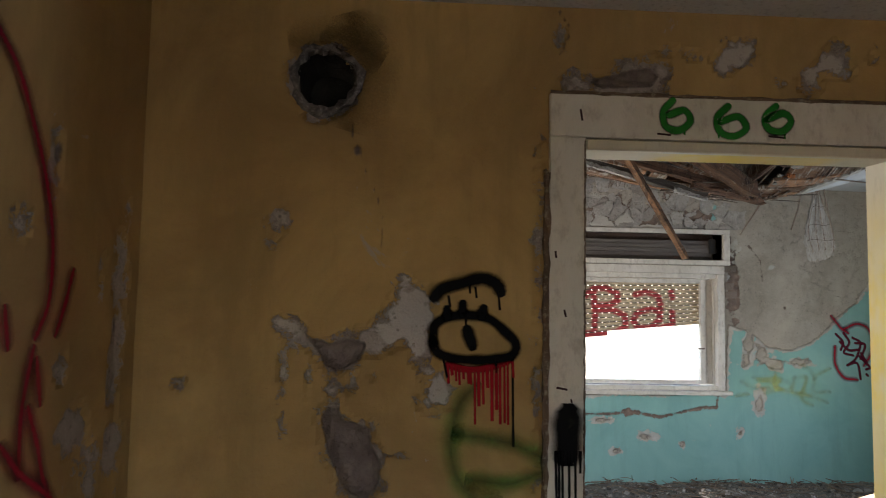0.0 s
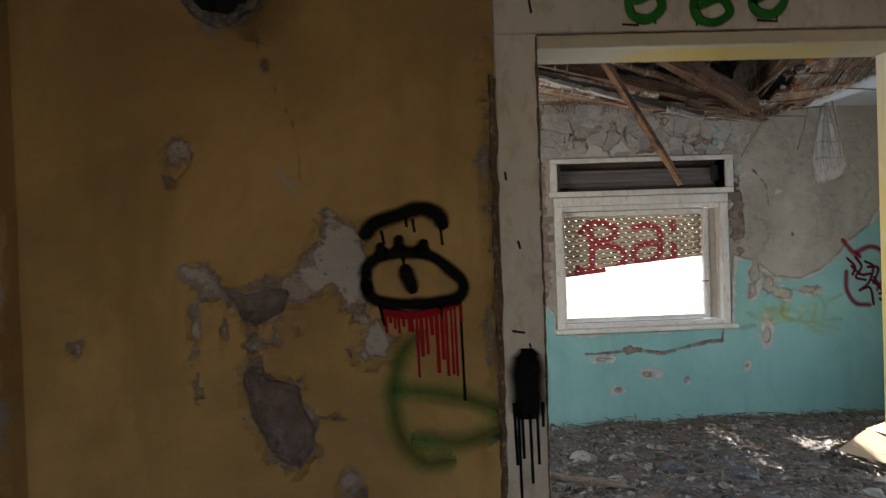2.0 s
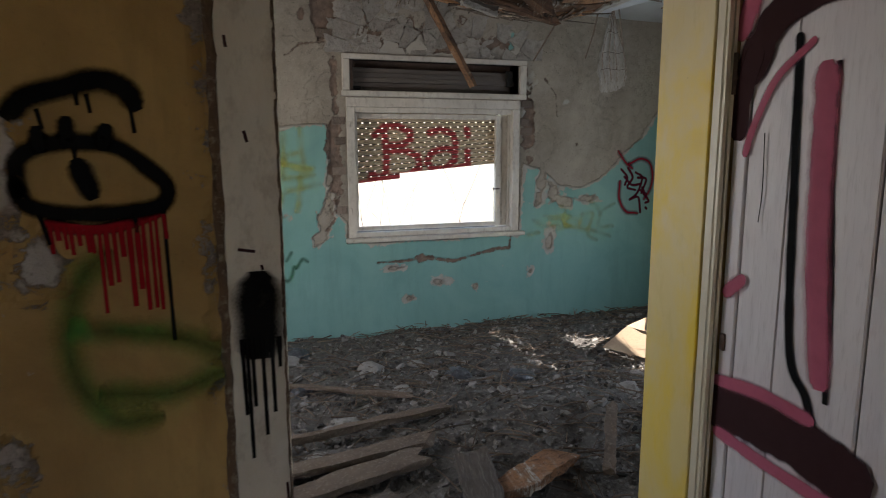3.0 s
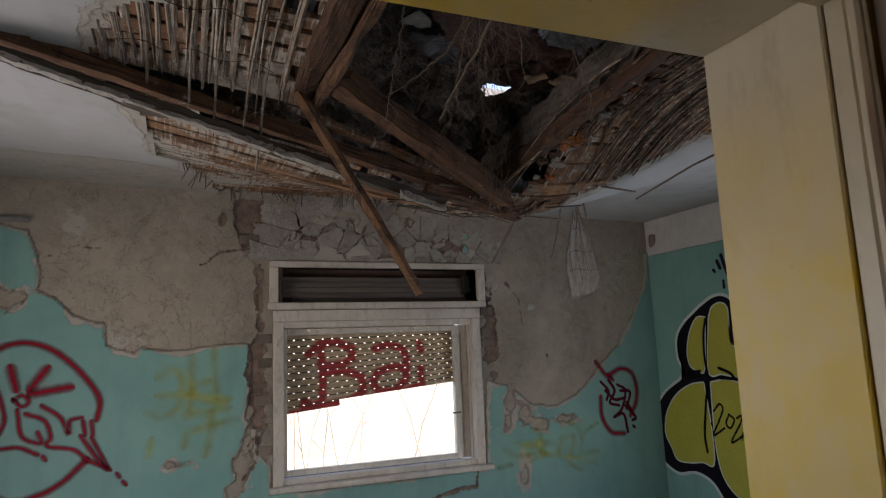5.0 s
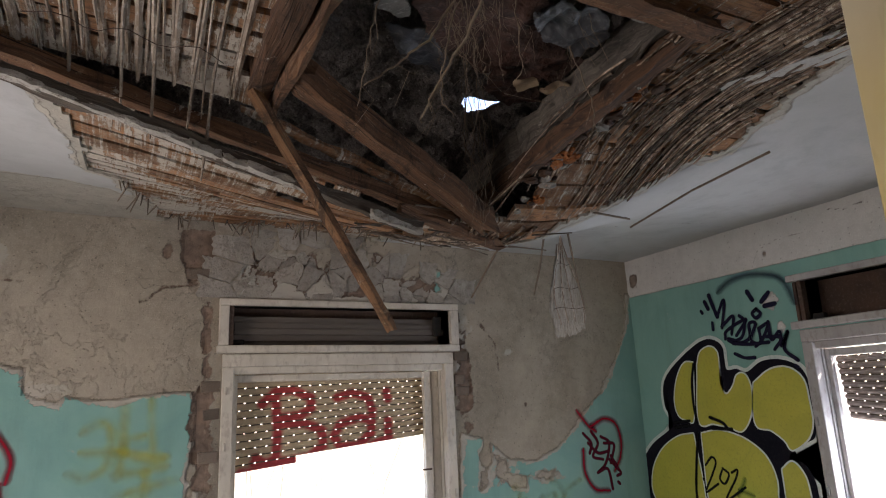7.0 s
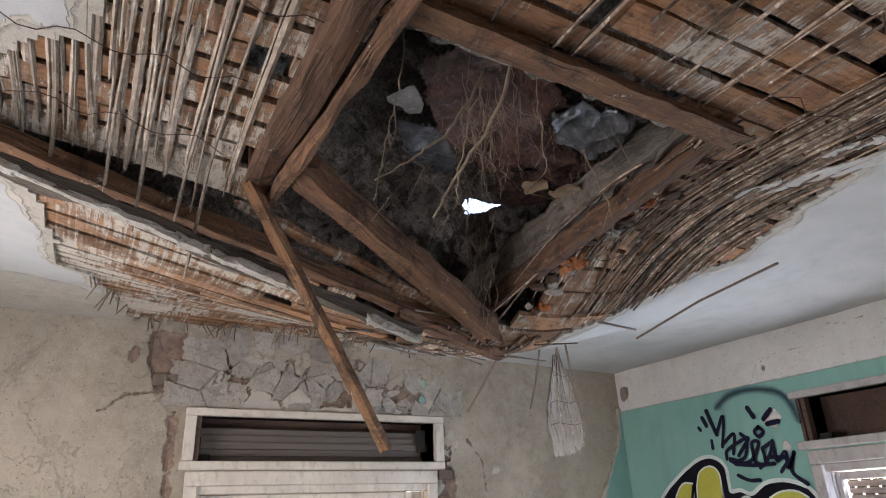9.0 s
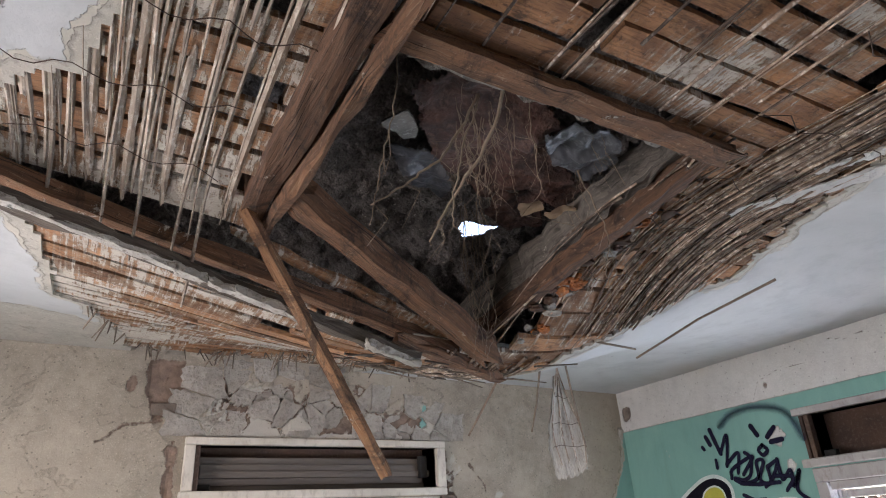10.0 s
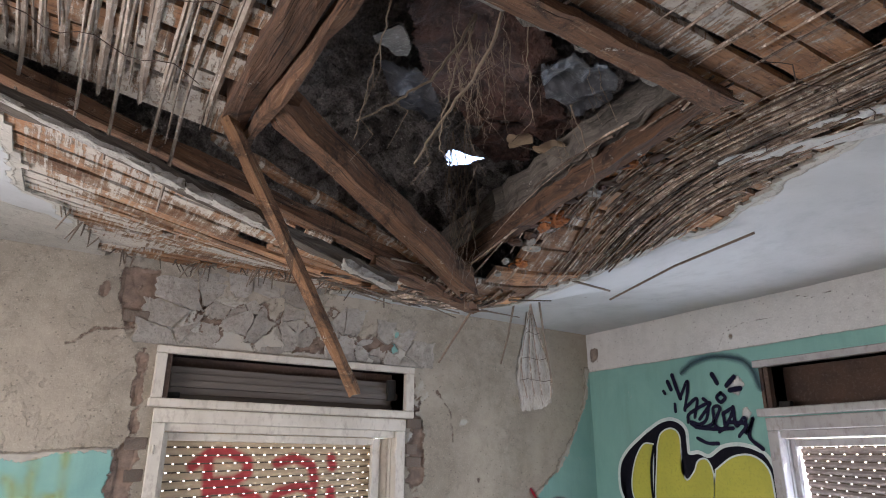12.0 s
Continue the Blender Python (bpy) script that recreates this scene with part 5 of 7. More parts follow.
for k in range(85):   # broken stubs at the far edge
    x0 = rng.uniform(0.30, 1.85)
    y0 = min(3.50, 2.62 + (x0 - 0.3) * 3.4) - max(0, x0 - 0.9) * 0.7 - rng.uniform(0, 0.10)
    p = Vector((x0, y0, float(sag(x0, y0))))
    d = Vector((rng.uniform(-0.5, 0.5), rng.uniform(0.1, 0.8), rng.uniform(-0.9, 0.05))).normalized()
    tube(verts, faces, [p, p + d * rng.uniform(0.03, 0.10)], 0.0045, 0.0025, 4)
for k in range(30):   # slanting litter of stalks round the low point
    p = Vector((rng.uniform(1.2, 1.95), rng.uniform(1.95, 2.5), 0))
    p.z = float(sag(p.x, p.y)) - rng.uniform(0, 0.012)
    d = Vector((rng.uniform(0.3, 1.0), rng.uniform(-0.5, 0.5), rng.uniform(-0.12, 0.05)))
    tube(verts, faces, [p, p + d * rng.uniform(0.1, 0.3)], 0.0045, 0.003, 4)
tagged(mesh_object("reed_stubs", verts, faces, mat_litter, smooth=True), "dark broken reed ends along the torn ceiling edge", "reeds", "", "stuff")

# wires that held the reeds
verts, faces = [], []
for y0 in (0.55, 0.82, 1.10, 1.36, 1.62):
    for a, b in ((0.12, 0.62), (1.75, 2.30)):
        pts = [(a + (b - a) * i / 14, y0 + 0.02 * math.sin(i * 1.3 + y0 * 9), 0) for i in range(15)]
        if y0 < 1.2 and a < 1:
            pts = [(px + 0.2, py, pz) for px, py, pz in pts]
        tube(verts, faces, [(px, py, float(sag(px, py)) - 0.008 - 0.006 * abs(math.sin(i))) for i, (px, py, pz) in enumerate(pts)], 0.0016, 0.0016, 4)
tagged(mesh_object("reed_wire", verts, faces, mat_wire), "thin rusty wire binding the reeds", "wire", "", "stuff")

# timbers
def timber(name, label, mat, a, b, w, h, **kw):
    return tagged(part(name, beam_bm(a, b, w, h, **kw), mat), label, "beam")


timber("ceiling_joist", "broad stained brown joist beside the ceiling hole", mat_joist, (0.785, 0.24, 2.618), (0.735, 1.80, 2.548), 0.075, 0.11, n=14, seed=1)
timber("ceiling_joist", "split brown joist edge with pale worn grain", mat_beam, (0.875, 0.30, 2.565), (0.785, 1.83, 2.485), 0.026, 0.06, n=16, seed=2, rough=0.009)
timber("ceiling_joist", "broad brown board along the edge of the ceiling hole", mat_beam, (0.80, 0.965, 2.555), (1.86, 0.985, 2.515), 0.070, 0.026, n=24, seed=3, rough=0.0035)
timber("ceiling_joist", "dark brown joist along the edge of the hole", mat_joist, (1.86, 1.00, 2.585), (1.66, 2.04, 2.31), 0.045, 0.07, n=20, seed=4, rough=0.006)
timber("ceiling_joist", "silver-grey weathered joist inside the ceiling hole", mat_silver, (1.80, 1.02, 2.655), (1.66, 2.10, 2.40), 0.035, 0.115, n=26, seed=14, rough=0.009)
timber("mortar_ledge", "crumbly grey mortar ledge along the hole edge", mat_mortar, (0.86, 1.035, 2.60), (1.80, 1.055, 2.575), 0.034, 0.03, n=40, seed=15, rough=0.010)
timber("broken_beam", "snapped brown beam hanging into the hole", mat_beam, (0.80, 1.62, 2.535), (1.66, 1.96, 2.205), 0.07, 0.085, n=14, seed=5)
timber("broken_beam", "dark brown rail along the broken ceiling edge", mat_beam, (-0.3, 1.73, 2.60), (1.62, 2.06, 2.225), 0.05, 0.05, n=18, seed=6)
timber("broken_beam", "thin split lath with pale stripes", mat_board, (0.72, 1.84, 2.475), (1.50, 1.98, 2.262), 0.05, 0.014, n=12, seed=8)
timber("broken_beam", "snapped brown stub at the low point of the ceiling", mat_beam, (1.30, 1.98, 2.235), (1.83, 2.16, 2.175), 0.05, 0.045, n=8, seed=9, rough=0.009)
timber("loose_batten", "long splintered brown batten hanging from the ceiling", mat_stick, (0.690, 1.728, 2.535), (1.270, 2.030, 1.800), 0.038, 0.028, n=18, seed=10, taper=0.9, rough=0.0018)
board = timber("hanging_board", "fallen board edge with white plaster clinging to it", mat_grey, (-0.42, 1.665, 2.555), (1.36, 1.985, 2.168), 0.05, 0.035, n=24, seed=11, rough=0.008)
mat_crust = surface("plaster_crust", (0.50, 0.475, 0.43), (0.38, 0.35, 0.31), (0.20, 0.17, 0.14), 14, 60, 0.95, 1.0, 0.008)
rng = random.Random(31)
t0 = 0.0
while t0 < 0.98:      # crust in crumbled lengths of uneven width
    t1 = min(1.0, t0 + rng.uniform(0.03, 0.11))
    a, b = Vector((-0.42, 1.645, 2.538)), Vector((1.36, 1.960, 2.150))
    if not 0.78 < (t0 + t1) / 2 < 0.86:
        part("plaster_crust", beam_bm(a.lerp(b, t0), a.lerp(b, t1 + 0.004), rng.uniform(0.020, 0.040), rng.uniform(0.014, 0.026), n=6, rough=0.004, seed=int(t0 * 900)), mat_crust, board, "white plaster crust")
    t0 = t1

# loft above the hole: mud fill, felt, roots
us, vs = np.linspace(-0.5, 2.9, 300), np.linspace(0.25, 3.5, 290)
X, Y = np.meshgrid(us, vs, indexing="ij")
lump = np.abs(vnoise(X, Y, 3.2, 51)) * 0.17 + np.abs(vnoise(X, Y, 8, 52)) * 0.08 + vnoise(X, Y, 22, 53) * 0.024 + np.abs(vnoise(X, Y, 45, 54)) * 0.018
Z = 2.80 - lump + 0.10 * np.exp(-((X - 1.3) / 0.5) ** 2 - ((Y - 1.45) / 0.5) ** 2) + 0.06 * step01(np.abs(X - 1.3) / 1.0)
Z = np.maximum(Z, sag(X, Y) + 0.10)
near_gap = np.exp(-((X - 1.67) / 0.14) ** 2 - ((Y - 2.0) / 0.12) ** 2)
Z = Z * (1 - near_gap) + 2.715 * near_gap
cx, cy = (X[1:, 1:] + X[:-1, :-1]) / 2, (Y[1:, 1:] + Y[:-1, :-1]) / 2
gone = poly_field(cx, cy, [(1.575, 1.99), (1.60, 1.955), (1.70, 1.962), (1.745, 1.96), (1.70, 2.02), (1.64, 2.065)])
idx = np.arange(X.size).reshape(X.shape)
q = np.stack([idx[:-1, :-1], idx[:-1, 1:], idx[1:, 1:], idx[1:, :-1]], -1)[gone < 0]
tagged(mesh_object("loft_fill", np.stack([X, Y, Z], -1).reshape(-1, 3).tolist(), q.tolist(), mat_mud, smooth=True), "dark lumpy mud and cinder fill above the hole", "fill", "", "stuff")


def sheet(name, label, mat, pts, z, seed, wave=0.04, tilt=(0.0, 0.0), cat="sheet"):
    """A torn sheet with the given outline, creased, with thickness."""
    xs, ys = [p[0] for p in pts], [p[1] for p in pts]
    X, Y = np.meshgrid(np.linspace(min(xs) - 0.04, max(xs) + 0.04, 64), np.linspace(min(ys) - 0.04, max(ys) + 0.04, 64), indexing="ij")
    mx, my = sum(xs) / len(xs), sum(ys) / len(ys)
    crease = np.abs(vnoise(X, Y, 3.1, seed)) + 0.5 * np.abs(vnoise(X, Y, 8, seed + 1))
    Z = z + wave * (crease - 0.3) + tilt[0] * (X - mx) + tilt[1] * (Y - my)
    inside = poly_field(X, Y, pts) + vnoise(X, Y, 9, seed + 2) * 0.02
    keep = ((inside[1:, 1:] + inside[:-1, :-1]) / 2 > 0).ravel()
    idx = np.arange(X.size).reshape(X.shape)
    q = np.stack([idx[:-1, :-1], idx[:-1, 1:], idx[1:, 1:], idx[1:, :-1]], -1).reshape(-1, 4)[keep]
    P = np.stack([X, Y, Z], -1).reshape(-1, 3)
    both = np.concatenate([P, P + [0, 0, 0.006]])
    return tagged(mesh_object(name, both.tolist(), q.tolist() + (q + X.size)[:, ::-1].tolist(), mat, smooth=True), label, cat)


FELT = [(1.01, 1.24), (1.12, 1.12), (1.30, 1.12), (1.48, 1.20), (1.58, 1.36), (1.76, 1.45), (1.76, 1.60), (1.56, 1.56), (1.49, 1.66), (1.24, 1.50), (1.10, 1.36)]
sheet("roofing_felt", "torn rust-brown roofing felt sagging in the loft", mat_felt, FELT, 2.645, 61, 0.09)
sheet("roofing_felt", "dark scrap of roofing felt stuck in the fill", mat_felt, [(1.50, 1.60), (1.70, 1.58), (1.78, 1.74), (1.66, 1.80), (1.54, 1.74)], 2.65, 64, 0.06)
sheet("grey_foil", "crumpled grey-blue plastic foil in the loft", mat_foil, [(1.38, 1.18), (1.44, 1.12), (1.60, 1.13), (1.72, 1.26), (1.68, 1.37), (1.54, 1.34)], 2.60, 67, 0.11)
sheet("grey_foil", "dark crumpled plastic foil in the fill", mat_foil, [(1.05, 1.49), (1.17, 1.46), (1.31, 1.56), (1.36, 1.70), (1.22, 1.66)], 2.635, 88, 0.10)
sheet("tan_scrap", "torn tan paper scrap beside the gap of light", mat_card, [(1.52, 1.51), (1.57, 1.47), (1.67, 1.55), (1.60, 1.61)], 2.57, 73, 0.03, (0.2, 0.0))
sheet("tan_scrap", "torn tan paper scrap beside the gap of light", mat_card, [(1.66, 1.57), (1.66, 1.46), (1.74, 1.48), (1.72, 1.58)], 2.575, 76, 0.05)
sheet("grey_scrap", "flat grey slate scrap stuck in the fill", mat_rubble, [(0.98, 1.33), (1.01, 1.27), (1.09, 1.36), (1.12, 1.43), (1.08, 1.44)], 2.635, 79, 0.006, (0.3, 0.1))

ROOTS = [
    (0.0022, [(0.93, 1.12, 2.66), (0.91, 1.13, 2.50), (0.88, 1.14, 2.34), (0.86, 1.15, 2.20)]),
    (0.0060, [(1.20, 1.06, 2.66), (1.19, 1.14, 2.54), (1.14, 1.30, 2.39), (1.10, 1.35, 2.28)]),
    (0.0048, [(1.22, 1.18, 2.64), (1.12, 1.25, 2.52), (1.02, 1.31, 2.42), (0.94, 1.34, 2.36)]),
    (0.0030, [(1.21, 1.20, 2.64), (1.13, 1.22, 2.46), (1.14, 1.29, 2.35), (1.20, 1.34, 2.31)]),
    (0.0020, [(1.28, 1.09, 2.62), (1.27, 1.10, 2.48), (1.28, 1.10, 2.34)]),
    (0.0024, [(1.62, 1.35, 2.56), (1.65, 1.29, 2.40), (1.62, 1.28, 2.28), (1.63, 1.29, 2.16)])]
rng = random.Random(33)
for k in range(22):   # fine strands in two bunches
    near = k % 2
    x, y = (1.22 + rng.gauss(0, 0.035), 1.24 + rng.gauss(0, 0.04)) if near else (1.56 + rng.gauss(0, 0.025), 1.88 + rng.gauss(0, 0.03))
    drop = rng.uniform(0.15, 0.36) if near else rng.uniform(0.25, 0.50)
    ROOTS.append((rng.uniform(0.0009, 0.0018), [(x, y, 2.64), (x + rng.gauss(0, 0.015), y + rng.gauss(0, 0.015), 2.64 - drop * 0.35), (x + rng.gauss(0, 0.02), y + rng.gauss(0, 0.02), 2.64 - drop * 0.7), (x + rng.gauss(0, 0.022), y + rng.gauss(0, 0.02), 2.64 - drop)]))
for k in range(12):   # short tufts
    x, y = rng.uniform(0.95, 1.7), rng.uniform(1.10, 1.35)
    ROOTS.append((0.0010, [(x, y, 2.62), (x + rng.gauss(0, 0.02), y, 2.57), (x + rng.gauss(0, 0.03), y + 0.01, 2.53)]))
for r, pts in ROOTS:
    v, f = [], []
    P = [Vector(p) for p in pts]
    P[0].z += 0.10
    ext = [P[0] * 2 - P[1]] + P + [P[-1] * 2 - P[-2]]
    line = []
    for a, b, c, d in zip(ext, ext[1:], ext[2:], ext[3:]):
        for i in range(8):
            t = i / 8
            line.append(0.5 * (2 * b + (c - a) * t + (2 * a - 5 * b + 4 * c - d) * t * t + (3 * b - a - 3 * c + d) * t ** 3))
    line = [p + Vector((rng.gauss(0, 0.003), rng.gauss(0, 0.003), 0)) for p in line + [P[-1]]]
    tube(v, f, line, r, r * 0.45)
    for j in range(3):
        q = line[rng.randrange(4, len(line))]
        tube(v, f, [q, q + Vector((rng.gauss(0, 0.02), rng.gauss(0, 0.02), -0.04)), q + Vector((rng.gauss(0, 0.03), rng.gauss(0, 0.03), -0.10))], min(r * 0.5, 0.0012), 0.0005, 4)
    tagged(mesh_object("hanging_root", v, f, mat_root, smooth=True), "thin dry root dangling from the ceiling hole" if r < 0.004 else "thick pale root dangling from the ceiling hole", "root", "roots in the ceiling hole")

# rotten orange wood and crumbs on the right edge of the hole
rng = random.Random(5)
for k in range(60):
    t = rng.random()
    p = Vector((1.90 - 0.15 * t + rng.uniform(-0.05, 0.06), 1.30 + 0.60 * t, 0))
    bm = bmesh.new()
    bmesh.ops.create_icosphere(bm, subdivisions=2, radius=rng.uniform(0.009, 0.026))
    for v in bm.verts:
        v.co *= 1 + 0.75 * noise.noise(v.co * 60 + Vector((k, 0, 0)))
        v.co.x *= rng.uniform(1.3, 1.5)
        v.co.z *= 0.6
    ob = part("rotten_wood", bm, (mat_orange, mat_orange, mat_felt, mat_char, mat_crumb)[k % 5])
    ob.rotation_euler = (0, 0, rng.uniform(0, 3))
    ob.location = (p.x, p.y, float(sag(p.x, p.y)) + rng.uniform(-0.014, 0.006))
    tagged(ob, "crumbling lump of rotten wood on the broken boards", "rotten wood", "rotten wood on the hole's edge")

# plaster scab that stays on the right-hand boards
for k, (a, b, w) in enumerate((((2.17, 1.24), (2.42, 0.78), 0.07), ((2.20, 0.95), (2.30, 0.72), 0.04))):
    A, B = Vector((*a, float(sag(*a)) - 0.004)), Vector((*b, float(sag(*b)) - 0.004))
    tagged(part("plaster_scab", beam_bm(A, B, w, 0.007, n=24, rough=0.003, seed=50 + k), mat_plain), "grey-white plaster scab clinging to the boards", "plaster")

# reed mat that dangles before the far wall
mat_plate = surface("mat_plaster", (0.50, 0.455, 0.39), (0.38, 0.34, 0.285), (0.22, 0.18, 0.145), 12, 40, 0.95, 0.9, 0.006, (3.0, 3.0, 0.8))
mat_thing = tagged(new("dangling_reed_mat"), "torn strip of reed mat with plaster, dangling down", "reed mat")
mat_thing.location = (2.47, 2.62, 2.33)
rng = random.Random(8)
v, f = [], []
n_r, n_c = 22, 9
for back in (0, 1):
    for i in range(n_r + 1):
        t = i / n_r
        half = 0.030 + 0.072 * math.sin(min(1.0, t * 1.25) * math.pi / 2) ** 1.4 * (1 - 0.35 * max(0, t - 0.75) / 0.25)
        for j in range(n_c + 1):
            s = j / n_c * 2 - 1
            jag = rng.uniform(-0.02, 0.02) if i == n_r else 0
            v.append((0.03 * t + s * half * (1 + 0.05 * math.sin(i * 1.3 + 2 * (s > 0)) + 0.05 * math.sin(i * 3.7 + (s > 0))) , 0.02 * math.sin(t * 3 + s) + back * 0.012, -0.47 * t + jag + 0.02 * s * t))
k = (n_r + 1) * (n_c + 1)
for i in range(n_r):
    for j in range(n_c):
        a = i * (n_c + 1) + j
        f += [(a, a + 1, a + n_c + 2, a + n_c + 1), (k + a, k + a + n_c + 1, k + a + n_c + 2, k + a + 1)]
mesh_object("plaster_plate", v, f, mat_plate, mat_thing, True)
for j in range(4):
    v, f = [], []
    s = (-0.72, -0.2, 0.25, 0.85)[j]
    pts = []
    for i in range(12):
        t = i / 11
        half = 0.014 + 0.095 * math.sin(min(1.0, t * 1.25) * math.pi / 2) ** 1.4 * (1 - 0.3 * max(0, t - 0.75) / 0.25)
        pts.append((0.03 * t + s * half, -0.008 + 0.02 * math.sin(t * 3 + s), 0.06 - 0.50 * t * rng.uniform(0.94, 1.0)))
    tube(v, f, pts, 0.0032, 0.0025)
    mesh_object("reed", v, f, mat_reed, mat_thing, True)
for i in (5, 11, 16):
    v, f = [], []
    t = i / n_r
    tube(v, f, [(0.03 * t + s * (0.02 + 0.09 * t ** 0.7), -0.016 + 0.02 * math.sin(t * 3 + s), -0.47 * t + 0.006 * math.sin(s * 8)) for s in (-1, -0.5, 0, 0.5, 1)], 0.0015, 0.0015, 4)
    mesh_object("binding_wire", v, f, mat_wire, mat_thing)

# single loose stalks against the white ceiling
for a, b, c in (((1.93, 1.98, 2.33), (2.12, 1.94, 2.29), (2.32, 1.91, 2.265)), ((2.72, 1.50, 2.47), (2.52, 1.74, 2.36), (2.335, 1.93, 2.234)), ((2.36, 2.60, 2.38), (2.33, 2.62, 2.2), (2.28, 2.62, 2.05)), ((1.85, 2.2, 2.2), (1.82, 2.28, 2.10), (1.77, 2.35, 1.98)), ((2.43, 2.50, 2.40), (2.50, 2.56, 2.25), (2.58, 2.60, 1.98))):
    v, f = [], []
    tube(v, f, [a, b, c], 0.006, 0.0045)
    tagged(mesh_object("loose_reed", v, f, mat_litter, smooth=True), "loose dark reed stalk hanging from the ceiling", "reed", "loose reeds")

# unseen slab added over all to block sky light, with the gap that lets daylight in
roof = bmesh.new()
for q in ((X_LEFT - 0.3, Y_REAR - 0.3, X_RIGHT + 0.3, 2.30), (X_LEFT - 0.3, 3.05, X_RIGHT + 0.3, Y_FAR + 0.45), (X_LEFT - 0.3, 2.30, 1.75, 3.05), (2.45, 2.30, X_RIGHT + 0.3, 3.05)):
    box_bm(q[0], q[1], TOP, q[2], q[3], TOP + 0.12, bm=roof)
tagged(part("roof", roof, mat_concrete), "unseen flat grey slab added over the house against sky light", "roof", "", "structure")


# ---- sprayed writing and marks ----
class Plane:
    """A wall face: maps (along, up) to the world, a little off the surface."""

    def __init__(self, axis_name, at, sign, off):
        self.axis_name, self.at, self.sign, self.off = axis_name, at, sign, off

    def place(self, u, v, lift):
        d = self.at + self.sign * (self.off + lift)
        return Vector((u, d, v)) if self.axis_name == "y" else Vector((d, u, v)) if self.axis_name == "x" else Vector((u, v, d))


def smooth_line(pts, step=0.008):
    """Points along a smooth curve through pts."""
    pts = [Vector((a, b, 0)) for a, b in pts]
    if len(pts) < 3:
        n = max(2, int((pts[-1] - pts[0]).length / step))
        return [pts[0].lerp(pts[-1], i / n) for i in range(n + 1)]
    ext = [pts[0] * 2 - pts[1]] + pts + [pts[-1] * 2 - pts[-2]]
    out = []
    for a, b, c, d in zip(ext, ext[1:], ext[2:], ext[3:]):
        n = max(2, int((c - b).length / step))
        for i in range(n):
            t = i / n
            out.append(0.5 * (2 * b + (c - a) * t + (2 * a - 5 * b + 4 * c - d) * t * t + (3 * b - a - 3 * c + d) * t ** 3))
    return out + [pts[-1]]


class Spray:
    """One sprayed piece: every stroke a part of it."""

    def __init__(self, name, label, plane, material):
        self.plane, self.material, self.k = plane, material, 0
        self.thing = tagged(new(name), label, "graffiti")

    def line(self, width, pts):
        c = smooth_line(pts)
        self.k += 1
        lift = 0.0002 * self.k
        h = width * (0.72 if width > 0.010 else 0.55)
        first, last = (c[1] - c[0]).normalized(), (c[-1] - c[-2]).normalized()
        if width > 0.012:
            c = [c[0] - first * h * k for k in (0.9, 0.5)] + c + [c[-1] + last * h * k for k in (0.5, 0.9)]
        verts, faces, across = [], [], []
        for i, p in enumerate(c):
            d = (c[min(i + 1, len(c) - 1)] - c[max(i - 1, 0)]).normalized()
            s = Vector((-d.y, d.x, 0))
            e = 1.0
            if width > 0.012 and i in (0, len(c) - 1):
                e = 0.45
            elif width > 0.012 and i in (1, len(c) - 2):
                e = 0.85
            w = h * e * (1 + 0.16 * noise.noise(p * 30))
            for k in (-1, 0, 1):
                q = p + s * (w * k)
                verts.append(self.plane.place(q.x, q.y, lift))
                across.append((k / 2 + 0.5, 0))
            if i:
                a, b = (i - 1) * 3, i * 3
                faces += [(a, a + 1, b + 1, b), (a + 1, a + 2, b + 2, b + 1)]
        ob = mesh_object("stroke", verts, faces, self.material, self.thing)
        uv = ob.data.uv_layers.new(name="across")
        for loop in ob.data.loops:
            uv.data[loop.index].uv = across[loop.vertex_index]

    def done(self):
        return self.thing


def filled(name, label, plane, material, pts, grow, lift, parent):
    """A flat painted shape with a smooth outline."""
    c = smooth_line(list(pts) + [pts[0]], 0.012)[:-1]
    area = sum(a.x * b.y - b.x * a.y for a, b in zip(c, c[1:] + c[:1]))
    out = []
    for i, p in enumerate(c):
        d = (c[(i + 1) % len(c)] - c[i - 1]).normalized()
        s = Vector((d.y, -d.x, 0)) * (1 if area > 0 else -1)
        out.append(p + s * grow)
    bm = bmesh.new()
    bm.faces.new([bm.verts.new(plane.place(p.x, p.y, lift)) for p in out])
    bmesh.ops.triangulate(bm, faces=bm.faces[:])
    return part(name, bm, material, parent, label)


on_yellow = Plane("y", 0.012, -1, 0.014)
on_casing = Plane("y", -0.0095, -1, 0.0015)
on_side = Plane("x", X_LEFT, 1, 0.013)
on_far = Plane("y", Y_FAR, -1, 0.0155)
on_right = Plane("x", X_RIGHT, -1, 0.0085)
on_leaf = Plane("x", DOOR_R + 0.029, -1, 0.002)

s = Spray("painted_tear", "dripping red tears sprayed on yellow plaster", on_yellow, spray_red)
s.line(0.016, [(-0.272, 1.366), (-0.235, 1.356), (-0.195, 1.355), (-0.15, 1.364), (-0.112, 1.378)])
s.line(0.008, [(-0.274, 1.366), (-0.271, 1.316)])
s.line(0.01, [(-0.264, 1.364), (-0.261, 1.338)])
s.line(0.007, [(-0.253, 1.363), (-0.250, 1.323)])
s.line(0.008, [(-0.244, 1.361), (-0.241, 1.313)])
s.line(0.008, [(-0.233, 1.359), (-0.230, 1.328)])
s.line(0.01, [(-0.219, 1.357), (-0.216, 1.316)])
s.line(0.007, [(-0.213, 1.356), (-0.210, 1.314)])
s.line(0.007, [(-0.201, 1.354), (-0.198, 1.209)])
s.line(0.01, [(-0.191, 1.352), (-0.188, 1.257)])
s.line(0.008, [(-0.179, 1.355), (-0.176, 1.262)])
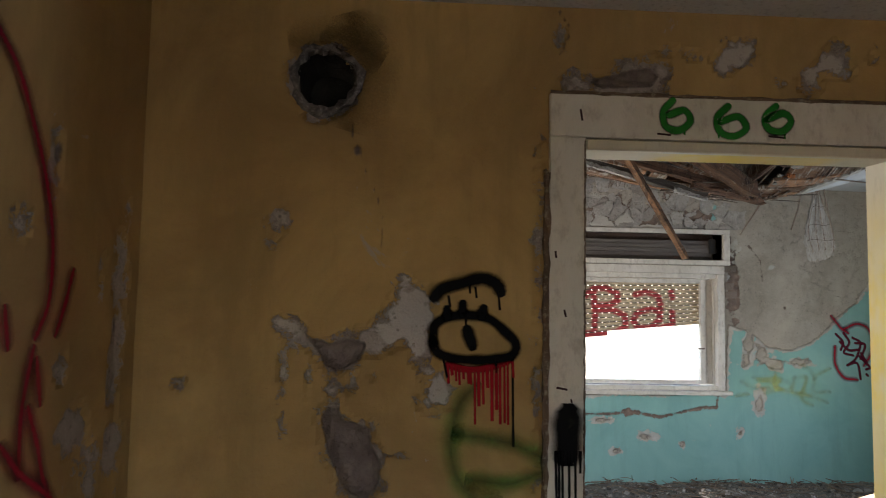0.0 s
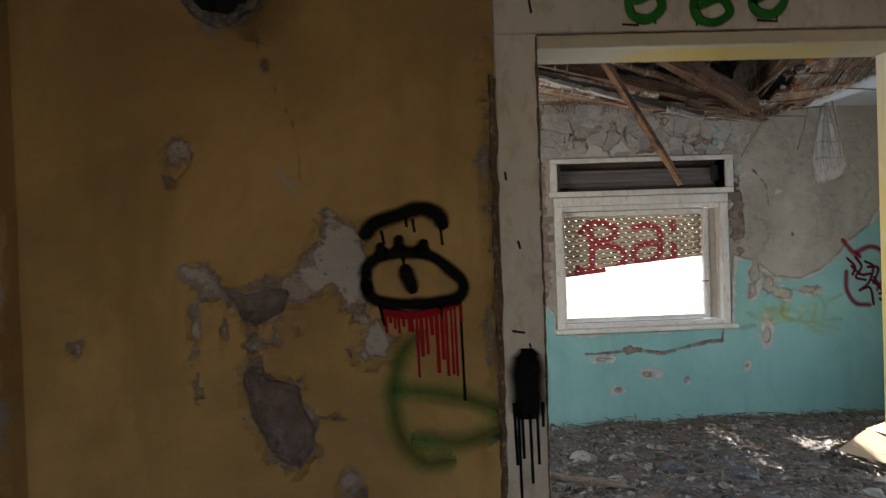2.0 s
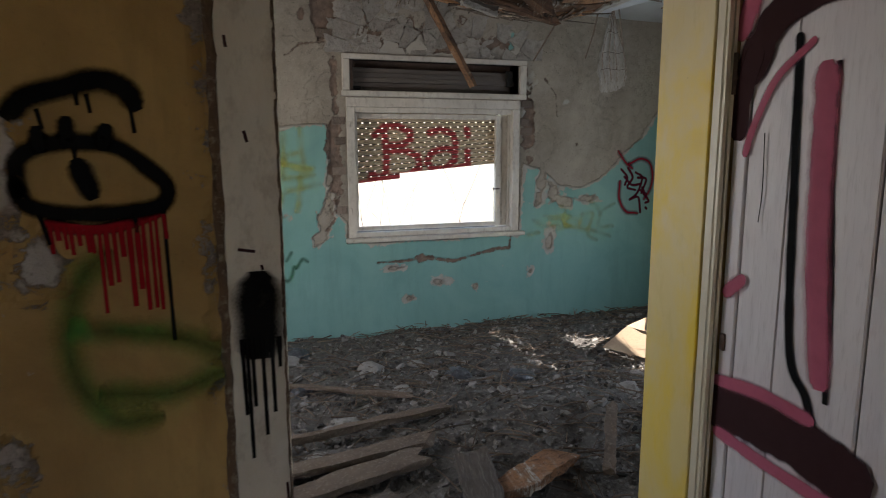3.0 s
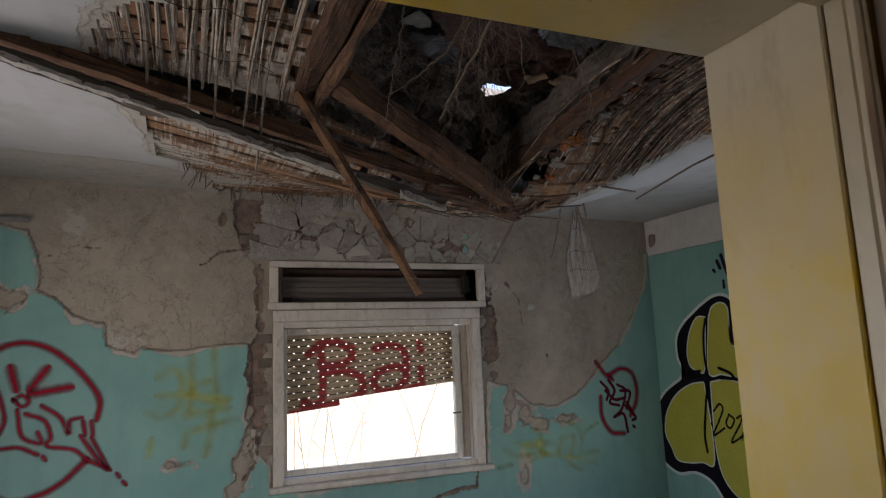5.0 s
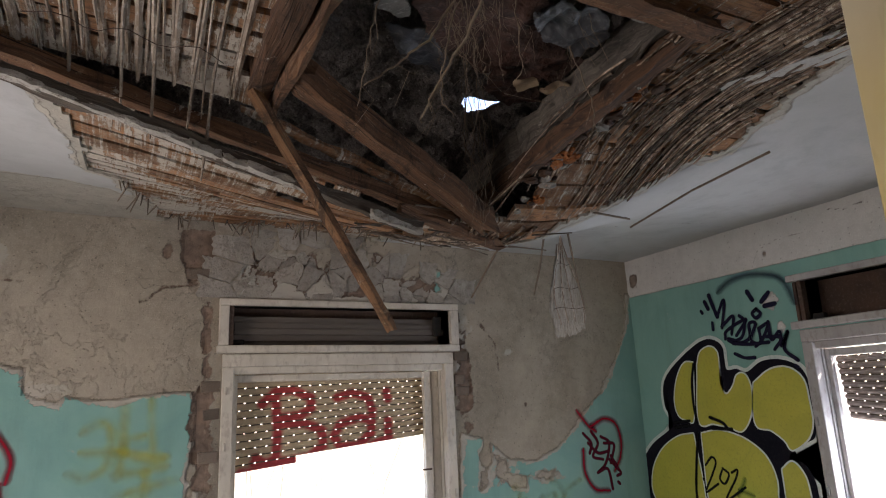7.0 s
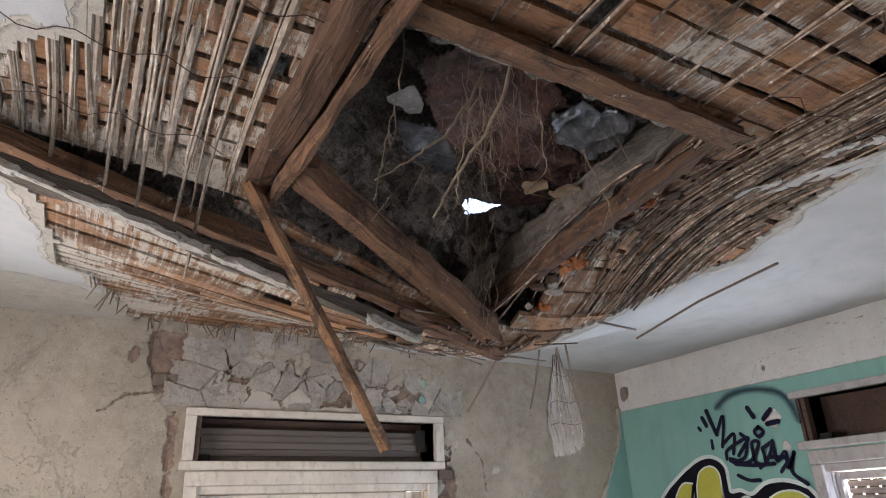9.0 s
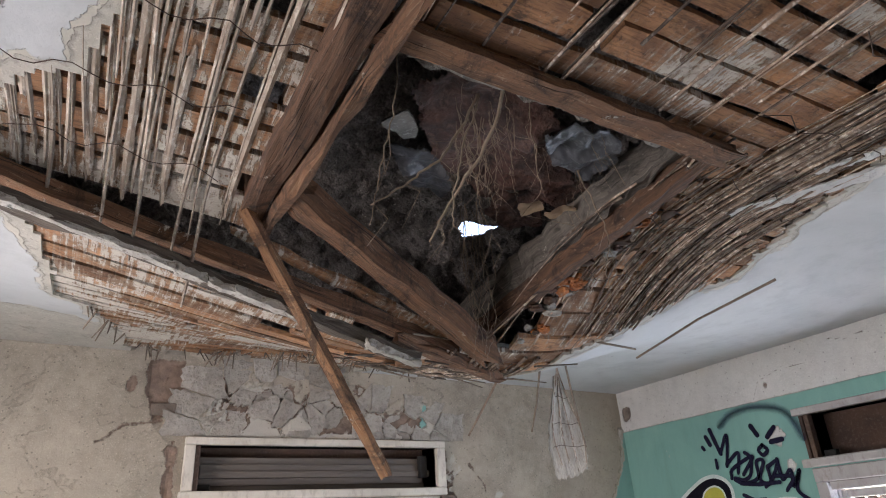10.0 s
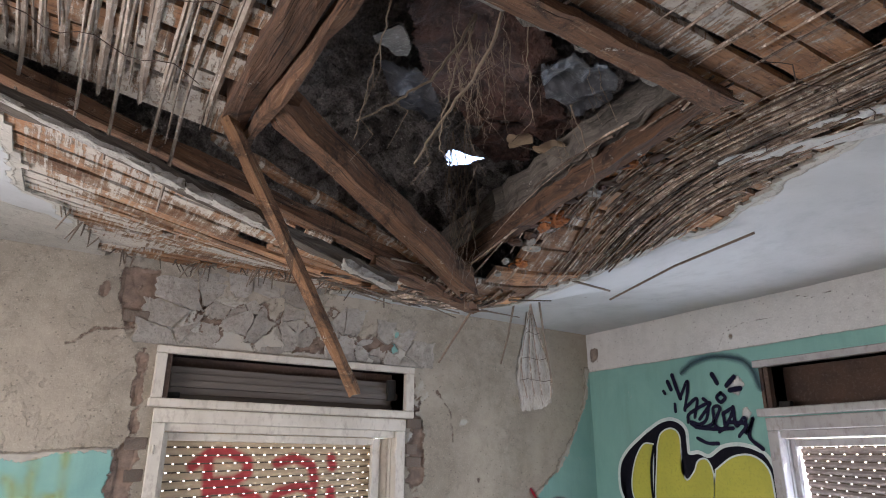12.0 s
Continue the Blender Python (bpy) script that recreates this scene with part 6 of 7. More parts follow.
s.line(0.01, [(-0.168, 1.359), (-0.165, 1.306)])
s.line(0.01, [(-0.155, 1.362), (-0.152, 1.218)])
s.line(0.01, [(-0.143, 1.365), (-0.140, 1.248)])
s.line(0.008, [(-0.133, 1.368), (-0.130, 1.210)])
s.line(0.007, [(-0.121, 1.372), (-0.118, 1.213)])
s.line(0.007, [(-0.112, 1.375), (-0.109, 1.209)])
s.line(0.008, [(-0.099, 1.378), (-0.096, 1.334)])
s.done()

s = Spray("sprayed_sign", "blurred green sprayed loop on yellow plaster", on_yellow, spray_green)
s.line(0.0459, [(-0.207, 1.301), (-0.238, 1.265), (-0.258, 1.194), (-0.26, 1.123), (-0.239, 1.062), (-0.193, 1.01), (-0.148, 1.01)])
s.line(0.0459, [(-0.232, 1.181), (-0.151, 1.17), (-0.078, 1.151), (-0.021, 1.125)])
s.line(0.0459, [(-0.194, 1.062), (-0.104, 1.054), (-0.02, 1.081)])
s.done()

s = Spray("painted_eye", "black dripping eye sprayed on yellow plaster", on_yellow, spray_black)
s.line(0.034, [(-0.308, 1.553), (-0.29, 1.571), (-0.24, 1.586), (-0.185, 1.601), (-0.148, 1.588), (-0.136, 1.572)])
s.line(0.026, [(-0.314, 1.426), (-0.311, 1.471), (-0.275, 1.494), (-0.22, 1.5), (-0.165, 1.492), (-0.118, 1.456), (-0.09, 1.425), (-0.099, 1.395), (-0.145, 1.383), (-0.218, 1.38), (-0.272, 1.386), (-0.305, 1.401), (-0.315, 1.429)])
s.line(0.026, [(-0.237, 1.525), (-0.237, 1.513)])
s.line(0.026, [(-0.181, 1.514), (-0.183, 1.502)])
s.line(0.026, [(-0.279, 1.509), (-0.278, 1.499)])
s.line(0.034, [(-0.221, 1.452), (-0.211, 1.426)])
s.line(0.008, [(-0.14, 1.57), (-0.135, 1.515)])
s.line(0.008, [(-0.203, 1.578), (-0.199, 1.547)])
s.line(0.008, [(-0.219, 1.586), (-0.217, 1.559)])
s.line(0.008, [(-0.099, 1.393), (-0.094, 1.151)])
s.line(0.008, [(-0.286, 1.381), (-0.275, 1.332)])
s.line(0.008, [(-0.227, 1.495), (-0.227, 1.472)])
s.line(0.008, [(-0.276, 1.553), (-0.27, 1.521)])
s.line(0.008, [(-0.145, 1.383), (-0.142, 1.347)])
s.line(0.008, [(-0.209, 1.418), (-0.207, 1.405)])
s.done()

s = Spray("sprayed_number", "green sprayed number 666 on the white door frame", on_casing, spray_green6)
s.line(0.01955, [(0.343, 2.109), (0.319, 2.079), (0.324, 2.038), (0.361, 2.026), (0.395, 2.053), (0.379, 2.084), (0.337, 2.07)])
s.line(0.01955, [(0.502, 2.098), (0.472, 2.065), (0.482, 2.025), (0.522, 2.015), (0.556, 2.039), (0.534, 2.071), (0.485, 2.056)])
s.line(0.01955, [(0.641, 2.103), (0.611, 2.07), (0.622, 2.038), (0.661, 2.033), (0.687, 2.063), (0.665, 2.085), (0.619, 2.067)])
s.line(0.00575, [(0.34, 2.029), (0.34, 2.016)])
s.line(0.00575, [(0.378, 2.033), (0.378, 2.014)])
s.line(0.00575, [(0.477, 2.027), (0.476, 2.007)])
s.line(0.00575, [(0.517, 2.018), (0.517, 2.006)])
s.line(0.00575, [(0.667, 2.036), (0.667, 2.011)])
s.done()

s = Spray("sprayed_blot", "black dripping spray blot on the door frame", on_casing, spray_black)
s.line(0.075, [(0.052, 1.22), (0.052, 1.151)])
s.line(0.009, [(0.019, 1.143), (0.023, 0.996)])
s.line(0.009, [(0.037, 1.143), (0.039, 1.011)])
s.line(0.009, [(0.055, 1.143), (0.058, 0.952)])
s.line(0.009, [(0.072, 1.143), (0.074, 0.996)])
s.line(0.009, [(0.028, 1.143), (0.031, 0.909)])
s.line(0.009, [(0.086, 1.143), (0.086, 1.084)])
s.done()

s = Spray("sprayed_mark", "dark red sprayed strokes on yellow plaster", on_side, spray_crimson)
s.line(0.035, [(-0.646, 2.002), (-0.577, 1.948), (-0.518, 1.86), (-0.47, 1.772), (-0.436, 1.675), (-0.426, 1.586), (-0.434, 1.518), (-0.461, 1.47)])
s.line(0.035, [(-0.35, 1.576), (-0.366, 1.529), (-0.392, 1.472)])
s.line(0.035, [(-0.569, 1.501), (-0.559, 1.46)])
s.line(0.035, [(-0.48, 1.423), (-0.495, 1.361), (-0.503, 1.311), (-0.5, 1.218)])
s.line(0.035, [(-0.459, 1.399), (-0.445, 1.343)])
s.line(0.035, [(-0.475, 1.311), (-0.442, 1.246), (-0.415, 1.174), (-0.371, 1.106)])
s.line(0.035, [(-0.55, 1.261), (-0.495, 1.207), (-0.416, 1.153)])
s.done()

s = Spray("sprayed_tag", "dark red circled tag on the turquoise wall", on_far, spray_crimson)
s.line(0.0378, [(-0.623, 1.185), (-0.641, 1.377), (-0.604, 1.552), (-0.526, 1.656), (-0.412, 1.685), (-0.293, 1.647), (-0.183, 1.558), (-0.087, 1.442), (-0.045, 1.354), (-0.055, 1.27)])
s.line(0.0378, [(-0.102, 1.049), (-0.202, 0.953), (-0.315, 0.893), (-0.455, 0.878), (-0.57, 0.977)])
s.line(0.05, [(-0.47, 1.546), (-0.444, 1.454)])
s.line(0.05, [(-0.31, 1.538), (-0.371, 1.45)])
s.line(0.05, [(-0.201, 1.44), (-0.362, 1.416)])
s.line(0.027, [(-0.447, 1.388), (-0.413, 1.411), (-0.379, 1.376), (-0.41, 1.352), (-0.447, 1.388)])
s.line(0.027, [(-0.52, 1.434), (-0.485, 1.302), (-0.502, 1.223)])
s.line(0.027, [(-0.43, 1.33), (-0.402, 1.198), (-0.313, 1.158), (-0.33, 1.208)])
s.line(0.027, [(-0.386, 1.311), (-0.304, 1.272), (-0.271, 1.187), (-0.284, 1.139), (-0.164, 1.112), (-0.086, 1.047), (0.015, 0.992)])
s.line(0.027, [(-0.315, 1.347), (-0.231, 1.283), (-0.19, 1.197), (-0.183, 1.263), (-0.134, 1.276)])
s.line(0.027, [(-0.497, 1.142), (-0.413, 1.143), (-0.332, 1.103)])
s.line(0.027, [(-0.129, 1.175), (-0.057, 1.069), (0.007, 0.996), (-0.076, 1.162)])
s.line(0.027, [(-0.122, 1.25), (-0.11, 1.19)])
s.line(0.027, [(-0.082, 1.247), (-0.074, 1.187)])
s.line(0.027, [(-0.298, 1.082), (-0.292, 1.075)])
s.line(0.027, [(0.055, 0.962), (0.061, 0.954)])
s.line(0.027, [(0.087, 0.916), (0.094, 0.909)])
s.line(0.027, [(-0.593, 1.374), (-0.546, 1.274), (-0.568, 1.181), (-0.515, 1.208)])
s.done()

s = Spray("sprayed_scrawl", "faint lime yellow scrawl on the turquoise wall", on_far, spray_lime)
s.line(0.05, [(0.25, 1.471), (0.308, 1.514), (0.359, 1.479), (0.371, 1.374), (0.346, 1.285), (0.265, 1.252), (0.2, 1.269)])
s.line(0.05, [(0.425, 1.57), (0.422, 1.45), (0.421, 1.358), (0.403, 1.249)])
s.line(0.05, [(0.541, 1.594), (0.55, 1.458), (0.566, 1.35)])
s.line(0.05, [(0.257, 1.367), (0.427, 1.364), (0.593, 1.328)])
s.line(0.05, [(0.498, 1.433), (0.431, 1.41)])
s.line(0.05, [(0.621, 1.28), (0.507, 1.261), (0.397, 1.255)])
s.line(0.05, [(0.663, 1.204), (0.537, 1.18), (0.415, 1.151), (0.394, 1.09)])
s.line(0.05, [(0.533, 1.246), (0.528, 1.116), (0.507, 1.032)])
s.line(0.05, [(0.216, 1.118), (0.209, 1.057)])
s.line(0.05, [(0.427, 1.358), (0.555, 1.31), (0.619, 1.326)])
s.done()
s = Spray("sprayed_scrawl", "lime yellow scrawl beside the bare plaster", on_far, spray_lime)
s.line(0.042, [(2.523, 0.91), (2.627, 0.907), (2.747, 0.903)])
s.line(0.042, [(2.726, 1.026), (2.67, 0.992), (2.706, 0.964), (2.691, 0.863), (2.726, 0.822)])
s.line(0.042, [(2.761, 0.883), (2.822, 0.877), (2.825, 0.813), (2.712, 0.836)])
s.line(0.042, [(2.871, 0.912), (2.849, 0.824)])
s.line(0.042, [(2.871, 0.912), (2.973, 0.916), (2.94, 0.802)])
s.line(0.042, [(2.957, 1.009), (3.003, 0.985), (3.044, 0.91), (3.036, 0.806), (3.164, 0.801)])
s.line(0.036, [(3.173, 0.992), (3.079, 0.946), (3.044, 0.91)])
s.line(0.042, [(2.626, 0.787), (2.71, 0.811), (2.862, 0.79), (3.016, 0.763), (3.14, 0.718)])
s.line(0.042, [(2.922, 0.765), (2.949, 0.718), (3.01, 0.692)])
s.line(0.042, [(2.384, 0.762), (2.457, 0.773)])
s.line(0.042, [(2.42, 0.875), (2.518, 0.829), (2.637, 0.83)])
s.line(0.042, [(2.566, 0.887), (2.715, 0.874)])
s.done()

s = Spray("sprayed_tag", "dark green tag on the turquoise wall", on_far, spray_green)
s.line(0.03, [(0.101, 0.647), (0.14, 0.692), (0.215, 0.717), (0.307, 0.673)])
s.line(0.03, [(0.225, 0.70), (0.23, 0.62), (0.25, 0.56), (0.235, 0.47), (0.214, 0.403)])
s.line(0.03, [(0.16, 0.60), (0.208, 0.64), (0.28, 0.63), (0.307, 0.59), (0.27, 0.54), (0.22, 0.535)])
s.line(0.028, [(0.281, 0.427), (0.22, 0.38), (0.124, 0.344)])
s.line(0.028, [(0.214, 0.41), (0.25, 0.36), (0.275, 0.328)])
s.line(0.03, [(0.37, 0.60), (0.385, 0.54), (0.416, 0.50), (0.45, 0.54), (0.465, 0.60)])
s.line(0.03, [(0.42, 0.66), (0.449, 0.708)])
s.line(0.03, [(0.49, 0.60), (0.53, 0.66), (0.562, 0.645)])
s.done()

s = Spray("sprayed_tag", "small dark red tag beside the bare plaster", on_far, spray_crimson)
s.line(0.04, [(3.212, 1.427), (3.285, 1.338), (3.337, 1.303)])
s.line(0.04, [(3.326, 1.336), (3.427, 1.375), (3.522, 1.338), (3.558, 1.227), (3.541, 1.119), (3.489, 1.037)])
s.line(0.04, [(3.229, 1.17), (3.23, 1.034), (3.3, 0.925), (3.406, 0.906)])
s.done()
s = Spray("sprayed_tag", "dense dark red script inside a sprayed ring", on_far, spray_wine)
s.line(0.019, [(3.24, 1.286), (3.301, 1.219), (3.282, 1.157)])
s.line(0.019, [(3.308, 1.294), (3.356, 1.216), (3.307, 1.134), (3.386, 1.108)])
s.line(0.019, [(3.387, 1.257), (3.452, 1.211), (3.411, 1.085), (3.337, 1.027)])
s.line(0.019, [(3.41, 1.213), (3.493, 1.198), (3.452, 1.082)])
s.line(0.019, [(3.337, 1.027), (3.421, 1.042), (3.448, 0.913)])
s.line(0.019, [(3.441, 1.104), (3.529, 1.013), (3.499, 0.994)])
s.line(0.019, [(3.457, 1.125), (3.5, 1.057)])
s.line(0.019, [(3.274, 1.221), (3.349, 1.153), (3.433, 1.158)])
s.line(0.019, [(3.5, 0.951), (3.51, 0.942)])
s.done()

s = Spray("sprayed_arc", "soft navy arc sprayed on the turquoise wall", on_right, spray_navy_soft)
s.line(0.042, [(2.762, 2.147), (2.673, 2.194), (2.553, 2.208), (2.443, 2.194), (2.341, 2.158), (2.29, 2.093), (2.263, 2.007)])
s.done()
s = Spray("sprayed_tag", "spiky navy script tag on the turquoise wall", on_right, spray_navy)
s.line(0.024, [(2.557, 2.106), (2.53, 2.054)])
s.line(0.024, [(2.417, 2.076), (2.467, 2.035)])
s.line(0.024, [(2.385, 2.009), (2.45, 2.005)])
s.line(0.024, [(2.846, 2.129), (2.82, 2.043), (2.802, 1.989)])
s.line(0.024, [(2.886, 2.093), (2.866, 2.048)])
s.line(0.018, [(2.925, 2.039), (2.916, 2.026)])
s.line(0.018, [(2.846, 1.953), (2.847, 1.912)])
s.line(0.018, [(2.513, 1.994), (2.486, 1.966), (2.52, 1.943), (2.543, 1.972), (2.513, 1.994)])
s.line(0.018, [(2.802, 1.989), (2.739, 2.083), (2.741, 2.032), (2.776, 1.915)])
s.line(0.018, [(2.774, 1.925), (2.681, 1.975), (2.709, 1.869)])
s.line(0.018, [(2.761, 1.844), (2.742, 1.892), (2.592, 1.945), (2.675, 1.856)])
s.line(0.018, [(2.635, 1.97), (2.605, 1.937), (2.629, 1.852), (2.68, 1.827), (2.737, 1.842)])
s.line(0.018, [(2.739, 1.832), (2.682, 1.808), (2.587, 1.829), (2.574, 1.914), (2.53, 1.91), (2.577, 1.819), (2.514, 1.795), (2.512, 1.879)])
s.line(0.018, [(2.512, 1.879), (2.444, 1.901), (2.5, 1.812), (2.549, 1.779)])
s.line(0.018, [(2.443, 1.91), (2.437, 1.807), (2.379, 1.848), (2.381, 1.766), (2.328, 1.843), (2.364, 1.747), (2.294, 1.68)])
s.line(0.018, [(2.476, 1.829), (2.374, 1.811), (2.425, 1.751)])
s.line(0.018, [(2.706, 1.81), (2.592, 1.795), (2.46, 1.794)])
s.line(0.018, [(2.703, 1.747), (2.638, 1.718), (2.568, 1.714)])
s.line(0.018, [(2.311, 1.651), (2.3, 1.643)])
s.done()

s = Spray("sprayed_band", "pink sprayed bands on the white door", on_leaf, spray_pink)
s.line(0.05, [(-0.26, 1.875), (-0.14, 1.86), (-0.075, 1.82), (-0.04, 1.75)])
s.line(0.018, [(-0.22, 1.69), (-0.14, 1.63), (-0.09, 1.54), (-0.07, 1.48)])
s.line(0.05, [(-0.26, 1.62), (-0.27, 1.30), (-0.30, 1.05)])
s.line(0.03, [(-0.034, 0.945), (-0.163, 0.958), (-0.282, 0.95)])
s.line(0.03, [(-0.048, 1.165), (-0.081, 1.192)])
s.line(0.03, [(-0.05, 0.82), (-0.194, 0.807), (-0.377, 0.80)])
s.done()

s = Spray("sprayed_band", "broad maroon bands sprayed on the white door", on_leaf, spray_maroon)
s.line(0.062, [(-0.30, 1.80), (-0.19, 1.785), (-0.11, 1.735), (-0.07, 1.66)])
s.line(0.04, [(-0.075, 1.68), (-0.05, 1.60), (-0.045, 1.53)])
s.line(0.09, [(-0.041, 0.883), (-0.17, 0.893), (-0.288, 0.885), (-0.373, 0.872)])
s.done()

s = Spray("sprayed_line", "black lines sprayed on the white door", on_leaf, spray_black)
s.line(0.020, [(-0.19, 1.70), (-0.202, 1.45), (-0.226, 1.084), (-0.278, 0.987), (-0.316, 0.877)])
s.line(0.012, [(-0.283, 1.649), (-0.289, 1.431), (-0.309, 1.206), (-0.32, 0.995)])
s.line(0.004, [(-0.12, 1.52), (-0.125, 1.40), (-0.12, 1.33)])
s.done()

# lettered piece: white halo, black body, lime shapes, black creases
BODY = [(3.092, 1.791), (2.968, 1.847), (2.868, 1.852), (2.794, 1.795), (2.79, 1.664), (2.712, 1.657), (2.639, 1.636), (2.536, 1.688), (2.416, 1.694), (2.308, 1.656), (2.26, 1.592), (2.243, 1.479), (2.259, 1.288), (2.319, 1.238), (2.419, 1.181), (2.442, 1.15), (2.355, 1.125), (2.307, 1.036), (2.301, 0.914)]
BODY += [(2.26, 0.7), (2.45, 0.58), (2.62, 0.56), (2.78, 0.47), (2.98, 0.46), (3.12, 0.6), (3.28, 0.645), (3.45, 0.615), (3.6, 0.68), (3.68, 0.8)]
BODY += [(3.69, 0.848), (3.666, 0.954), (3.608, 1.083), (3.497, 1.193), (3.31, 1.298), (3.29, 1.343), (3.346, 1.443), (3.338, 1.586), (3.256, 1.685)]
piece = tagged(new("graffiti_piece"), "bold lime yellow lettered piece, black outline, white halo", "graffiti")
filled("halo", "white sprayed halo", on_right, fill_white, BODY, 0.022, 0.0, piece)
filled("outline", "bold black outline", on_right, fill_black, BODY, 0.0, 0.0006, piece)
LOBE = [(3.05, 1.719), (3.129, 1.716), (3.204, 1.623), (3.248, 1.483), (3.229, 1.383), (3.154, 1.352), (3.1, 1.366)]
filled("rim", "thin white rim", on_right, fill_white, LOBE, 0.010, 0.0011, piece)
filled("lobe", "lime yellow lobe", on_right, fill_lime, LOBE, 0.0, 0.0016, piece)
LOBE = [(3.013, 1.704), (2.977, 1.779), (2.899, 1.807), (2.844, 1.77), (2.843, 1.667), (2.851, 1.564), (2.813, 1.508), (2.753, 1.557), (2.718, 1.616), (2.662, 1.623), (2.63, 1.551), (2.642, 1.428), (2.683, 1.34), (2.744, 1.29), (2.83, 1.314), (2.944, 1.332), (3.059, 1.348)]
filled("rim", "thin white rim", on_right, fill_white, LOBE, 0.010, 0.0011, piece)
filled("lobe", "lime yellow lobe", on_right, fill_lime, LOBE, 0.0, 0.0016, piece)
LOBE = [(2.604, 1.568), (2.483, 1.637), (2.366, 1.642), (2.284, 1.576), (2.269, 1.447), (2.272, 1.335), (2.317, 1.254), (2.416, 1.197), (2.456, 1.247), (2.535, 1.301), (2.623, 1.32), (2.634, 1.428)]
filled("rim", "thin white rim", on_right, fill_white, LOBE, 0.010, 0.0011, piece)
filled("lobe", "lime yellow lobe", on_right, fill_lime, LOBE, 0.0, 0.0016, piece)
LOBE = [(3.122, 1.266), (3.263, 1.241), (3.414, 1.157), (3.519, 1.028), (3.551, 0.884), (3.495, 0.78), (3.45, 0.705), (3.33, 0.7), (3.2, 0.72), (3.1, 0.72), (3.09, 0.95)]
filled("rim", "thin white rim", on_right, fill_white, LOBE, 0.010, 0.0011, piece)
filled("lobe", "lime yellow lobe", on_right, fill_lime, LOBE, 0.0, 0.0016, piece)
LOBE = [(3.051, 1.269), (2.903, 1.288), (2.729, 1.247), (2.597, 1.155), (2.547, 1.027), (2.562, 0.894), (2.56, 0.72), (2.68, 0.6), (2.82, 0.53), (2.94, 0.56), (3.03, 0.68), (3.06, 0.9)]
filled("rim", "thin white rim", on_right, fill_white, LOBE, 0.010, 0.0011, piece)
filled("lobe", "lime yellow lobe", on_right, fill_lime, LOBE, 0.0, 0.0016, piece)
LOBE = [(2.499, 1.088), (2.427, 1.132), (2.365, 1.061), (2.349, 0.938), (2.33, 0.74), (2.44, 0.66), (2.52, 0.72), (2.5, 0.9)]
filled("rim", "thin white rim", on_right, fill_white, LOBE, 0.010, 0.0011, piece)
filled("lobe", "lime yellow lobe", on_right, fill_lime, LOBE, 0.0, 0.0016, piece)
over_piece = Plane("x", X_RIGHT, -1, 0.0107)
s = Spray("sprayed_crease", "black creases drawn on the lime graffiti", over_piece, spray_black)
s.line(0.02, [(3.044, 1.705), (3.075, 1.599), (3.086, 1.444), (3.072, 1.333)])
s.line(0.02, [(3.081, 1.268), (3.12, 1.099), (3.153, 0.909), (3.144, 0.795)])
s.line(0.02, [(3.277, 1.333), (3.142, 1.346)])
s.line(0.02, [(3.268, 1.303), (3.141, 1.317)])
s.line(0.02, [(2.963, 1.369), (2.872, 1.338), (2.842, 1.308)])
s.line(0.02, [(2.953, 1.302), (2.809, 1.3)])
s.done()
s = Spray("sprayed_blot", "green sprayed blot over the number", over_piece, spray_green)
s.line(0.03, [(2.765, 1.008), (2.788, 0.967), (2.821, 0.92)])
s.line(0.03, [(2.806, 0.948), (2.724, 0.927)])
s.done()
s = Spray("sprayed_number", "black number 202 drawn on the lime graffiti", over_piece, spray_black)
s.line(0.014, [(3.049, 1.077), (2.993, 1.127), (2.966, 1.096), (3.009, 1.016), (3.072, 0.914), (2.968, 0.969)])
s.line(0.014, [(2.917, 1.064), (2.949, 1.003), (2.916, 0.975), (2.876, 1.032), (2.917, 1.064)])
s.line(0.014, [(2.852, 1.045), (2.809, 1.063), (2.828, 1.012), (2.916, 0.883), (2.767, 0.966)])
s.line(0.014, [(3.081, 0.991), (3.077, 0.982)])
s.done()

s = Spray("soot_stain", "soft black soot stain beside the flue hole", on_yellow, spray_soot)
s.line(0.15, [(-0.535, 2.24), (-0.515, 2.17), (-0.535, 2.09)])
s.line(0.11, [(-0.66, 2.25), (-0.59, 2.26), (-0.53, 2.23)])
s.done()

s = Spray("paint_chip", "dark chips and scratches on the white door frame", on_casing, spray_maroon)
for a, b in (((0.083, 2.078), (0.088, 2.045)), ((0.30, 2.015), (0.34, 2.012)), ((0.62, 2.018), (0.67, 2.014)), ((0.04, 1.52), (0.045, 1.50)), ((0.02, 1.31), (0.05, 1.305)), ((0.09, 0.85), (0.092, 0.80)), ((0.015, 1.68), (0.017, 1.66)), ((0.06, 1.28), (0.062, 1.27))):
    s.line(0.0055, [a, b])
s.done()


# ---- rubble floor ----
us, vs = np.linspace(X_LEFT, X_RIGHT, 190), np.linspace(0.0, Y_FAR, 150)
X, Y = np.meshgrid(us, vs, indexing="ij")


def floor_z(x, y):
    x, y = np.asarray(x, float), np.asarray(y, float)
    return 0.045 + 0.05 * vnoise(x, y, 1.1, 81) + 0.02 * vnoise(x, y, 5, 82) + 0.11 * np.exp(-((x - 1.5) / 0.8) ** 2 - ((y - 1.7) / 0.6) ** 2) - 0.05 * np.exp(-((y - 0.0) / 0.3) ** 2)


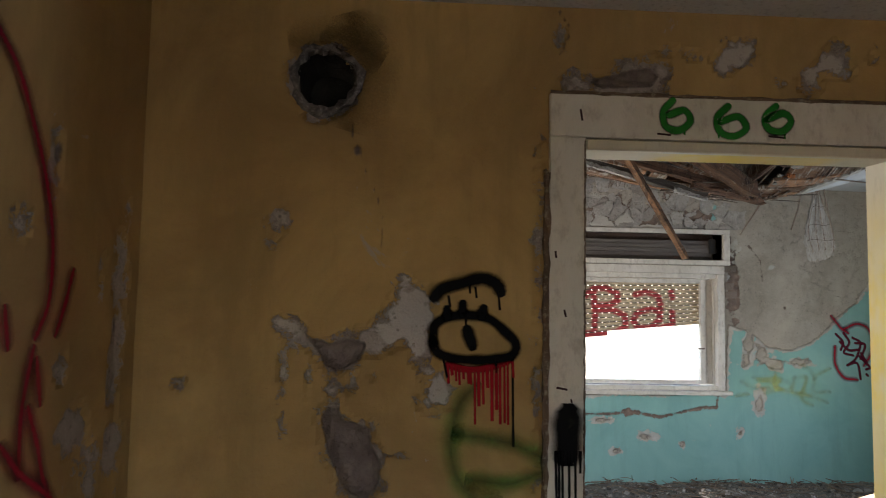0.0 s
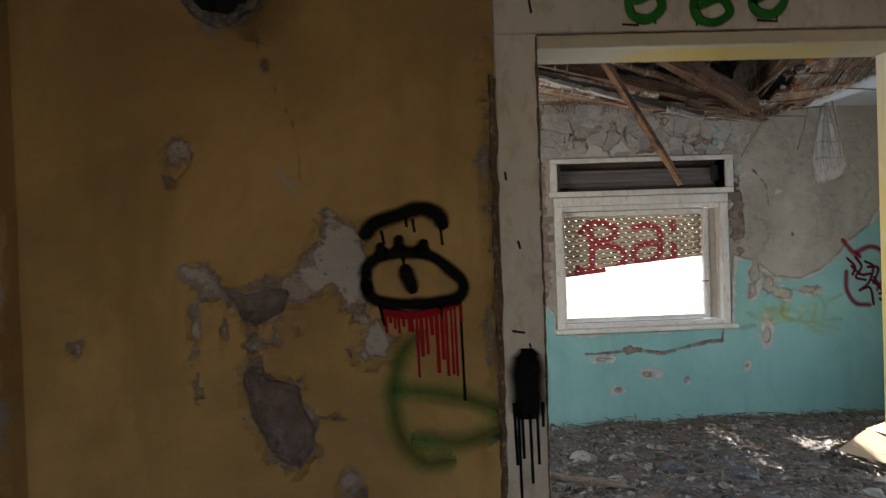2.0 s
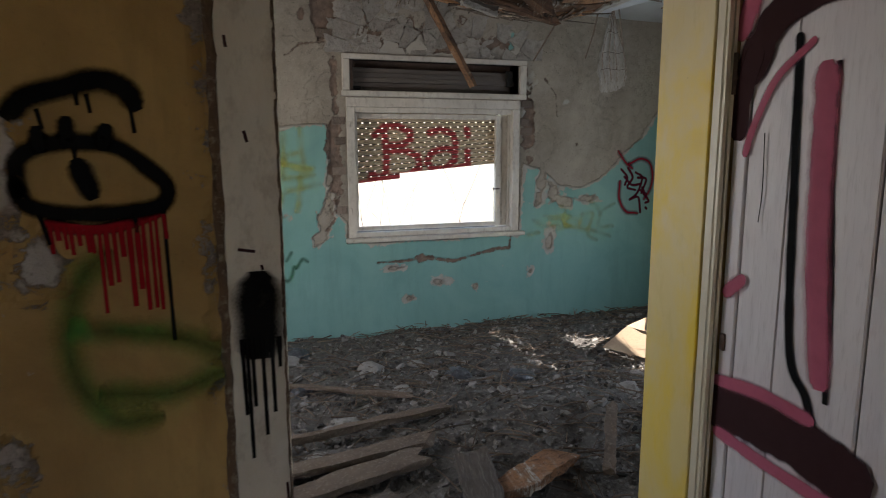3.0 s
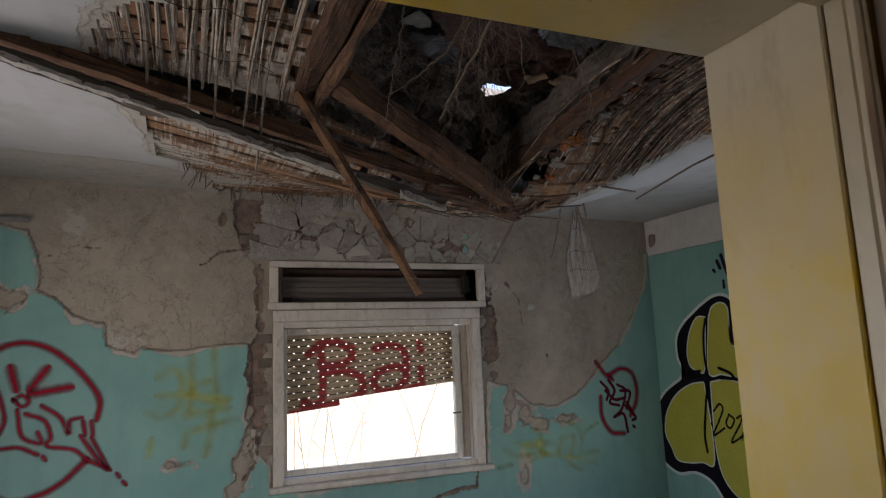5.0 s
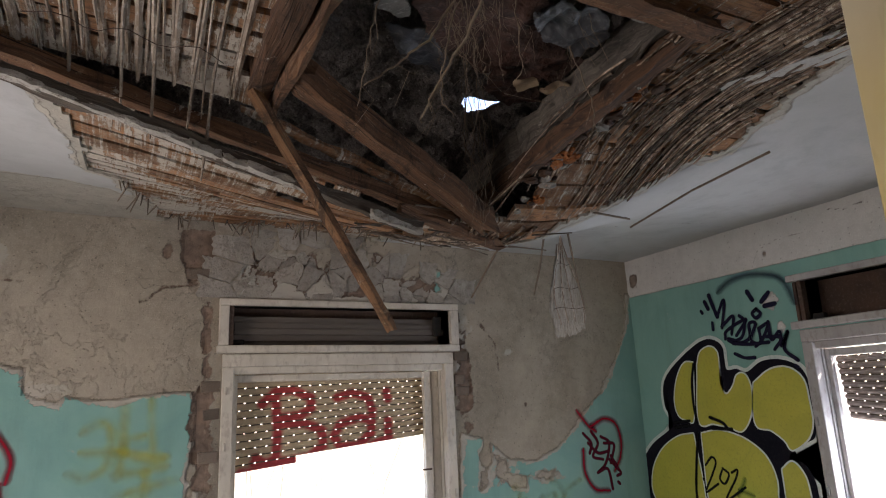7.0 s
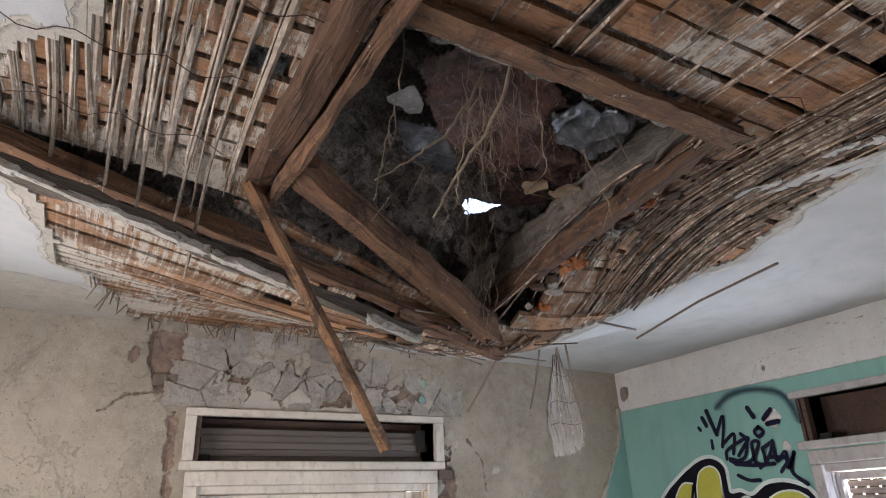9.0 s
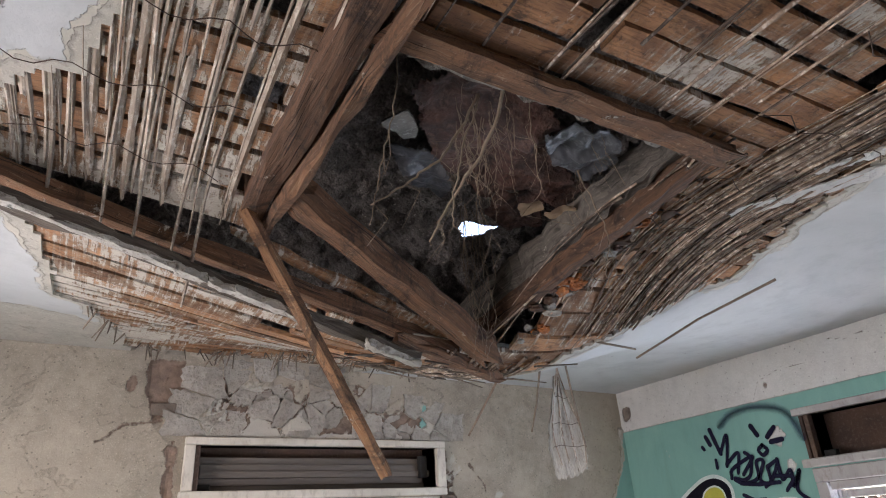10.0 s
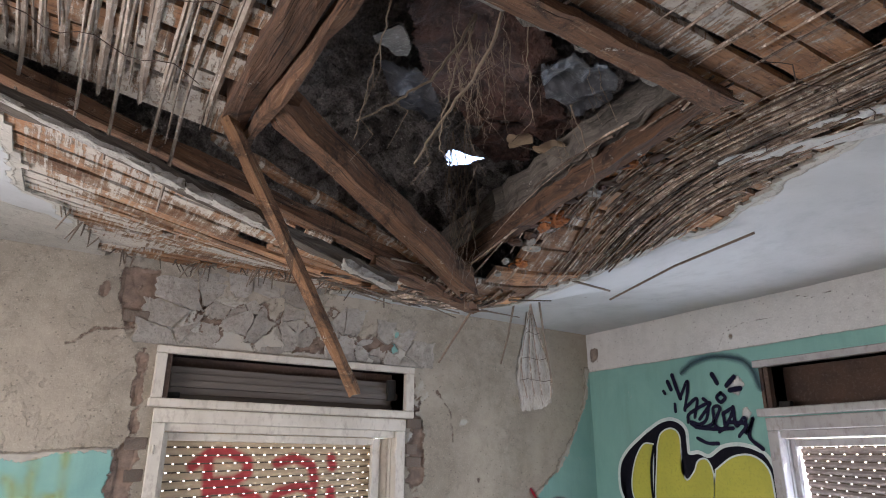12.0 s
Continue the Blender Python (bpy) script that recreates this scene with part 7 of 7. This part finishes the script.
Z = floor_z(X, Y) + vnoise(X, Y, 18, 83) * 0.010
idx = np.arange(X.size).reshape(X.shape)
q = np.stack([idx[:-1, :-1], idx[1:, :-1], idx[1:, 1:], idx[:-1, 1:]], -1).reshape(-1, 4)
tagged(mesh_object("floor", np.stack([X, Y, Z], -1).reshape(-1, 3).tolist(), q.tolist(), mat_dust, smooth=True), "floor buried under grey dust and rubble", "floor", "", "structure")
tagged(part("floor_slab", box_bm(X_LEFT - 0.2, 0.2, -0.3, X_RIGHT + 0.2, Y_FAR + 0.2, -0.12, 0), mat_concrete), "concrete slab under the rubble", "floor", "", "structure")


def stones(count, small, big, seed, flat=0.5, area=(X_LEFT, 0.22, X_RIGHT, Y_FAR - 0.02)):
    """Broken pieces of plaster, mortar and cinder, each a jagged little block."""
    rng, verts, faces = random.Random(seed), [], []
    for i in range(count):
        x, y = rng.uniform(area[0], area[2]), rng.uniform(area[1], area[3])
        r = small + (big - small) * rng.random() ** 3
        m = Matrix.Translation((x, y, float(FZ(x, y)) + r * 0.25)) @ Euler((rng.uniform(-0.5, 0.5), rng.uniform(-0.5, 0.5), rng.uniform(0, 6.3))).to_matrix().to_4x4()
        sx, sy, sz = r * rng.uniform(0.7, 1.4), r * rng.uniform(0.5, 1.0), r * rng.uniform(0.25, flat)
        b = len(verts)
        for a in range(5):
            t = 2 * math.pi * a / 5 + rng.uniform(-0.3, 0.3)
            for zz in (-1, 1):
                k = rng.uniform(0.75, 1.1) * (0.85 if zz > 0 else 1)
                verts.append(m @ Vector((math.cos(t) * sx * k, math.sin(t) * sy * k, sz * zz * rng.uniform(0.7, 1.1))))
        for a in range(5):
            c = (a + 1) % 5
            faces.append((b + 2 * a, b + 2 * c, b + 2 * c + 1, b + 2 * a + 1))
        faces += [tuple(b + 2 * a + 1 for a in range(5)), tuple(b + 2 * a for a in reversed(range(5)))]
    return verts, faces


def FZ(x, y):
    return floor_z(np.array([x]), np.array([y]))[0]


tagged(mesh_object("rubble", *stones(13000, 0.005, 0.028, 1), mat_rubble), "grey heap of broken plaster and cinder rubble", "rubble", "", "stuff")
tagged(mesh_object("plaster_shards", *stones(1000, 0.008, 0.045, 2, 0.28), mat_crumb), "scattered pale shards of fallen plaster", "plaster shards", "", "stuff")
rng, v, f = random.Random(3), [], []
for i in range(2600):
    x, y = rng.uniform(X_LEFT, X_RIGHT), rng.uniform(0.22, Y_FAR)
    a, L = rng.uniform(0, 6.3), rng.uniform(0.04, 0.26)
    p = Vector((x, y, float(FZ(x, y)) + rng.uniform(0.008, 0.035)))
    d = Vector((math.cos(a) * L, math.sin(a) * L, rng.uniform(-0.03, 0.03)))
    tube(v, f, [p, p + d * 0.5 + Vector((0, 0, 0.006)), p + d], rng.uniform(0.002, 0.0055), 0.002, 4)
tagged(mesh_object("reed_litter", v, f, mat_litter), "litter of broken reeds and splinters on the rubble", "litter", "", "stuff")

# fallen planks near the doorway
for k, (a, b, w, h, m, lab) in enumerate((
        ((0.0, 1.18, 0.10), (0.78, 1.38, 0.13), 0.13, 0.03, mat_litter, "dark rotten plank lying in the rubble"),
        ((-0.05, 1.42, 0.10), (0.85, 1.50, 0.14), 0.10, 0.03, mat_litter, "dark rotten plank lying in the rubble"),
        ((0.10, 0.92, 0.08), (0.62, 1.12, 0.11), 0.09, 0.035, mat_grey, "grey weathered plank lying in the rubble"),
        ((0.86, 0.70, 0.10), (0.98, 1.30, 0.15), 0.15, 0.035, mat_grey, "short dusty board lying flat on the rubble"),
        ((1.05, 1.02, 0.11), (1.36, 1.16, 0.14), 0.14, 0.04, mat_board, "broken brown board half buried in rubble"),
        ((1.50, 1.00, 0.12), (1.78, 1.42, 0.22), 0.05, 0.03, mat_litter, "narrow dark batten leaning on the rubble"),
        ((0.15, 1.72, 0.12), (1.05, 1.80, 0.15), 0.05, 0.03, mat_litter, "narrow dark batten lying on the rubble"),
        ((0.2, 2.6, 0.09), (0.95, 2.1, 0.11), 0.04, 0.02, mat_litter, "narrow dark batten lying on the rubble"))):
    tagged(part("fallen_plank", beam_bm(a, b, w, h, n=10, seed=60 + k, rough=0.006), m), lab, "plank")
rng = random.Random(12)
for k in range(14):
    x, y = rng.uniform(0.2, 2.6), rng.uniform(0.9, 3.2)
    s = rng.uniform(0.05, 0.10)
    bm = bmesh.new()
    bmesh.ops.create_icosphere(bm, subdivisions=2, radius=s)
    for q in bm.verts:
        q.co *= 1 + 0.45 * noise.noise(q.co * 14 + Vector((k * 3, 0, 0)))
        q.co.z *= 0.55
    ob = part("plaster_chunk", bm, mat_crumb if k % 3 else mat_foil)
    ob.location = (x, y, float(FZ(x, y)) + s * 0.2)
    tagged(ob, "broken chunk of pale plaster on the rubble" if k % 3 else "grey-blue lump of rubbish on the rubble", "rubble chunk", "chunks in the rubble")

# open cardboard box by the side window
carton = tagged(new("open_carton"), "open tan cardboard box standing on the rubble in sunlight", "cardboard box")
carton.matrix_world = pose(3.02, 2.56, 0.03, 2, -3, 24)
for nm, q in (("side", (-0.27, -0.20, 0, 0.27, -0.193, 0.19)), ("side", (-0.27, 0.193, 0, 0.27, 0.20, 0.19)), ("side", (-0.27, -0.192, 0, -0.263, 0.192, 0.19)), ("side", (0.263, -0.192, 0, 0.27, 0.192, 0.19)), ("bottom", (-0.262, -0.192, 0, 0.262, 0.192, 0.007))):
    part(nm, box_bm(*q, 0.001), mat_card, carton)
for a, b in (((-0.27, 0.0, 0.19), (-0.40, 0.0, 0.16)), ((0.27, 0.0, 0.19), (0.40, 0.0, 0.17))):
    part("flap", beam_bm(a, b, 0.38, 0.006, n=3, rough=0.001, seed=3), mat_card, carton)

# conduit along the far wall's top
v, f = [], []
tube(v, f, [(-1.1, 3.575, 2.365), (-0.8, 3.572, 2.36), (-0.43, 3.575, 2.355)], 0.016, 0.016, 8)
tagged(mesh_object("conduit", v, f, mat_crumb, smooth=True), "short grey conduit along the top of the wall", "conduit")

# bare bricks beside the window frame
rng = random.Random(44)
base = box_bm(-0.5, -0.5, -0.5, 0.5, 0.5, 0.5, 0.06)
for q in base.verts:
    q.co *= 1 + 0.10 * noise.noise(q.co * 3)
brick_mesh = bpy.data.meshes.new("brick")
base.to_mesh(brick_mesh)
base.free()
brick_mesh.materials.append(mat_brick)
for x0, x1, z0, z1 in ((0.775, 0.875, 0.98, 1.84), (2.290, 2.40, 1.42, 1.84), (0.765, 0.833, 1.86, 2.10), (0.67, 0.80, 2.25, 2.46), (0.665, 0.735, 2.25, 2.46)):
    z = z0
    while z < z1:
        z += 0.073
        if rng.random() < 0.4:
            continue
        w = rng.uniform(0.45, 1.0) * (x1 - x0)
        b = new("brick", brick_mesh)
        b.parent = wall_far
        right_edge = x1 if x0 < 1.5 else x0 + w
        b.location = (right_edge - w / 2, Y_FAR + 0.012, z - 0.041)
        b.scale = (w, 0.035 + rng.uniform(0, 0.022), 0.058)
        b.rotation_euler = (rng.uniform(-0.05, 0.05), rng.uniform(-0.05, 0.05), rng.uniform(-0.08, 0.08))

# cracked plates of old plaster over the window, each with its own edge
def clip_cell(ring, px, pz, qx, qz):
    """The part of a ring that lies nearer to p than to q."""
    mx, mz, dx, dz = (px + qx) / 2, (pz + qz) / 2, qx - px, qz - pz
    side = [(x - mx) * dx + (z - mz) * dz for x, z in ring]
    out = []
    for k, (a, sa) in enumerate(zip(ring, side)):
        b, sb = ring[(k + 1) % len(ring)], side[(k + 1) % len(ring)]
        if sa <= 0:
            out.append(a)
        if (sa < 0) != (sb < 0):
            t = sa / (sa - sb)
            out.append((a[0] + (b[0] - a[0]) * t, a[1] + (b[1] - a[1]) * t))
    return out


rng = random.Random(47)
seeds = []
while len(seeds) < 46:
    x = rng.uniform(0.84, 2.36)
    z = rng.uniform(2.15, 2.50 - 0.20 * max(0.0, (x - 1.5) / 0.8))
    if all(math.hypot((x - a) * 0.75, (z - b) * 1.4) > r0 for a, b in seeds for r0 in (0.034 + 0.035 * (math.sin(x * 9) > 0),)):
        seeds.append((x, z))
for k, (px, pz) in enumerate(seeds):
    ring = [(px - 0.14, max(2.151, pz - 0.10)), (px + 0.14, max(2.151, pz - 0.10)), (px + 0.14, pz + 0.09), (px - 0.14, pz + 0.09)]
    for j, (qx, qz) in enumerate(seeds):
        if j != k and abs(qx - px) < 0.3:
            ring = clip_cell(ring, px, pz, qx, qz)
    if len(ring) < 3 or rng.random() < 0.16:
        continue
    front, thick = [], rng.choice((-0.004, 0.002, 0.008, 0.014))
    for (ax, az), (bx, bz) in zip(ring, ring[1:] + ring[:1]):
        for i in range(6):
            t = i / 6
            s = 0.985 + rng.uniform(-0.13, 0.05)
            front.append((px + (ax + (bx - ax) * t - px) * s, pz + (az + (bz - az) * t - pz) * s))
    n = len(front)
    lean_x, lean_z = rng.uniform(-0.07, 0.07), rng.uniform(-0.10, 0.10)
    v = [(x, Y_FAR - thick + lean_z * (z - pz) + lean_x * (x - px), z) for x, z in front] + [(px + (x - px) * 1.03, Y_FAR + 0.022, pz + (z - pz) * 1.03) for x, z in front]
    mesh_object("plaster_flake", v, [tuple(range(n))] + [(i, i + n, (i + 1) % n + n, (i + 1) % n) for i in range(n)], mat_flake, wall_far)
